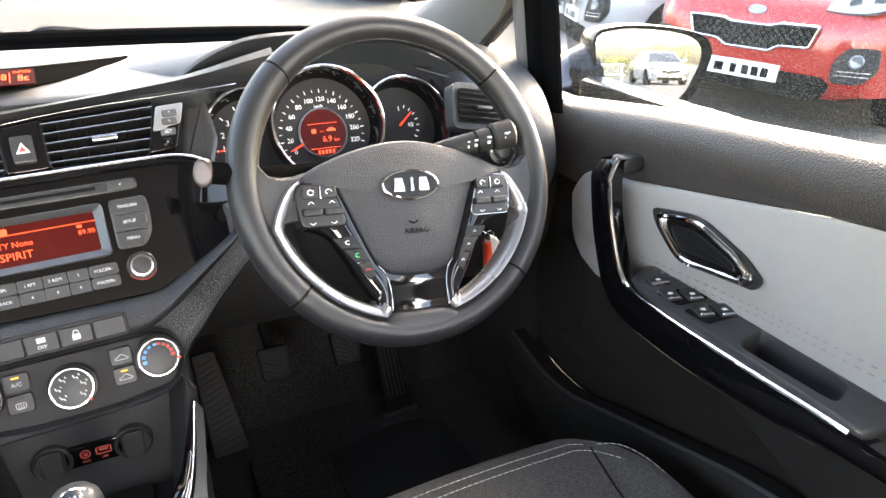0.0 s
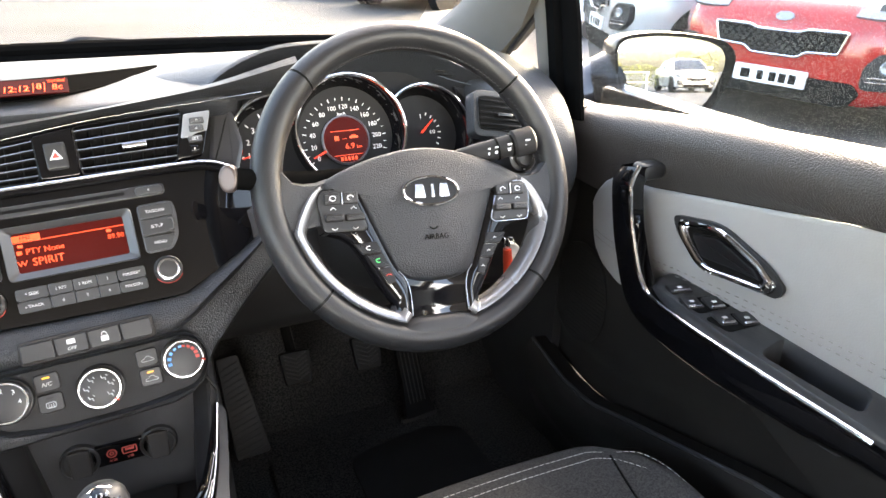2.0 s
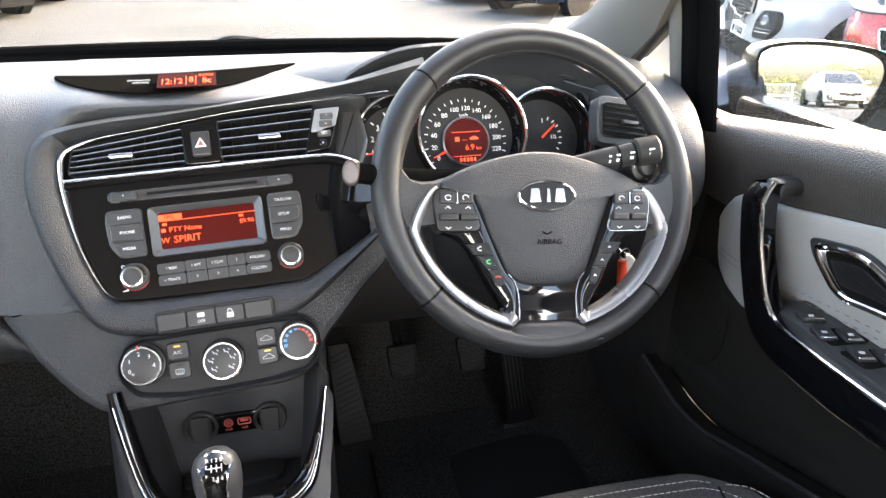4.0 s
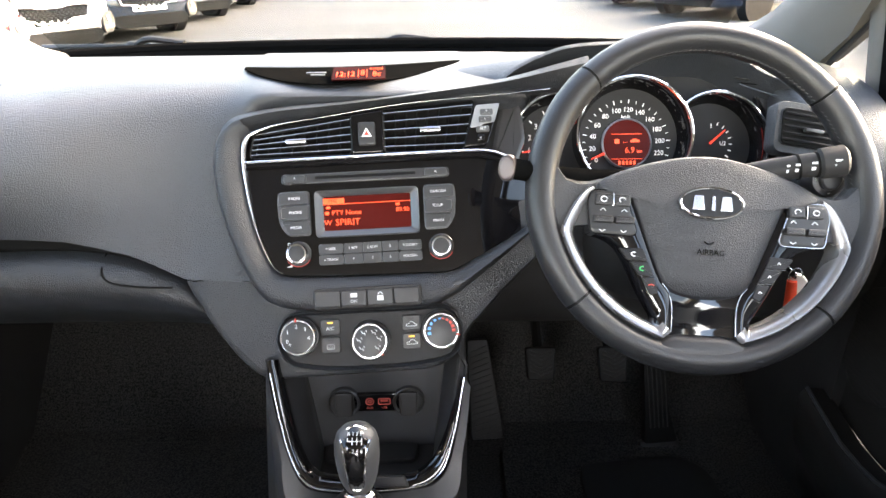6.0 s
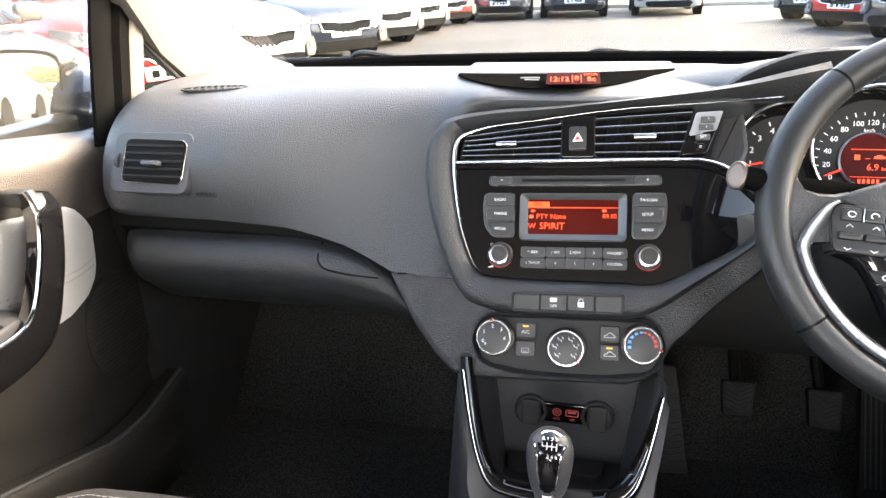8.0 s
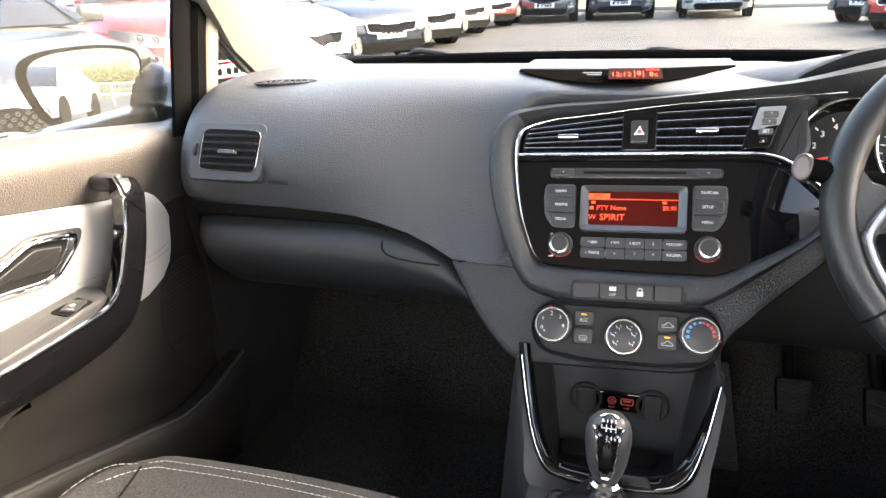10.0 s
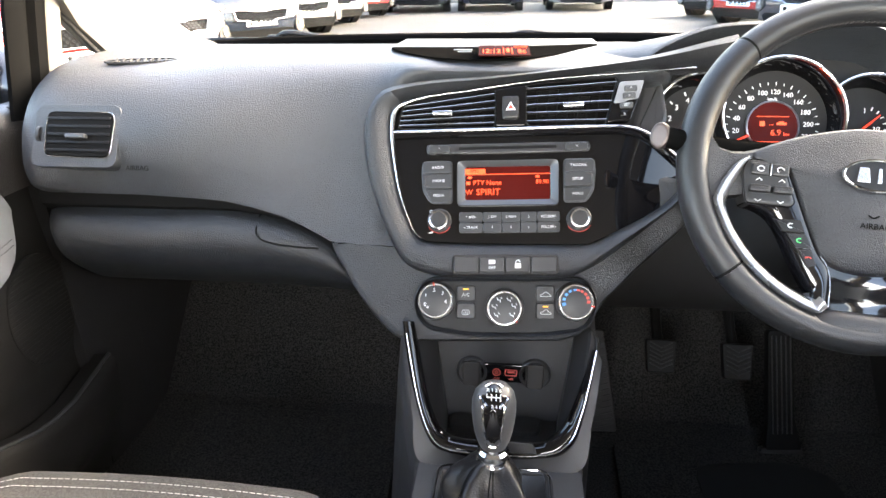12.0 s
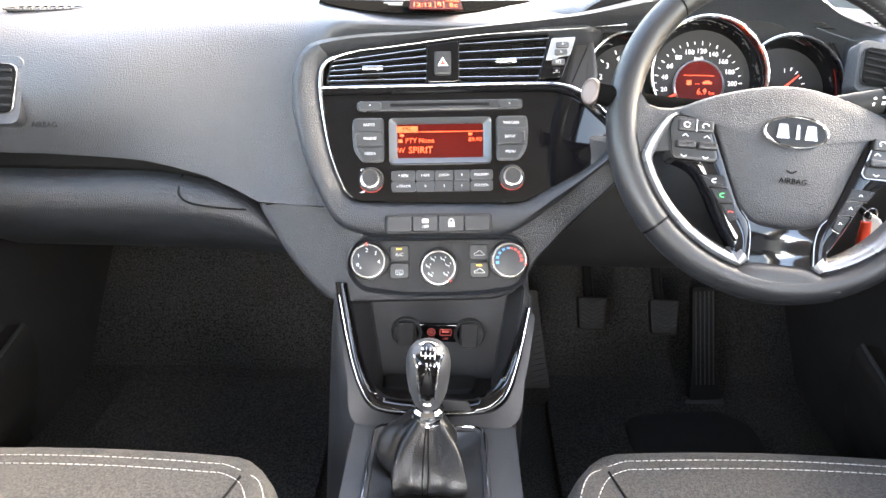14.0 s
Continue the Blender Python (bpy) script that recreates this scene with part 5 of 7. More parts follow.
# emblem: plain oval badge in a chrome outline
EX, EY = -.0005, -.0118
bm = B()
slab(bm, oval(EX, EY, .0325, .0160, 40), .012, .0245, .001)
emb = part("emblem", bm, M_SWBTN, sw_, "oval black badge with silver bars")
bm = B()
tube(bm, [(p.x, p.y, .0245) for p in oval(EX, EY, .0320, .0155, 40)], .0017, 8, True)
part("emblem_ring", bm, M_CHROME, emb, "chrome oval ring")
for x, w in ((-.0135, .013), (.0015, .0045), (.0150, .013)):
    bm = B()
    slab(bm, rounded([(EX + x - w / 2, EY - .0075), (EX + x + w / 2, EY - .0075), (EX + x + w / 2 * .7, EY + .0075), (EX + x - w / 2 * .7, EY + .0075)], .001), .0245, .0258, .0004)
    part("emblem_bar", bm, M_SATIN, emb, "plain silver bar")
words("airbag_legend", "AIRBAG", .0082, M_GREYPRINT, sw_, .0010, -.0623, .0233)
bm = B()
tube(bm, smooth_curve([(-.006, -.0510, .0226), (-.001, -.0535, .0228), (.004, -.0510, .0226)], 4), .0008, 5)
part("airbag_mark", bm, M_GREYPRINT, sw_)

# ---- centre console ----
con = thing("centre_console", I4, "dark console with a gloss black tray surround", "console")
bm = B()
rows = []
for y, zt, wt, wb in ((-.95, .30, .095, .115), (-.40, .290, .097, .125), (-.22, .278, .099, .140), (-.10, .276, .101, .150), (-.085, .279, .104, .155), (-.045, .345, .119, .160), (.0, .418, .130, .165), (.12, .45, .135, .175)):
    rows.append([(-wb, y, .03), (-wt - .010, y, zt - .07), (-wt - .003, y, zt - .008), (-wt + .004, y, zt - .003), (wt - .020, y, zt - .003), (wt - .014, y, zt - .008), (wt - .010, y, zt - .07), (wt - .008, y, .03)])
# left and right cheeks and the flat rear deck, open over the tray
for sgn in (-1, 1):
    bm2 = B()
    loft(bm2, [row[:4] if sgn < 0 else row[4:] for row in rows])
    thick(bm2, 0.006)
    part("side_cheek", bm2, M_ARM, con, "dark grey console side", 50)
deck = rounded([(-.101, -.95), (.101, -.95), (.100, -.090), (-.100, -.090)], .004)
hole = rounded([(-.066, -.225), (.058, -.225), (.058, -.096), (-.066, -.096)], .004)
bm = B()
hoop(bm, deck, hole, .262, .2755)
part("deck", bm, M_ARM, con, "dark grey deck round the lever")
# the deck's front edge, swept up round the tray surround
def deck_edge():
    tab = [(-.10, .276, .101), (-.085, .279, .104), (-.045, .345, .119), (0, .418, .130), (.12, .45, .135)]
    inner_row, outer_row = [], []
    for p in ro:
        q3 = MK @ Vector((p.x, p.y, -.003))
        wt, zt = [float(np.interp(q3.y, [a[0] for a in tab], [a[k] for a in tab])) for k in (2, 1)]
        side = min(1, max(0, (p.y - .012) / .035))
        o3 = Vector((p.x * 1.14, -.0925, .2758)).lerp(Vector((math.copysign(wt - .003, p.x), q3.y - .003, zt - .0035)), side)
        inner_row.append(q3)
        outer_row.append(o3)
    return [inner_row, outer_row]
# tray
bm = B()
slab(bm, rounded([(-.105, -.082), (.105, -.082), (.100, .045), (-.100, .045)], .01), .205, .258)
part("tray_floor", bm, M_PLASTIC, con)
bm = B()
loft(bm, [[(-.120, .048, .43), (-.075, .048, .42), (0, .048, .42), (.075, .048, .42), (.120, .048, .43)], [(-.110, .035, .34), (-.072, .035, .34), (0, .035, .34), (.07, .035, .34), (.108, .035, .34)], [(-.10, .030, .25), (-.066, .030, .25), (0, .03, .25), (.06, .030, .25), (.10, .030, .25)]])
thick(bm, .006)
part("tray_back", bm, M_ARM, con)
for sgn in (-1, 1):
    bm = B()
    loft(bm, [[(sgn * .100, .035, .43), (sgn * .121, .0, .41), (sgn * .116, -.03, .36), (sgn * .103, -.075, .285)], [(sgn * .098, .035, .41), (sgn * .090, .005, .36), (sgn * .088, -.03, .31), (sgn * .09, -.07, .262)], [(sgn * .080, .035, .25), (sgn * .078, .005, .25), (sgn * .08, -.03, .25), (sgn * .085, -.07, .25)]])
    thick(bm, .004)
    part("tray_wall", bm, M_BTN, con, "satin black tray wall")
bm = B()
slab(bm, rounded([(-.070, -.006), (.052, -.006), (.056, .028), (-.074, .028)], .012), .258, .266, .003)
part("tray_mat", bm, M_RUBBER, con)
ro = smooth_curve([(-.1301, .1656, 0), (-.1235, .13, 0), (-.1158, .0951, 0), (-.1065, .06, 0), (-.0961, .0323, 0), (-.0845, .014, 0), (-.0705, .0064, 0), (-.04, .002, 0), (-.0069, .001, 0), (.03, .003, 0), (.0634, .007, 0), (.080, .014, 0), (.0932, .0300, 0), (.1020, .060, 0), (.1085, .0900, 0), (.1125, .115, 0), (.1160, .1400, 0)], 4)
ri = smooth_curve([(-.1163, .1656, 0), (-.108, .13, 0), (-.1005, .0951, 0), (-.0920, .0640, 0), (-.0815, .0390, 0), (-.072, .028, 0), (-.060, .0220, 0), (-.035, .019, 0), (-.0069, .0185, 0), (.025, .019, 0), (.0520, .0225, 0), (.066, .031, 0), (.0785, .0450, 0), (.0900, .070, 0), (.0985, .0960, 0), (.1050, .118, 0), (.1120, .1400, 0)], 4)
bm = B()
loft(bm, deck_edge())
thick(bm, .003)
part("deck_edge", bm, M_ARM, con, "dark grey edge of the deck", 60)
bm = B()
loft(bm, [[(a.x, a.y, -.02), (a.x, a.y, .002), (a.x * .8 + b.x * .2, a.y * .8 + b.y * .2, .006), (a.x * .4 + b.x * .6, a.y * .4 + b.y * .6, .006), (b.x, b.y, .0), (b.x, b.y, -.02)] for a, b in zip(ro, ri)])
part("tray_surround", bm, M_PIANO, con, "gloss black curved surround", 50, m=MK)
bm = B()
mid = [Vector((a.x * .72 + b.x * .28, a.y * .72 + b.y * .28, .0066)) for a, b in zip(ro, ri)]
tube(bm, mid[2:], .0011, 8)
part("chrome_line", bm, M_SATIN, con, "chrome line on the surround", m=MK)
bm = B()
slab(bm, rounded([(-.010, .010), (.046, .010), (.040, .024), (-.006, .024)], .004), .004, .0095, .002)
part("tray_tab", bm, M_PLASTIC, con, "small grey pull tab", m=MK)
# sockets and ports on the tray back
MT = basis((0, .030, .334), (1, 0, 0), (0, .12, .99))
for x in (-.043, .043):
    so_ = thing("power_socket", MT @ Matrix.Translation((x, 0, 0)), "round black power socket with a closed flap", "socket")
    bm = B()
    lathe(bm, [(.0215, -.004), (.0215, .003), (.0195, .005), (.017, .003), (.001, .003)], 32)
    part("socket_ring", bm, M_BTN, so_)
    bm = B()
    slab(bm, rounded([(-.011, -.019), (.011, -.019), (.012, .017), (-.012, .017)], .004), .002, .008, .002)
    part("flap", bm, M_PLASTIC, so_)
us = thing("media_port", MT, "black media socket plate with red lit symbols", "socket")
bm = B()
slab(bm, rect(0, 0, .062, .026, .006), -.003, .003, .001)
part("plate", bm, M_PIANO, us)
bm = B()
tube(bm, [(p.x, p.y, .0034) for p in oval(-.009, .002, .0050, .0050, 20)], .0008, 6, True)
tube(bm, [(p.x, p.y, .0034) for p in oval(-.009, .002, .0020, .0020, 12)], .0008, 6, True)
part("aux_mark", bm, M_REDDIM, us, "red ring")
bm = B()
tube(bm, [(p.x, p.y, .0034) for p in rect(.0105, .002, .0155, .0085, .002)], .0008, 6, True)
box(bm, (.0105, .003, .0034), (.010, .003, .0006))
part("usb_mark", bm, M_REDDIM, us, "red outlined port")
words("legend", "AUX", .0042, M_REDDIM, us, -.009, -.0075, .0033)
words("legend", "USB", .0042, M_REDDIM, us, .0105, -.0075, .0033)

# gear lever
gl = thing("gear_lever", Matrix.Translation((-.007, -.135, .276)), "gear lever with a grey knob over a leather gaiter", "gear lever")
fo = rounded([(-.066, -.092), (.068, -.092), (.066, .037), (-.065, .037)], .014, 6)
bm = B()
hoop(bm, grow(fo, .005), grow(fo, -.004), -.012, .004, .003, .0012)
part("gaiter_frame", bm, M_BTN, gl, "black gaiter frame")
bm = B()
tube(bm, [(p.x, p.y, .0042) for p in grow(fo, .0015)], .0013, 6, True)
part("chrome_outline", bm, M_CHROME, gl, "chrome outline")
# gaiter: folded leather sleeve
bm = B()
rng = random.Random(4)
rows = []
base_o = [Vector((p.x, p.y)) for p in grow(fo, -.003)]
base_o = [p0.lerp(p1, k / 24) for p0, p1 in zip(base_o, base_o[1:] + base_o[:1]) for k in range(24)]
N = 96
cg = Vector((0, -.025))
BELLY = [(-180, .060), (-165, .049), (-145, .043), (-125, .064), (-110, .050), (-90, .049), (-70, .052), (-48, .070), (-32, .044), (-10, .037), (20, .037), (60, .042), (90, .042), (120, .046), (150, .050), (168, .058), (180, .060)]
rings = []
for i in range(N):
    a = -math.pi + i * math.tau / N
    d = Vector((math.cos(a), math.sin(a)))
    rb = float(np.interp(math.degrees(a), [p[0] for p in BELLY], [p[1] for p in BELLY]))
    edge = max((p - cg).length for p in base_o if (p - cg).normalized().dot(d) > .995)
    rb = min(rb, edge - .004)
    rings.append((a, d, rb, edge))
for f, z in ((None, .002), (.0, .0005), (.80, -.003), (.88, .0), (.97, .007), (1.0, .014), (.98, .021), (.92, .029), (.82, .037), (.68, .0435), (.50, .048), (.30, .052)):
    row = []
    for a, d, rb, edge in rings:
        if f is None:
            r = edge
        elif f == 0:
            r = edge - .005
        else:
            neck = .0168
            r = max(neck, rb * f) if f > .5 else neck + max(0, rb * f - neck) * (f - .30) / .27
            r += .0016 * math.sin(7 * a + z * 190) * math.sin(math.pi * min(1, max(0, (z - .004) / .046)))
        c = cg.lerp(Vector((0, 0)), max(0, z) / .05)
        q2 = c + d * r
        row.append((q2.x, q2.y, z + (.006 * math.cos(3 * a + .8) * f * (1 - f) * 3 if f and z > .005 else 0)))
    rows.append(row)
loft(bm, rows, True)
part("gaiter", bm, M_GAITER, gl, "creased black leather gaiter", 60)
for k in (N // 4 - 1, N // 4 + 1):
    bm = B()
    tube(bm, [Vector(row[k]) + Vector((0, -.0006, .0006)) for row in rows[2:]], .0008, 5)
    part("gaiter_seam", bm, M_DARK, gl, "sewn seam")
bm = B()
lathe(bm, [(.0165, .043), (.0185, .045), (.0190, .051), (.0170, .054), (.0168, .057), (.0182, .059), (.0182, .065), (.0150, .068), (.0135, .080)], 32)
part("collar", bm, M_CHROME, gl, "chrome collar")
bm = B()
rows = []
KL = -.009
for z, a, b, dy in ((.077, .0135, .013, .0), (.083, .0160, .0155, .0), (.090, .0188, .0178, .0), (.100, .0214, .0203, .0), (.112, .0234, .0216, .001), (.126, .0247, .0225, .002), (.138, .0245, .022, .004), (.147, .0220, .019, .006), (.153, .0165, .014, .008), (.1555, .008, .007, .009)):
    rows.append([(p.x, p.y + dy, z + KL) for p in oval(0, 0, a, b, 32)])
loft(bm, rows, True, True)
kn = part("knob", bm, M_GREYBTN, gl, "satin grey lever knob", 60)
# gloss shield on the rear of the knob with the gear pattern
REAR = [(-.0165, .091, .0172, 0), (-.0195, .100, .0205, 0), (-.0205, .112, .0228, .001), (-.0205, .126, .0245, .002), (-.0182, .138, .0245, .004), (-.0130, .147, .0220, .006), (-.0060, .1530, .0180, .008), (.0010, .1556, .0150, .009), (.0080, .1562, .0130, .009)]


def on_knob(u, v, lift=0.0):
    """A place on the knob's rear and top: u across, v from 0 at the foot to 1 on the top."""
    y, z, a, d = [float(np.interp(v * 8, range(9), [p[k] for p in REAR])) for k in range(4)]
    s = max(-.97, min(.97, u / a))
    t = max(0, min(1, (z - .140) / .016))
    yy = d + (y - lift * (1 - t) - d) * math.sqrt(1 - s * s * (1 - t))
    return Vector((u, yy, z + KL + lift * (.3 + .7 * t) - t * .5 * u * u / a))


shield = smooth_curve([Vector((a, b, 0)) for a, b in [(0, .0), (.006, .03), (.009, .25), (.013, .6), (.0165, .82), (.011, .96), (0, 1.0), (-.011, .96), (-.0165, .82), (-.013, .6), (-.009, .25), (-.006, .03)]], 4, True)
bm = B()
rows = []
for t in (1, .75, .5, .25, .02):
    rows.append([on_knob(p.x * t, .55 + (p.y - .55) * t, .0012) for p in shield])
loft(bm, rows, True)
part("shield", bm, M_PIANO, kn, "gloss black shield", 60)
bm = B()
tube(bm, [on_knob(p.x, p.y, .0014) for p in shield], .0012, 6, True)
part("shield_rim", bm, M_CHROME, kn, "chrome shield outline")
def knob_plane(v):
    o, up = on_knob(0, v, .0016), on_knob(0, v + .06) - on_knob(0, v - .06)
    return basis(o, (1, 0, 0), up)


words("gear_pattern", "R 1 3 5", .0055, M_MARK, kn, 0, 0, .0004, m=knob_plane(.80))
words("gear_pattern", "2 4 6", .0055, M_MARK, kn, .003, 0, .0004, m=knob_plane(.57))
bm = B()
MG = knob_plane(.69)
for x in (-.0075, -.0025, .0025, .0075):
    box(bm, (x, 0 if x > -.005 else .0017, .0006), (.0009, .0075 if x > -.005 else .004, .0006), m=MG)
box(bm, (0, 0, .0006), (.0158, .0009, .0006), m=MG)
part("pattern_lines", bm, M_MARK, kn)

# ---- pedals ----


def pedal(name, cx, cz, w, h, label):
    e = thing(name, basis((cx, .25, cz), (1, 0, 0), (0, .45, .9)), label, "pedal")
    bm = B()
    slab(bm, rounded([(-w / 2 * .85, -h / 2), (w / 2 * .85, -h / 2), (w / 2, h / 2), (-w / 2, h / 2)], .006), -.008, .006, .003)
    p = part("pad", bm, M_BLACKSTEEL, e)
    for i in range(6):
        y = -h / 2 + .008 + i * (h - .014) / 6
        bm = B()
        tube(bm, [(-w * .36, y + .009, .0065), (0, y, .0065), (w * .36, y + .009, .0065)], .0013, 5)
        part("rib", bm, M_RUBBER, p)
    bm = B()
    tube(bm, smooth_curve([(0, .0, -.01), (0, .08, -.05), (0, .22, -.07)], 4), .009, 8)
    part("arm", bm, M_BLACKSTEEL, e, "black steel pedal arm")


pedal("clutch_pedal", .261, .237, .052, .056, "black ribbed rubber clutch pedal")
pedal("brake_pedal", .386, .233, .052, .060, "black ribbed rubber brake pedal")
ap = thing("accelerator_pedal", basis((.495, .265, .045), (1, 0, 0), (-.1, .38, .92)), "long black ribbed floor-hinged accelerator pedal", "pedal")
bm = B()
slab(bm, rounded([(-.03, 0), (.035, 0), (.022, .06), (.022, .215), (-.022, .215), (-.024, .06)], .008), -.01, .006, .003)
part("pad", bm, M_BLACKSTEEL, ap)
for i in range(5):
    x = -.016 + i * .008
    bm = B()
    tube(bm, [(x, .03, .0065), (x, .205, .0065)], .0012, 5)
    part("rib", bm, M_RUBBER, ap)
bm = B()
box(bm, (0, -.01, -.004), (.075, .03, .02), .005)
part("hinge", bm, M_PLASTIC, ap)
fr = thing("footrest", basis((.176, .265, .062), (1, 0, 0), (-.08, .40, .9)), "black ribbed plastic footrest beside the console", "footrest")
bm = B()
slab(bm, rounded([(-.03, 0), (.030, 0), (.008, .185), (-.03, .185)], .006), -.012, .004, .002)
part("plate", bm, M_PLASTIC, fr)
for i in range(16):
    y = .012 + i * .0105
    bm = B()
    tube(bm, [(-.027, y - .008, .0045), (.026 - y * .11, y + .004, .0045)], .0011, 5)
    part("rib", bm, M_RUBBER, fr)

# ---- seats ----


def seat(name, x0, x1, yf, label):
    xc, hw = (x0 + x1) / 2, (x1 - x0) / 2
    e = thing(name, pose(xc, yf, .03), label, "seat", "front seats")
    def plan(t):
        """The cushion's front outline, t from -1 to 1 across."""
        s = abs(t)
        return -(0.018 * s ** 2 + .13 * max(0, (s - .62) / .38) ** 2)
    bm = B()
    rows = []
    for i in range(33):
        t = -1 + i / 16
        f = plan(t)
        xx = t * hw * (1.0)
        edge = max(0, (abs(t) - .72) / .28)
        top = .292 + .016 * math.sin(math.pi * min(1, edge)) * 1 - .055 * edge ** 4
        sec = [(f + .002, .12), (f + .010, .20), (f + .006, .255), (f - .010, .283 - .05 * edge ** 4), (f - .045, top), (f - .15, top + .002), (f - .30, top - .012), (f - .52, top - .03), (f - .54, .12)]
        rows.append([(xx, p.x, p.y) for p in smooth_curve([Vector((a, b, 0)) for a, b in sec], 3)])
    loft(bm, rows, False)
    cu = part("cushion", bm, M_FABRIC, e, "dark woven fabric cushion", 70)
    # white double stitching, set in from the front edge
    def surface(x, y):
        tt = x / hw
        edge = max(0, (abs(tt) - .72) / .28)
        top = .292 + .016 * math.sin(math.pi * min(1, edge)) - .055 * edge ** 4
        dep = min(1, max(0, (plan(tt) - y) / .045))
        return top - .009 * (1 - dep) ** 1.5 + .001 - .014 * max(0, (-y - .15) / .15)
    for off, ins in ((.030, 0), (.044, .012)):
        right = [(.72 * hw - ins * .5, -.049 - ins), (.80 * hw - ins, -.073 - ins), (.855 * hw - ins, -.108 - ins), (.88 * hw - ins, -.155), (.89 * hw - ins, -.22), (.89 * hw - ins, -.30)]
        line = [(-a, b) for a, b in right[::-1]] + [(t * hw, plan(t) - off) for t in [-.62 + i * .062 for i in range(21)]] + right
        line = [Vector((a, b, surface(a, b))) for a, b in line]
        fine = smooth_curve(line, 4)
        bm = B()
        acc, start = 0.0, fine[0]
        for pa, pb in zip(fine, fine[1:]):
            acc += (pb - pa).length
            if acc > .0042:
                tube(bm, [start, start.lerp(pb, .70)], .0005, 4)
                start, acc = pb, 0.0
        tagged(part("stitching", bm, M_STITCH, cu, "white double stitching"), kind="stuff")
    # side seams on the top
    for sx in (-1, 1):
        bm = B()
        tube(bm, smooth_curve([(sx * hw * .70, -.055, .2935), (sx * hw * .62, -.15, .2945), (sx * hw * .60, -.30, .281), (sx * hw * .6, -.5, .264)], 4), .0014, 5)
        part("seam", bm, M_DARK, cu)
    # backrest, behind the view
    bm = B()
    rows = []
    for z, d, w in ((.22, -.50, .92), (.40, -.55, 1.0), (.62, -.62, 1.0), (.78, -.68, .85)):
        rows.append([(p.x, p.y + d, z) for p in oval(0, -.10, hw * w, .07, 24)])
    loft(bm, rows, True, True)
    part("backrest", bm, M_FABRIC, e, "dark fabric backrest", 60)
    bm = B()
    box(bm, (0, -.28, .06), (hw * 1.7, .48, .12), .02)
    part("base", bm, M_PLASTIC, e)
    return e


seat("driver_seat", .108, .625, -.155, "dark grey fabric driver's seat with white double stitching")
seat("passenger_seat", -.635, -.118, -.175, "dark grey fabric passenger seat with white double stitching")

# ---- doors ----


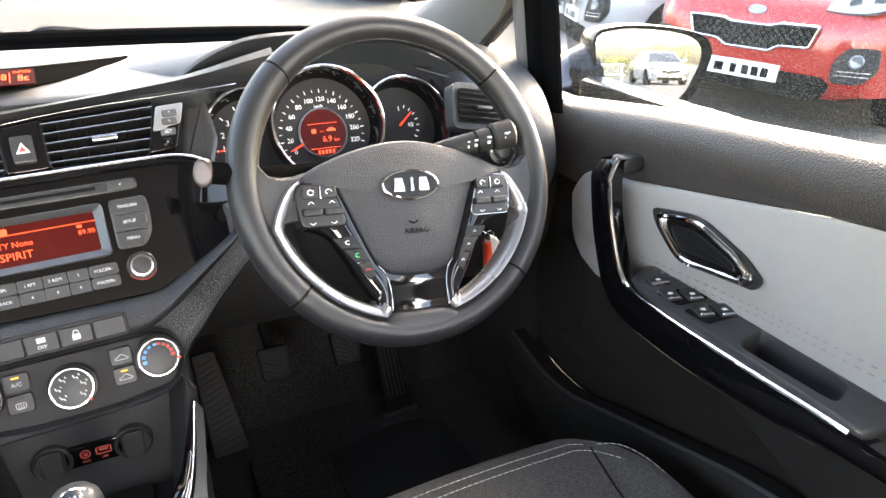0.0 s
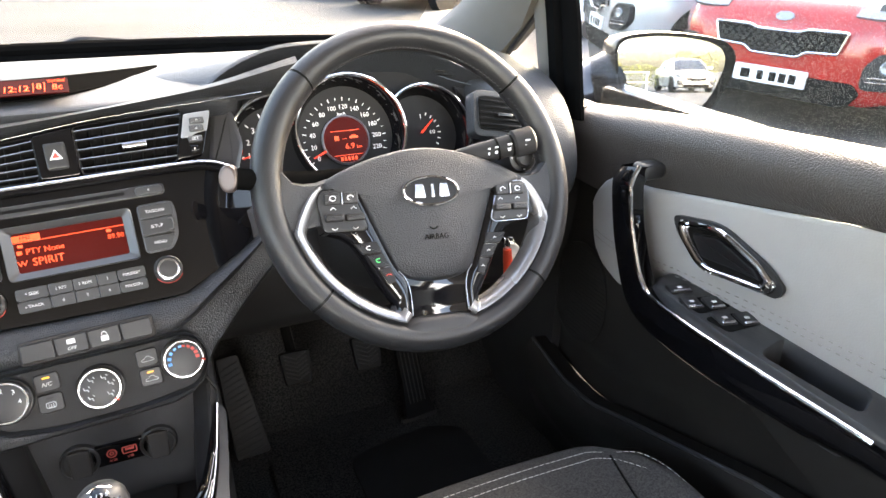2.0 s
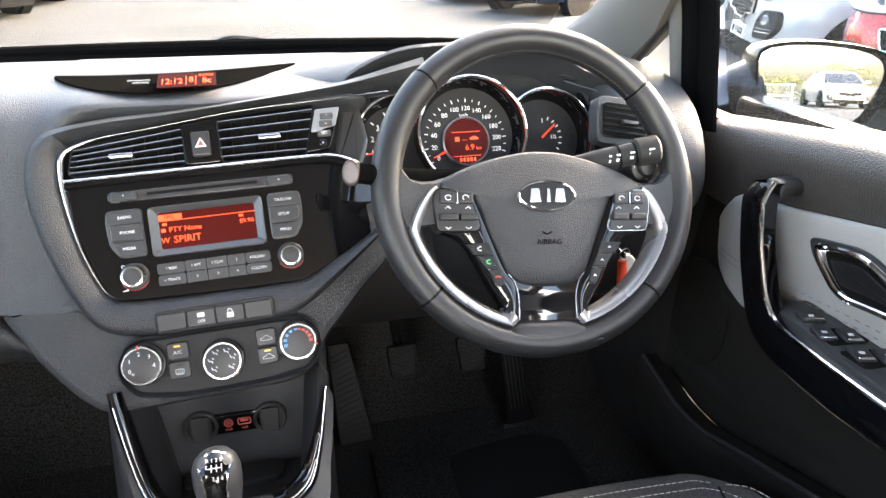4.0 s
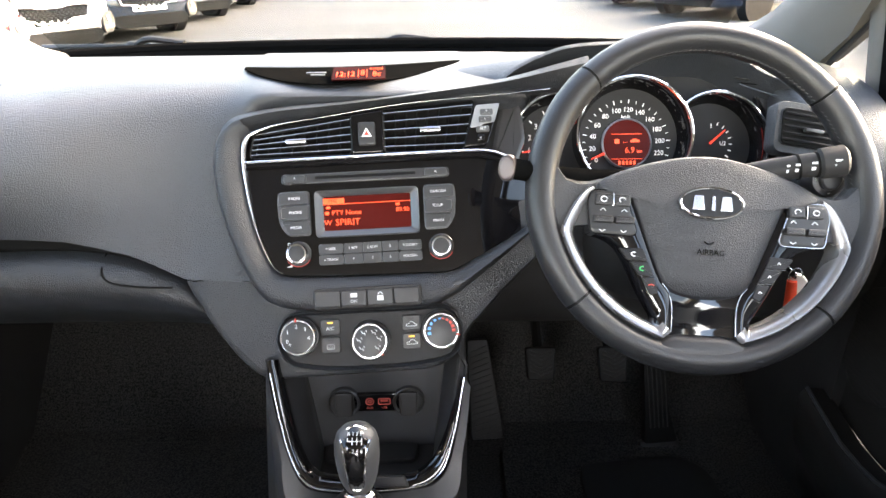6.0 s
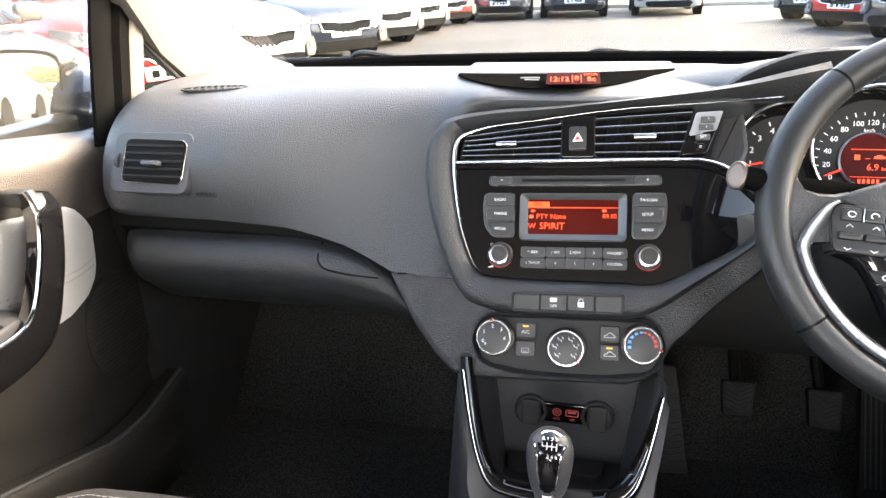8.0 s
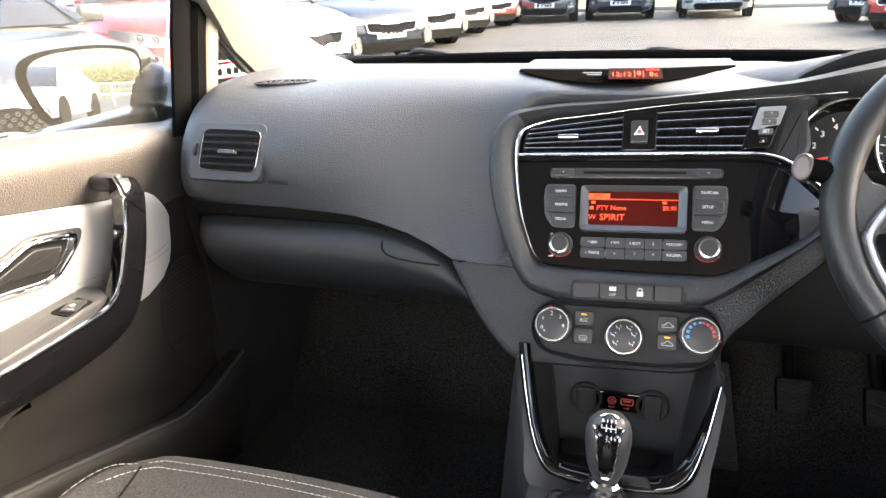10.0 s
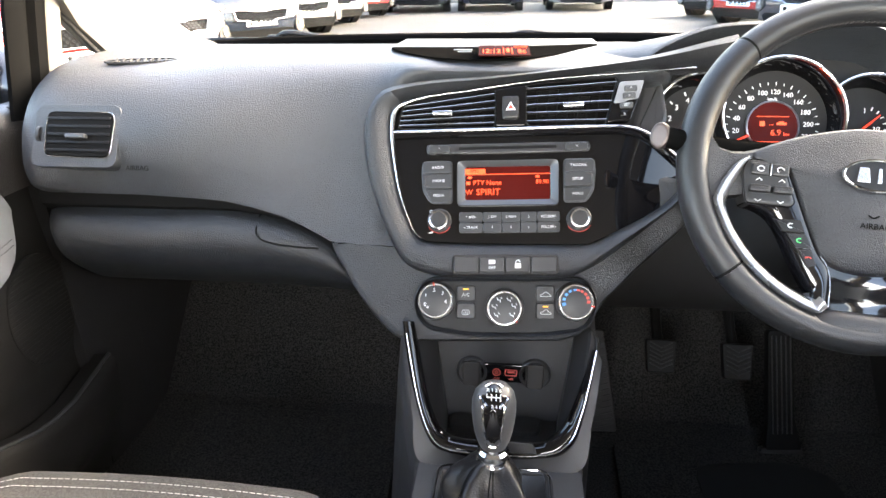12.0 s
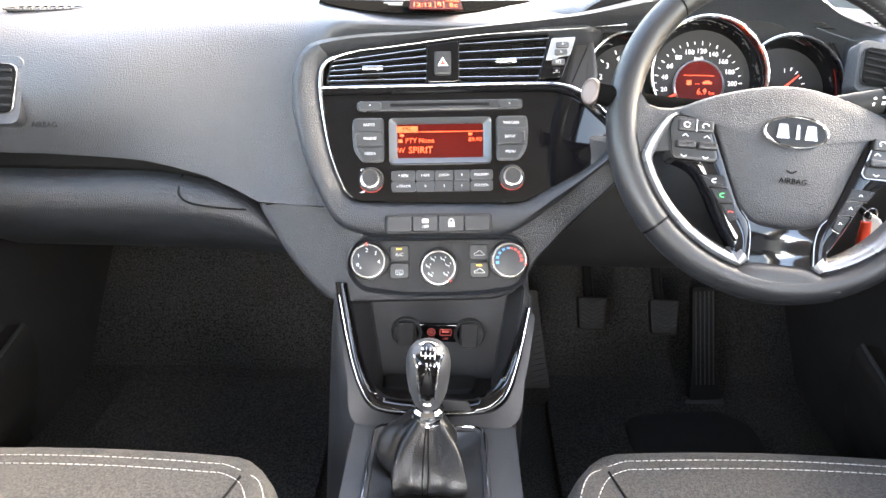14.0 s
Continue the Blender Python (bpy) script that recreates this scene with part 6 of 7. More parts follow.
def door(s):
    side = "driver's" if s > 0 else "passenger's"
    e = thing("door_1" if s > 0 else "door_2", pose(s * .72, -.3, .03), "closed car door with a pale leather pad and gloss black grip", "door", "front doors", "structure")
    O = Vector((s * .72, -.3, .03))

    def P(x, y, z):
        return Vector((s * x, y, z)) - O

    ys = [.175, .15, .12, .08, .045, .03, .019, -.04, -.12, -.2, -.3, -.4, -.55, -.75, -.98]

    def belt(y):
        return .684 - .135 * y if y > -.1 else .6975 - .09 * (y + .1)

    def low(y):
        return .598 - .196 * (y + .04) if y < -.04 else .598 - .10 * (y + .04)

    bm = B()
    rows = []
    for y in ys:
        b, l = belt(y), low(y) if y < .02 else min(low(y), .556)
        rows.append([P(*q) for q in smooth_curve([(.765, y, b - .02), (.752, y, b + .002), (.728, y, b + .006), (.704, y, b - .004), (.694, y, b - .028), (.700, y, b - .06), (.708, y, l)], 3)])
    loft(bm, rows)
    thick(bm, .012)
    part("upper_trim", bm, M_VINYL, e, "grained vinyl upper trim", 60)
    # leather pad
    bm = B()
    rows = []
    for y in [.064, .061, .058, .054, .045, .035, .020, .0, -.04, -.12, -.2, -.3, -.4, -.55, -.75, -.98]:
        top = low(y) - .001
        bot = (.47 if y > -.44 else .452) if y < -.09 else .40
        if y > -.09:
            top = min(top, float(np.interp(y, (.0, .023, .045, .055, .061, .064, .066, .0672), (.60, .595, .581, .569, .557, .548, .538, .531))))
            bot = float(np.interp(y, (-.09, -.058, -.031, .006, .035, .054, .063, .066, .0672), (.418, .422, .428, .436, .448, .466, .484, .498, .512)))
        k = .008 * min(1, max(0, (y + .12) / .08))
        rows.append([P(*q) for q in smooth_curve([(.7085, y, top), (.7045 - k, y, top - min(.006, .2 * (top - bot))), (.706 - k, y, top * .7 + bot * .3), (.709 - k, y, top * .3 + bot * .7), (.712 - k, y, bot)], 3)])
    loft(bm, rows)
    thick(bm, .008)
    pad = part("leather_pad", bm, M_PADGREY, e, "grey stitched leather pad", 60)
    for dz in (0, -.009):
        bm = B()
        pts = smooth_curve([P(.6960, .050, .500 + dz), P(.6985, .015, .494 + dz), P(.7025, -.06, .500 + dz), P(.7025, -.25, .520 + dz), P(.7025, -.42, .530 + dz), P(.7025, -.7, .542 + dz)], 30)
        for i in range(0, len(pts) - 1, 2):
            tube(bm, [pts[i], pts[i].lerp(pts[i + 1], .8)], .0006, 5)
        tagged(part("stitching", bm, M_STITCH2, pad, "pale thread"), kind="stuff")
    # lower panel with a map pocket
    bm = B()
    rows = []
    for y in [.18, .14, .09, .04, -.04, -.12, -.2, -.3, -.42, -.6, -.98]:
        pz = .232 + .30 * max(0, -.03 - y) ** .95 if y < .05 else .232 + .16 * (y - .05)
        pz = min(pz, .36)
        rows.append([P(*q) for q in smooth_curve([(.718, y, .60), (.716, y, .52), (.708, y, .45), (.700, y, .41), (.702, y, pz + .075), (.712, y, pz + .03), (.712, y, pz - .02)], 3)])
    loft(bm, rows)
    thick(bm, .01)
    part("lower_panel", bm, M_PLASTIC2, e, "dark plastic lower panel", 60)
    bm = B()
    rows = []
    for y in [.15, .10, .048, .0, -.034, -.09, -.147, -.254, -.325, -.5, -.98]:
        pz = .251 if y > .12 else (.228 + .22 * max(0, y - .048)) if y > -.034 else .233 + .32 * (-.034 - y) ** .96
        pz = min(pz, .37)
        rows.append([P(*q) for q in smooth_curve([(.700, y, pz - .004), (.672, y, pz), (.662, y, pz - .004), (.657, y, pz - .025), (.666, y, pz - .10), (.690, y, .08), (.70, y, .02)], 3)])
    loft(bm, rows)
    thick(bm, .006)
    pocket = part("map_pocket", bm, M_PLASTIC2, e, "dark plastic map pocket", 60)
    # paler bead added along the pocket's edge to draw its highlight line
    bm = B()
    tube(bm, [row[4] + Vector((0, 0, .001)) for row in rows], .0032, 8)
    part("lip_highlight", bm, M_ARM, pocket, "paler satin bead for the lip's highlight")
    # loudspeaker grille with fine ribs
    bm = B()
    slab(bm, oval(0, 0, .070, .088, 40), -.004, .0008, .0004, m=Matrix.Translation(-O) @ basis((s * .699, .075, .375), (0, -s, 0), (0, 0, 1)))
    sg = part("speaker_grille", bm, M_PLASTIC2, e)
    for i in range(22):
        z = -.075 + i * .0072
        w = .068 * math.sqrt(max(0, 1 - (z / .086) ** 2))
        bm = B()
        tube(bm, [Vector((s * .6985, .075 - w, .375 + z)) - O, Vector((s * .6985, .075 + w, .375 + z)) - O], .0013, 5)
        part("rib", bm, M_PLASTIC2, sg)
    # armrest: a top plate with a sunk pull pocket, and its inner side
    def ringed(loop, c, n=56):
        """The loop's points along n rays from c."""
        out = []
        for i in range(n):
            a = i * math.tau / n
            d = Vector((math.cos(a), math.sin(a)))
            best = None
            for p0, p1 in zip(loop, loop[1:] + loop[:1]):
                e1 = Vector(p1) - Vector(p0)
                den = d.x * e1.y - d.y * e1.x
                if abs(den) < 1e-12:
                    continue
                w = Vector(p0) - c
                t, u = (w.x * e1.y - w.y * e1.x) / den, (w.x * d.y - w.y * d.x) / den
                if t > 0 and -1e-6 <= u <= 1 + 1e-6 and (best is None or t > best):
                    best = t
            out.append(c + d * (best or .01))
        return out

    top_o = rounded([(.724, -.098), (.724, -.447), (.648, -.447), (.648, -.30), (.651, -.16), (.657, -.118), (.676, -.100)], .012)
    pock = rounded([(.657, -.292), (.710, -.280), (.710, -.376), (.702, -.394), (.664, -.408)], .012)
    c0 = Vector((.685, -.345))
    lo_, li_ = ringed([tuple(p) for p in top_o], c0), ringed([tuple(p) for p in pock], c0)
    levels = [(lo_, .470), (lo_, .490), ([p.lerp(c0, .02) for p in lo_], .4945), ([p.lerp(c0, .05) for p in lo_], .4965)]
    levels += [(li_, .4965), ([p.lerp(c0, .04) for p in li_], .493), ([p.lerp(c0, .08) for p in li_], .435), ([p.lerp(c0, .6) for p in li_], .430), ([p.lerp(c0, .95) for p in li_], .430)] if s > 0 else [([p.lerp(c0, .5) for p in lo_], .4965), ([p.lerp(c0, .95) for p in lo_], .4965)]
    bm = B()
    loft(bm, [[P(p.x, p.y, z) for p in ring_] for ring_, z in levels], True)
    arm = part("armrest", bm, M_ARM, e, "dark grey moulded armrest", 50)
    # gloss grip: band from the top of the grip to the back of the armrest
    fa = smooth_curve([(-.020, .628, 0), (-.022, .591, 0), (-.046, .512, 0), (-.094, .440, 0), (-.20, .425, 0), (-.346, .437, 0), (-.469, .455, 0), (-.70, .462, 0)], 6)
    ch = smooth_curve([(-.066, .640, 0), (-.070, .600, 0), (-.086, .550, 0), (-.122, .492, 0), (-.190, .482, 0), (-.31, .483, 0), (-.433, .487, 0), (-.70, .490, 0)], 6)
    bm = B()
    rows = []
    for i, (a, b) in enumerate(zip(fa, ch)):
        xx = .650 if i > 3 else .662 - .003 * i
        rows.append([P(.690 if a.x > -.12 else .675, a.x, a.y), P(xx + .006, a.x, a.y), P(xx - .004, a.x * .75 + b.x * .25, a.y * .75 + b.y * .25), P(xx - .006, a.x * .4 + b.x * .6, a.y * .4 + b.y * .6), P(xx - .002, b.x, b.y), P(xx + .018, b.x, b.y - .002)])
    loft(bm, rows)
    bmesh.ops.holes_fill(bm, edges=bm.edges, sides=12)
    part("grip", bm, M_PIANO, e, "gloss black pull grip", 50)
    bm = B()
    tube(bm, [P((.650 if i > 3 else .662 - .003 * i) - .004, p.x, p.y + .001) for i, p in enumerate(ch) if p.x > -.45], .0031, 8, flat=1.0)
    part("chrome_strip", bm, M_CHROME, e, "chrome strip along the grip")
    bm = B()
    box(bm, (0, 0, 0), (.040, .030, .022), .008, 3, m=Matrix.Translation(P(.685, -.054, .629)))
    part("grip_mount", bm, M_BTN, e)
    # inner release
    MH = Matrix.Translation(-O) @ basis((s * .7035, -.185, .560), (0, -1, 0), (0, 0, 1))
    zz = 1 if s > 0 else -1
    shape = [(-.085, .018), (-.012, .034), (.060, .012), (.084, -.004), (.078, -.018), (.030, -.024), (-.030, -.034), (-.075, .0)]
    so1 = rounded(shape, .022, 6)
    for o_, i_, h, r_, mm, nm, lb in ((1.06, .94, .004, .001, M_BTN, "release_surround", "black surround"), (.95, .74, .004, .002, M_SATIN, "release_ring", "satin chrome ring")):
        bm = B()
        hoop(bm, [p * o_ for p in so1], [p * i_ for p in so1], -.001, h, h)
        for v in bm.verts:
            v.co = MH @ Vector((v.co.x, v.co.y, v.co.z * zz))
        part(nm, bm, mm, e, lb)
    bm = B()
    tube(bm, [MH @ Vector((p.x * .86, p.y * .86, .0065 * zz)) for p in so1], .0042, 10, True)
    part("release_loop", bm, M_CHROME, e, "chrome loop")
    bm = B()
    slab(bm, [p * .93 for p in so1], .0005, .002)
    for v in bm.verts:
        v.co = MH @ Vector((v.co.x, v.co.y, v.co.z * zz))
    part("release_bowl", bm, M_DARK, e)
    bm = B()
    slab(bm, rounded([(-.052, .008), (-.01, .018), (.05, .002), (.058, -.008), (.02, -.010), (-.03, -.016)], .006), .002, .007, .002)
    for v in bm.verts:
        v.co = MH @ Vector((v.co.x, v.co.y, v.co.z * zz))
    part("release_lever", bm, M_SWBTN, e, "dark release lever")
    # switches
    if s > 0:
        sets = [(.680, -.146, .030, .020), (.668, -.180, .022, .026), (.693, -.192, .022, .026), (.676, -.225, .022, .026), (.700, -.236, .022, .026)]
        for y0, y1 in ((-.163, -.205), (-.208, -.250)):
            bm = B()
            slab(bm, rounded([(.657, y0 - .005), (.705, y0 - .012), (.710, y1), (.660, y1 + .002)], .006), .493, .4975, m=Matrix.Translation(-O))
            part("switch_well", bm, M_DARK, arm)
    else:
        sets = [(.672, -.165, .022, .030)]
        bm = B()
        slab(bm, rounded([(-.658, -.145), (-.690, -.140), (-.690, -.185), (-.658, -.188)], .005), .493, .4975, m=Matrix.Translation(-O))
        part("switch_well", bm, M_DARK, arm)
    for x, y, w, h in sets:
        bm = B()
        box(bm, (0, 0, -.002), (w, h, .008), .0022, 2, m=Matrix.Translation(-O) @ pose(s * x, y, .4985, 5, 0, -14 * s))
        b = part("window_switch", bm, M_BTN, arm)
        bm = B()
        box(bm, (0, -h * .38, .0035), (w * .8, .004, .003), .001, 1, m=Matrix.Translation(-O) @ pose(s * x, y, .4970, 5, 0, -14 * s))
        part("switch_lip", bm, M_SATIN, b, "chrome switch lip")
        bm = B()
        box(bm, (0, 0, .0042), (.006, .004, .0004), m=Matrix.Translation(-O) @ pose(s * x, y, .4966, 5, 0, -14 * s))
        part("print_mark", bm, M_MARK, b)
    # outer skin, glass and frame
    bm = B()
    box(bm, P(.80, -.40, .36), (.05, 1.16, .66), .01)
    part("door_shell", bm, M_BLACKPAINT, e)
    bm = B()
    fr_pts = smooth_curve([P(.690, .175, .885), P(.682, .13, .925), P(.672, .085, .957), P(.665, -.06, 1.02), P(.645, -.35, 1.08), P(.640, -.70, 1.085)], 5)
    tube(bm, fr_pts, .0185, 10)
    rows = []
    for z, k in ((.655, 0), (.70, 0), (.75, 0), (.80, 0), (.85, 0), (.88, .004), (.905, .012), (.925, .025)):
        yf, yr, x = .210 + .26 * (z - .75) - k * 2, .131 + .24 * (z - .755) - k, .686 - .06 * max(0, z - .80)
        ym = (yf + yr) / 2
        rows.append([P(*q2) for q2 in ((x + .04, yf, z), (x + .004, yf, z), (x - .003, yf - .008, z), (x - .004, ym + .010, z), (x + .006, ym + .004, z), (x + .002, ym - .002, z), (x - .002, ym - .012, z), (x - .001, yr + .008, z), (x + .004, yr, z), (x + .010, yr, z))])
    loft(bm, rows)
    part("window_frame", bm, M_SEAL, e, "black rubber-lined window frame")
    bm = B()
    tube(bm, [p + Vector((s * .022, -.014, -.004)) for p in fr_pts], .006, 8)
    part("window_seal", bm, M_PLASTIC, e)
    bm = B()
    rows = []
    for t in (0, .5, 1):
        rows.append([P(.748 - .075 * t, y, (belt(y) - .03) * (1 - t) + zt * t) for y, zt in ((.135, .90), (.0, 1.0), (-.15, 1.05), (-.35, 1.08), (-.68, 1.085))])
    loft(bm, rows)
    thick(bm, .004)
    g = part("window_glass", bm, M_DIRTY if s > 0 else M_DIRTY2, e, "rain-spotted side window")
    g.visible_shadow = False
    return e


M_VINYL = mat("door_vinyl", (0.051, 0.045, 0.042), 0.38, var=0.08, bump=1.0, bscale=600, kind="leather", bdist=0.0010)
M_PLASTIC2 = mat("brown_black_plastic", (0.015, 0.014, 0.013), 0.55, var=0.12, bump=0.3, bscale=800, spec=0.2)
M_STITCH2 = mat("pale_thread", (0.25, 0.24, 0.23), 0.7)
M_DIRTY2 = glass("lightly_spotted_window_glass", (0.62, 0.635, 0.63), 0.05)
for s in (1, -1):
    door(s)

# windscreen pillars with their small fixed windows
for s in (1, -1):
    m = Matrix(((0, 0, s, 0), (1, 0, 0, 0), (0, 1, 0, 0), (0, 0, 0, 1)))
    bm = B()
    prof = [((.665, .700), (.46, .692)), ((.60, .724), (.405, .700)), ((.484, .786), (.345, .722)), ((.363, .860), (.285, .768)), ((.24, .952), (.232, .815)), ((.10, 1.045), (.13, .925)), ((-.03, 1.115), (-.0, 1.02)), ((-.10, 1.14), (-.12, 1.06))]
    rows = []
    for i, (a, b) in enumerate(prof):
        lean = .665 - .05 * max(0, (a[1] - .86)) / .28
        if i < 2:
            lean -= .02 * (2 - i)
        A, Bq = Vector((s * lean, *a)), Vector((s * (lean + .018), *b))
        inn = Vector((-s, 0, 0))
        rows.append([A + Vector((s * .03, 0, 0)), A, A.lerp(Bq, .15) + inn * .008, A.lerp(Bq, .5) + inn * .014, A.lerp(Bq, .85) + inn * .006, Bq, Bq + Vector((s * .03, 0, 0))])
    loft(bm, rows)
    thick(bm, .006)
    whole("pillar_trim", bm, M_BEIGE, "light beige woven windscreen pillar trim", "pillar", kind="structure", sharp=60)
    bm = B()
    rows = []
    for y0, y1, z, x in ((.236, .180, .67, .700), (.238, .192, .72, .693), (.243, .205, .76, .690), (.252, .215, .80, .688), (.255, .222, .83, .685), (.24, .205, .88, .678), (.16, .12, .96, .662)):
        a, b = Vector((s * x, y0, z)), Vector((s * x, y1, z))
        rows.append([a + Vector((s * .03, 0, 0)), a, a.lerp(b, .2) + Vector((-s * .008, 0, 0)), a.lerp(b, .8) + Vector((-s * .008, 0, 0)), b, b + Vector((s * .03, 0, 0))])
    loft(bm, rows)
    thick(bm, .005)
    whole("quarter_bar", bm, M_BEIGE, "beige bar behind the small fixed window", "pillar", kind="structure", sharp=60)
    bm = B()
    tube(bm, [(s * .693, .352, .706), (s * .693, .236, .808)], .0045, 8)
    whole("quarter_seal", bm, M_RUBBER, "black seal of the small window", "trim", kind="structure")
    bm = B()
    slab(bm, [(.22, .66), (.42, .66), (.36, .71), (.23, .83)], .715, .719, m=m)
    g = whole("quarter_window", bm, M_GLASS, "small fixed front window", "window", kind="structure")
    g.visible_shadow = False

# ---- wing mirrors ----


def wing_mirror(s):
    e = thing("wing_mirror", basis((s * .935, .187, .690), (s * 1, -.35, 0), (0, .093, 1)) if s > 0 else basis((s * .930, .190, .712), (1, .35, 0), (0, .06, 1)), "gloss black wing mirror with clear glass", "mirror", "wing mirrors")
    pts = [(-.103, .058), (-.05, .072), (.03, .068), (.085, .055), (.106, .030), (.098, -.010), (.072, -.054), (.02, -.066), (-.062, -.070), (-.085, -.05), (-.098, .0)]
    if s < 0:
        pts = [(-a, b) for a, b in pts][::-1]
    o = smooth_curve([Vector((*p, 0)) for p in pts], 4, True)
    o2 = [Vector((p.x, p.y)) for p in o]
    if sum(o2[i - 1].x * o2[i].y - o2[i].x * o2[i - 1].y for i in range(len(o2))) < 0:
        o2.reverse()
    bm = B()
    rows = []
    for t, z in ((1.02, .004), (1.035, -.004), (1.045, -.03), (1.0, -.065), (.8, -.095), (.4, -.112), (.05, -.116)):
        rows.append([(p.x * t, p.y * t, z) for p in o2])
    loft(bm, rows, True)
    part("housing", bm, M_BLACKPAINT, e, "gloss black housing", 50)
    bm = B()
    hoop(bm, [p * 1.021 for p in o2], [Vector((p.x * .915 - s * .004, p.y * .93)) for p in o2], -.004, .0045, -.002)
    part("bezel", bm, M_SEAL, e, "matt black bezel round the glass")
    bm = B()
    slab(bm, [Vector((p.x * .92 - s * .004, p.y * .935)) for p in o2], -.012, -.0025)
    part("mirror_pane", bm, M_MIRROR, e, "clean mirror glass")
    bm = B()
    x = -s
    tube(bm, smooth_curve([(x * .085, -.02, -.05), (x * .14, -.035, -.045), (x * .175, -.04, -.03)], 4), [.066, .064, .062, .059, .056, .053, .05, .048, .046], 16, flat=.95)
    part("arm", bm, M_BLACKPAINT, e)


wing_mirror(1)
wing_mirror(-1)

# ---- car park ----


def parked_car(m, paint, label, grille=None, tall=0.0, lamp_up=0.0, plate_down=0.0):
    """A car whose nose is at the origin and faces -y."""
    e = thing("parked_car", m, label, "car", "parked cars")
    W = .90
    H = tall

    def sec(y, hw, zb, zs, zt, tw):
        """One cross-section: half width, sill, shoulder, top, top half width."""
        half = [(hw * .80, zb), (hw * .97, zb + .05), (hw, (zb + zs) / 2), (hw * .985, zs - .05), (hw * .94, zs), (tw, (zs + zt) / 2 + .01), (tw * .82, zt - .01), (tw * .4, zt)]
        pts = [(x, y, z) for x, z in half] + [(-x, y, z) for x, z in half[::-1]]
        return pts
    def nose(x, z):
        """How far back the front of the body lies."""
        return max(float(np.interp(x, [.55, .62, .72, .82, .885], [0, 0, .05, .16, .40])), float(np.interp(z, [.55, .60, .70, .78, .86], [0, 0, .05, .16, .40])))

    bm = B()
    st = [(.0, .62, .30, .55 + H, .60 + H, .55), (.05, .72, .22, .64 + H, .70 + H, .64), (.16, .82, .20, .70 + H, .78 + H, .72), (.40, .885, .19, .76 + H, .86 + H, .76), (.80, W, .19, .82 + H, .92 + H, .78), (1.15, W, .19, .86 + H, .97 + H, .80), (1.9, W, .19, .90 + H, .98 + H, .80), (3.2, W, .19, .93 + H, 1.0 + H, .80), (4.0, .88, .22, .95 + H, 1.0 + H, .78), (4.35, .78, .32, .9 + H, .95 + H, .7)]
    ys = [a[0] for a in st]
    loft(bm, [sec(*a) for a in st], True, True)
    body = part("body", bm, paint, e, "", 50)
    bm = B()
    gh = [(1.05, .95 + H, .97 + H, .74), (1.45, .95 + H, 1.22 + H, .66), (1.85, .95 + H, 1.43 + H, .58), (2.5, .95 + H, 1.48 + H, .56), (3.4, .95 + H, 1.42 + H, .55), (4.15, .95 + H, 1.05 + H, .62)]
    rows = []
    for y, z0, z1, tw in gh:
        half = [(.79, z0), (.77 - .04, z0 + (z1 - z0) * .3), ((.76 + tw) / 2 - .02, z0 + (z1 - z0) * .7), (tw, z1 - .012), (tw * .6, z1)]
        rows.append([(x, y, z) for x, z in half] + [(-x, y, z) for x, z in half[::-1]])
    loft(bm, rows, True, True)
    part("cabin_glass", bm, M_CARGLASS, e, "dark tinted windows", 40)
    bm = B()
    loft(bm, [[(x, y, z) for x, z in ((-.60, z1 - .02), (-.40, z1 + .012), (0, z1 + .02), (.40, z1 + .012), (.60, z1 - .02))] for y, z1 in ((1.82, 1.42 + H), (2.5, 1.475 + H), (3.4, 1.42 + H))])
    thick(bm, .02)
    part("roof", bm, paint, e)
    for sg in (-1, 1):
        bm = B()
        tube(bm, [(sg * .78, 1.05, .97 + H), (sg * .68, 1.45, 1.21 + H), (sg * .60, 1.85, 1.42 + H)], .03, 8)
        part("pillar", bm, paint, e)
        # lamps
        bm = B()
        rows = []
        for t, z0, z1 in ((0, .600, .640), (.15, .597, .665), (.3, .595, .685), (.45, .597, .702), (.6, .603, .717), (.75, .618, .730), (.88, .645, .742), (1, .685, .748)):
            x = .44 + .41 * t
            rows.append([(sg * x, nose(x, z + lamp_up) - .014, z + lamp_up + H) for z in (z0, z0 * .67 + z1 * .33, z0 * .33 + z1 * .67, z1)])
        loft(bm, rows)
        thick(bm, .02)
        hl = part("headlight", bm, M_LAMP, e, "clear headlight")
        for lx, lz in ((.58, .650), (.70, .675)):
            bm = B()
            lathe(bm, [(.034, 0), (.036, .010), (.026, .004), (.001, .012)], 16, basis((sg * lx, nose(lx, lz + lamp_up) - .012, lz + lamp_up + H), (1, sg * .3, 0), (0, .3, 1)))
            part("lamp_bowl", bm, M_GREYBTN, hl)
        bm = B()
        fg = rounded([(-.12, -.115), (.06, -.115), (.14, -.02), (.12, .115), (-.07, .115), (-.13, .02)], .04)
        mf = basis((sg * .70, .045, .38 + H * 1.2), (1, sg * .45, 0), (0, .12, 1))
        slab(bm, fg, -.06, .02, .01, m=mf)
        fo_ = part("fog_bezel", bm, M_PLASTIC, e, "black fog lamp surround")
        bm = B()
        lathe(bm, [(.042, .018), (.045, .028), (.035, .034), (.001, .03)], 18, mf @ Matrix.Translation((0, .03, 0)))
        part("fog_lamp", bm, M_LAMP, fo_)
        for zz in (-.035, -.062):
            bm = B()
            box(bm, (0, zz, .022), (.19, .008, .008), .002, 1, m=mf)
            part("fog_strip", bm, M_CHROME, fo_)
        bm = B()
        box(bm, (sg * .98, 1.30, 1.02 + H), (.20, .10, .13), .035, 3)
        part("wing_mirror", bm, M_BLACKPAINT if grille == "sporty" else paint, e)
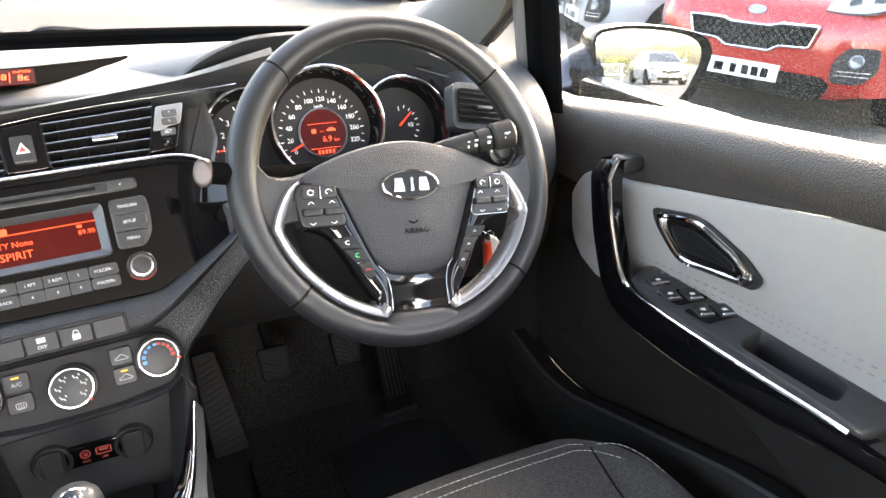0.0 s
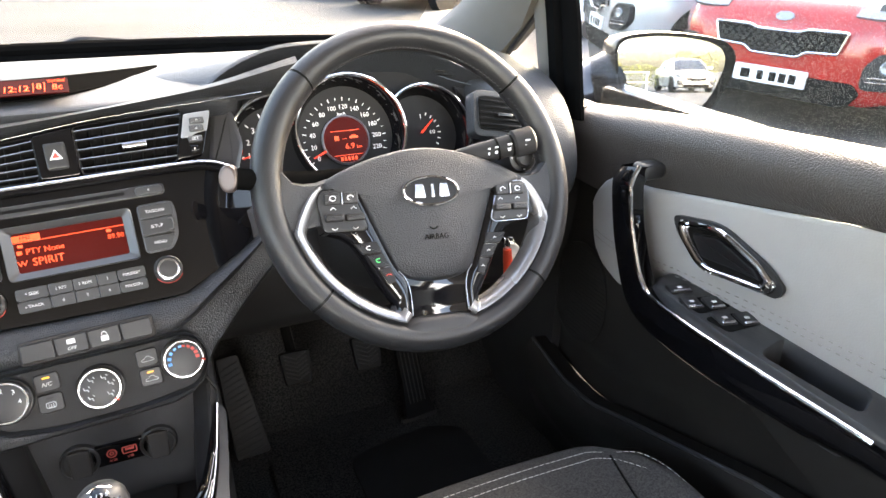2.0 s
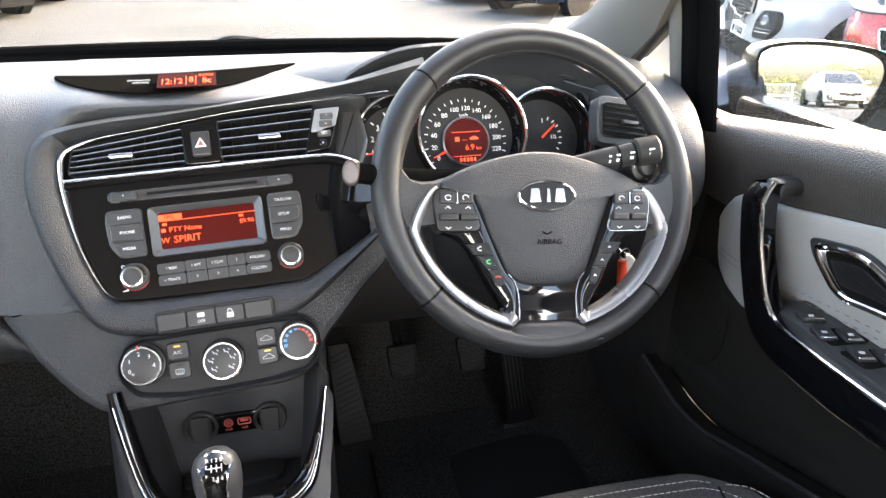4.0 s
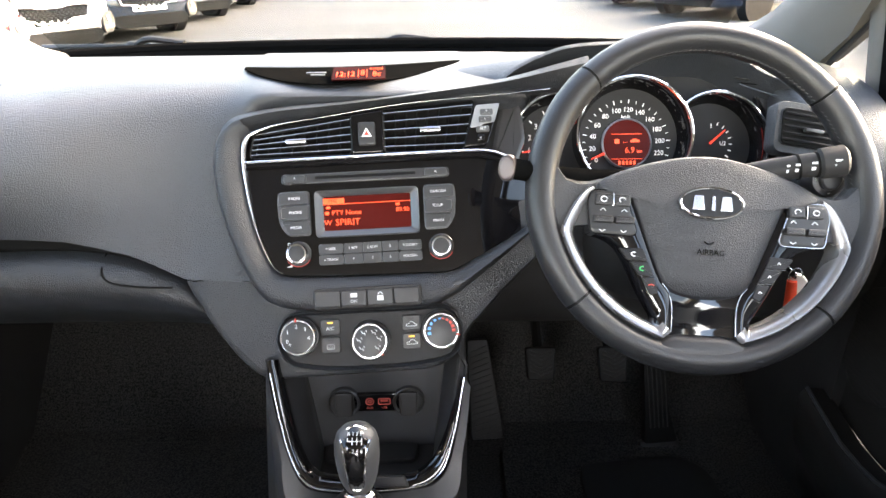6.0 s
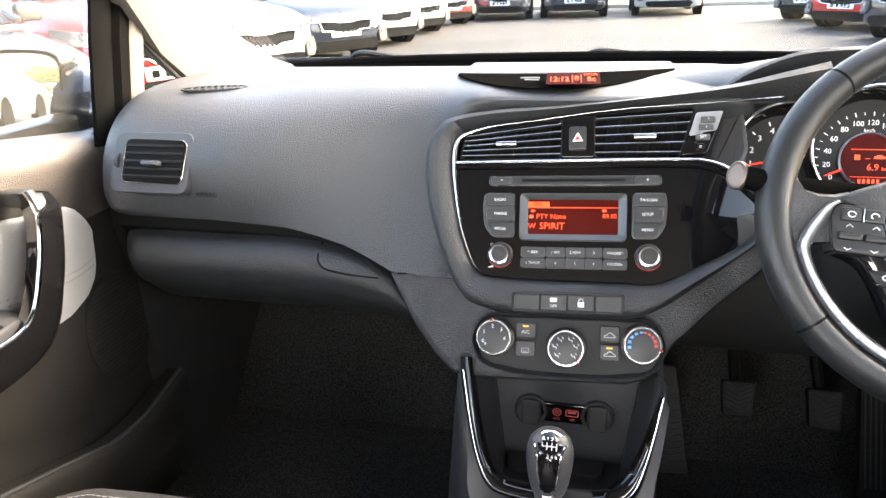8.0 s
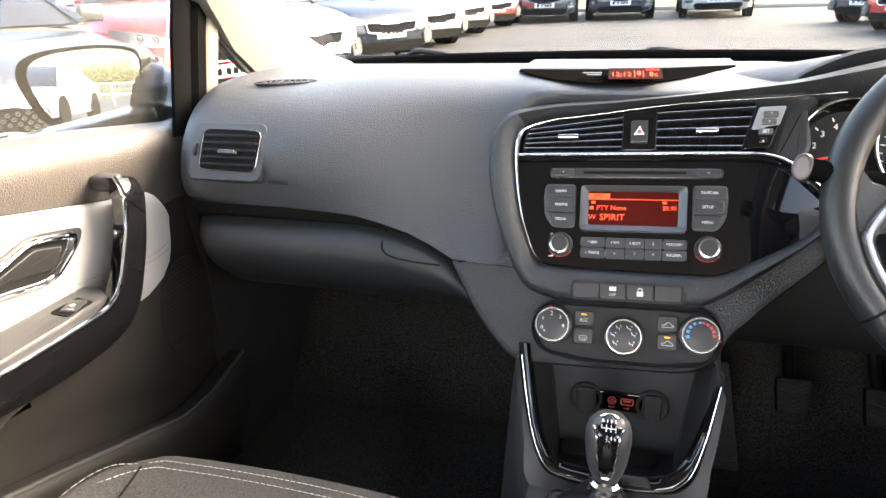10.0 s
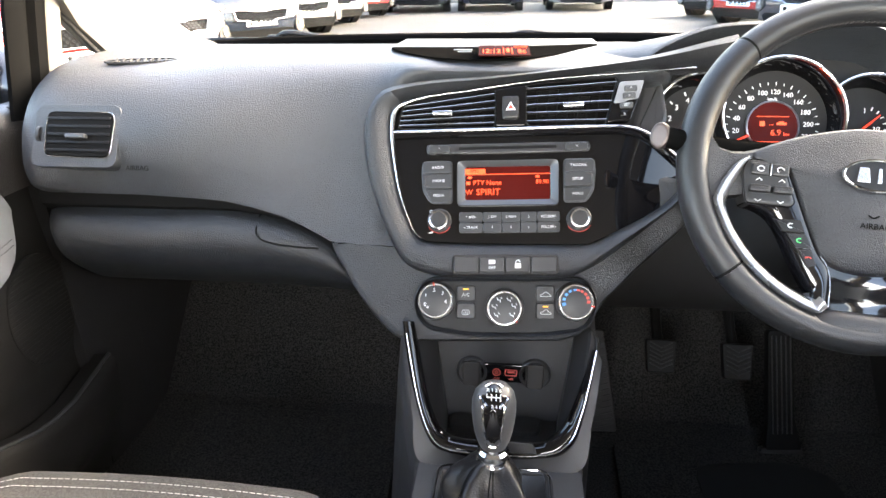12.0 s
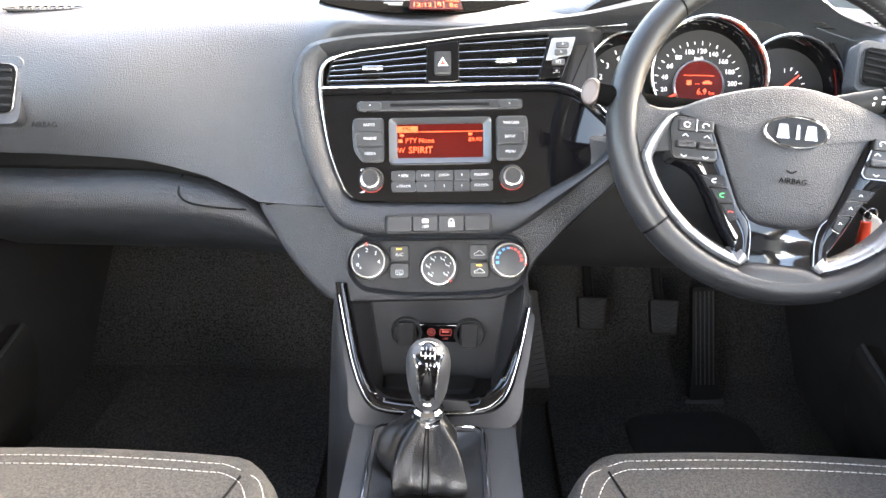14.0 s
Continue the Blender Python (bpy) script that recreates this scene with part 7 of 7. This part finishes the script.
        for wy in (.80, 3.42):
            wh = bpy.data.objects.new("wheel", None)
            scene.collection.objects.link(wh)
            wh.parent = e
            wh.matrix_basis = basis((sg * .80, wy, .325), (0, sg, 0), (0, 0, 1))
            bm = B()
            lathe(bm, [(.20, -.10), (.30, -.10), (.325, -.07), (.325, .07), (.30, .10), (.215, .105)], 36)
            part("tyre", bm, M_RUBBER, wh)
            bm = B()
            lathe(bm, [(.215, .06), (.22, .104), (.205, .104), (.19, .07), (.06, .065), (.05, .085), (.001, .088)], 36)
            rim = part("rim", bm, M_SILVER, wh)
            for k5 in range(5):
                bm = B()
                box(bm, (.12, 0, .088), (.17, .045, .02), .006, 1, m=pose(0, 0, 0, 0, 0, k5 * 72))
                part("spoke", bm, M_SILVER, wh)
            bm = B()
            slab(bm, oval(0, 0, .39, .39, 36), -.06, .107, m=basis((sg * .80, wy, .335), (0, sg, 0), (0, 0, 1)))
            part("wheel_arch", bm, M_DARK, e)
    # grille, intake, plate, badge
    gz = .565 + H
    gr = rounded([(-.46, gz + .045), (-.42, gz - .09), (-.22, gz - .10), (-.16, gz - .14), (.16, gz - .14), (.22, gz - .10), (.42, gz - .09), (.46, gz + .045), (.20, gz + .04), (.14, gz + .02), (-.14, gz + .02), (-.20, gz + .04)], .02)
    bm = B()
    slab(bm, gr, -.02, .012, m=basis((0, -.005, 0), (1, 0, 0), (0, .0, 1)))
    gro = part("grille", bm, M_DARK, e, "black mesh grille")
    bm = B()
    gy = -.022
    tube(bm, [(p.x, gy, p.y) for p in gr], .010, 8, True)
    part("grille_outline", bm, M_CHROME, gro, "chrome grille outline")
    bm = B()
    for r_ in range(6):
        for c_ in range(16):
            x, z = -.40 + c_ * .053 + (r_ % 2) * .026, gz - .112 + r_ * .027
            if abs(x) < .43 and (abs(x) < .2 or z > gz - .075) and z < gz + .02:
                tube(bm, [(x + .012 * math.cos(a), gy + .002, z + .009 * math.sin(a)) for a in [k6 * math.tau / 6 for k6 in range(6)]], .0035, 4, True)
    tagged(part("grille_mesh", bm, M_GREYBTN, gro, "dark hexagonal mesh"), kind="stuff")
    bm = B()
    slab(bm, rounded([(-.52, .20), (.52, .20), (.60, .30), (.55, .36), (-.55, .36), (-.60, .30)], .03), -.05, .02, .008, m=basis((0, -.012, H * .4 - .02), (1, 0, 0), (0, .06, 1)))
    part("lower_intake", bm, M_DARK, e, "black lower intake")
    bm = B()
    slab(bm, rect(0, .44 + H * .15 - plate_down, .52, .115, .01), .0, .02, .003, m=basis((0, -.02, 0), (1, 0, 0), (0, .05, 1)))
    pl = part("number_plate", bm, M_PLATE, e, "white number plate with dark bars")
    for k7, w in ((-.17, .07), (-.06, .045), (.03, .05), (.10, .05), (.17, .05)):
        bm = B()
        slab(bm, rect(k7, .435 + H * .15 - plate_down, w, .062, .004), .019, .0215, m=basis((0, -.02, 0), (1, 0, 0), (0, .05, 1)))
        part("plate_bar", bm, M_DARK, pl)
    bm = B()
    slab(bm, oval(0, 0, .065, .033, 28), -.02, .004, .003, m=basis((0, nose(0, .675) - .006, .675 + H), (1, 0, 0), (0, .5, 1)))
    part("badge", bm, M_SILVER, e, "oval chrome badge")
    return e


M_CARGLASS = mat("tinted_glass", (0.02, 0.022, 0.025), 0.05, coat=0.5)
M_LAMP = mat("lamp_lens", (0.22, 0.23, 0.25), 0.10, 0.4, var=0.5, scale=14, coat=0.6)
M_PLATE = mat("plate_white", (0.8, 0.8, 0.8), 0.4)
PAINT_RED = mat("red_car_paint", (0.42, 0.018, 0.014), 0.15, var=0.04, coat=1.0)
PAINT_WHITE = mat("white_car_paint", (0.42, 0.42, 0.42), 0.2, var=0.03, coat=1.0)
PAINT_BLUE = mat("dark_blue_car_paint", (0.02, 0.028, 0.045), 0.15, 0.2, var=0.06, coat=1.0)
PAINT_GREY = mat("grey_car_paint", (0.09, 0.095, 0.10), 0.2, 0.5, var=0.06, coat=1.0)
PAINT_SILVER = mat("silver_car_paint", (0.45, 0.46, 0.47), 0.25, 0.6, var=0.05, coat=1.0)
G = GROUND


def place(x, y, face):
    """Stands a car with its nose at (x, y), facing the compass angle face in degrees, 0 being -y and 90 +x."""
    return pose(x, y, G, 0, 0, face)


parked_car(place(4.19, 2.60, -77), PAINT_RED, "red sport utility car with a black mesh grille", None, .06, .11, .11)
parked_car(place(4.36, 4.83, -115), PAINT_WHITE, "white sport utility car parked nose in", "sporty", .16)
parked_car(place(-3.7, 4.6, 62), PAINT_RED, "orange-red car nosing into the aisle", None, .12)
parked_car(place(-3.2, 2.2, 70), PAINT_GREY, "dark grey car beside the aisle", None, .0)
parked_car(place(-4.0, 6.9, 60), PAINT_WHITE, "white car in the parked row", None, .0)
parked_car(place(-3.75, 9.0, 55), PAINT_BLUE, "dark blue car with a silver-edged bumper", None, .0)
parked_car(place(-3.75, 11.3, 55), PAINT_WHITE, "white car in the parked row", None, .0)
parked_car(place(-3.80, 13.8, 55), PAINT_WHITE, "white hatchback in the parked row", None, .0)
parked_car(place(-3.7, 16.2, 50), PAINT_RED, "red hatchback far down the row", None, .0)
parked_car(place(-2.8, 18.0, 8), PAINT_GREY, "dark grey car across the aisle", None, .05)
parked_car(place(-.85, 18.4, 4), PAINT_BLUE, "dark blue car across the aisle", None, .05)
parked_car(place(1.58, 18.6, 0), PAINT_WHITE, "white car across the aisle", None, .10)
parked_car(place(4.1, 15.6, -50), PAINT_GREY, "grey car at the far end of the row", None, .0)
parked_car(place(4.1, 13.2, -55), PAINT_RED, "red car far down the row", None, .0)
parked_car(place(4.3, 10.9, -58), PAINT_BLUE, "black sport utility car in the row", None, .10)
parked_car(place(6.2, 9.8, -110), PAINT_RED, "red sport utility car in the row", None, .12)
parked_car(place(5.6, 7.3, -115), PAINT_WHITE, "white van-like car in the row", None, .15)
# behind, seen in the mirror
parked_car(place(5.7, -30.6, 172), PAINT_WHITE, "white hatchback seen in the wing mirror", None, .05)
parked_car(place(10.4, -28.0, 170), PAINT_SILVER, "silver car beside the white hatchback", None, .0)
parked_car(place(-4.6, -16.0, 188), PAINT_SILVER, "silver car behind the lot's aisle", None, .0)

# low white rail and hedge behind
M_POST = mat("white_rail_paint", (0.7, 0.7, 0.68), 0.5)
rail = thing("barrier_rail", pose(-2.4, -31.0, G), "white painted tubular barrier rail", "barrier")
for k in range(9):
    bm = B()
    tube(bm, [(-6 + k * 1.5, 0, 0), (-6 + k * 1.5, 0, .9)], .035, 8)
    part("post", bm, M_POST, rail)
for z in (.45, .9):
    bm = B()
    tube(bm, [(-6.1, 0, z), (6.1, 0, z)], .03, 8)
    part("bar", bm, M_POST, rail)
M_LEAF = mat("hedge_leaf", (0.16, 0.17, 0.03), 0.6, var=0.4, scale=8)
rng = random.Random(7)
verts, faces = [], []
for i in range(9000):
    x, y, z = rng.uniform(-7, 7), rng.gauss(0, .35), 0
    top = 1.5 + .35 * math.sin(x * 1.3) + .2 * math.sin(x * 3.7 + 1)
    z = rng.uniform(.05, 1) ** .7 * top
    a, b = rng.uniform(0, math.tau), rng.uniform(-.8, .8)
    u = Vector((math.cos(a), math.sin(a), b)).normalized() * rng.uniform(.03, .06)
    v = u.cross(Vector((rng.uniform(-1, 1), rng.uniform(-1, 1), 1))).normalized() * rng.uniform(.02, .04)
    c = Vector((x, y, z))
    k = len(verts)
    verts += [c - u, c + v, c + u, c - v]
    faces.append((k, k + 1, k + 2, k + 3))
me = bpy.data.meshes.new("hedge")
me.from_pydata([tuple(v) for v in verts], [], faces)
me.materials.append(M_LEAF)
hedge = tagged(new("hedge", me), "yellow-green hedge along the lot's edge", "hedge", kind="stuff")
hedge.location = (0, -33, G)
# kerb and fence at the far end
M_CONC = mat("concrete_kerb", (0.35, 0.34, 0.32), 0.8, var=0.2, scale=6, bump=.4, bscale=80)
bm = B()
box(bm, (0, 23.5, G + .06), (40, .15, .12), .02)
whole("kerb", bm, M_CONC, "pale concrete kerb at the far end", "kerb", kind="structure")
M_GRASS = mat("far_grass", (0.09, 0.12, 0.04), 0.9, var=.4, scale=2)
bm = B()
box(bm, (0, 27.6, G + .05), (40, 8, .10), .0)
whole("verge", bm, M_GRASS, "winter grass verge behind the kerb", "grass", kind="structure")
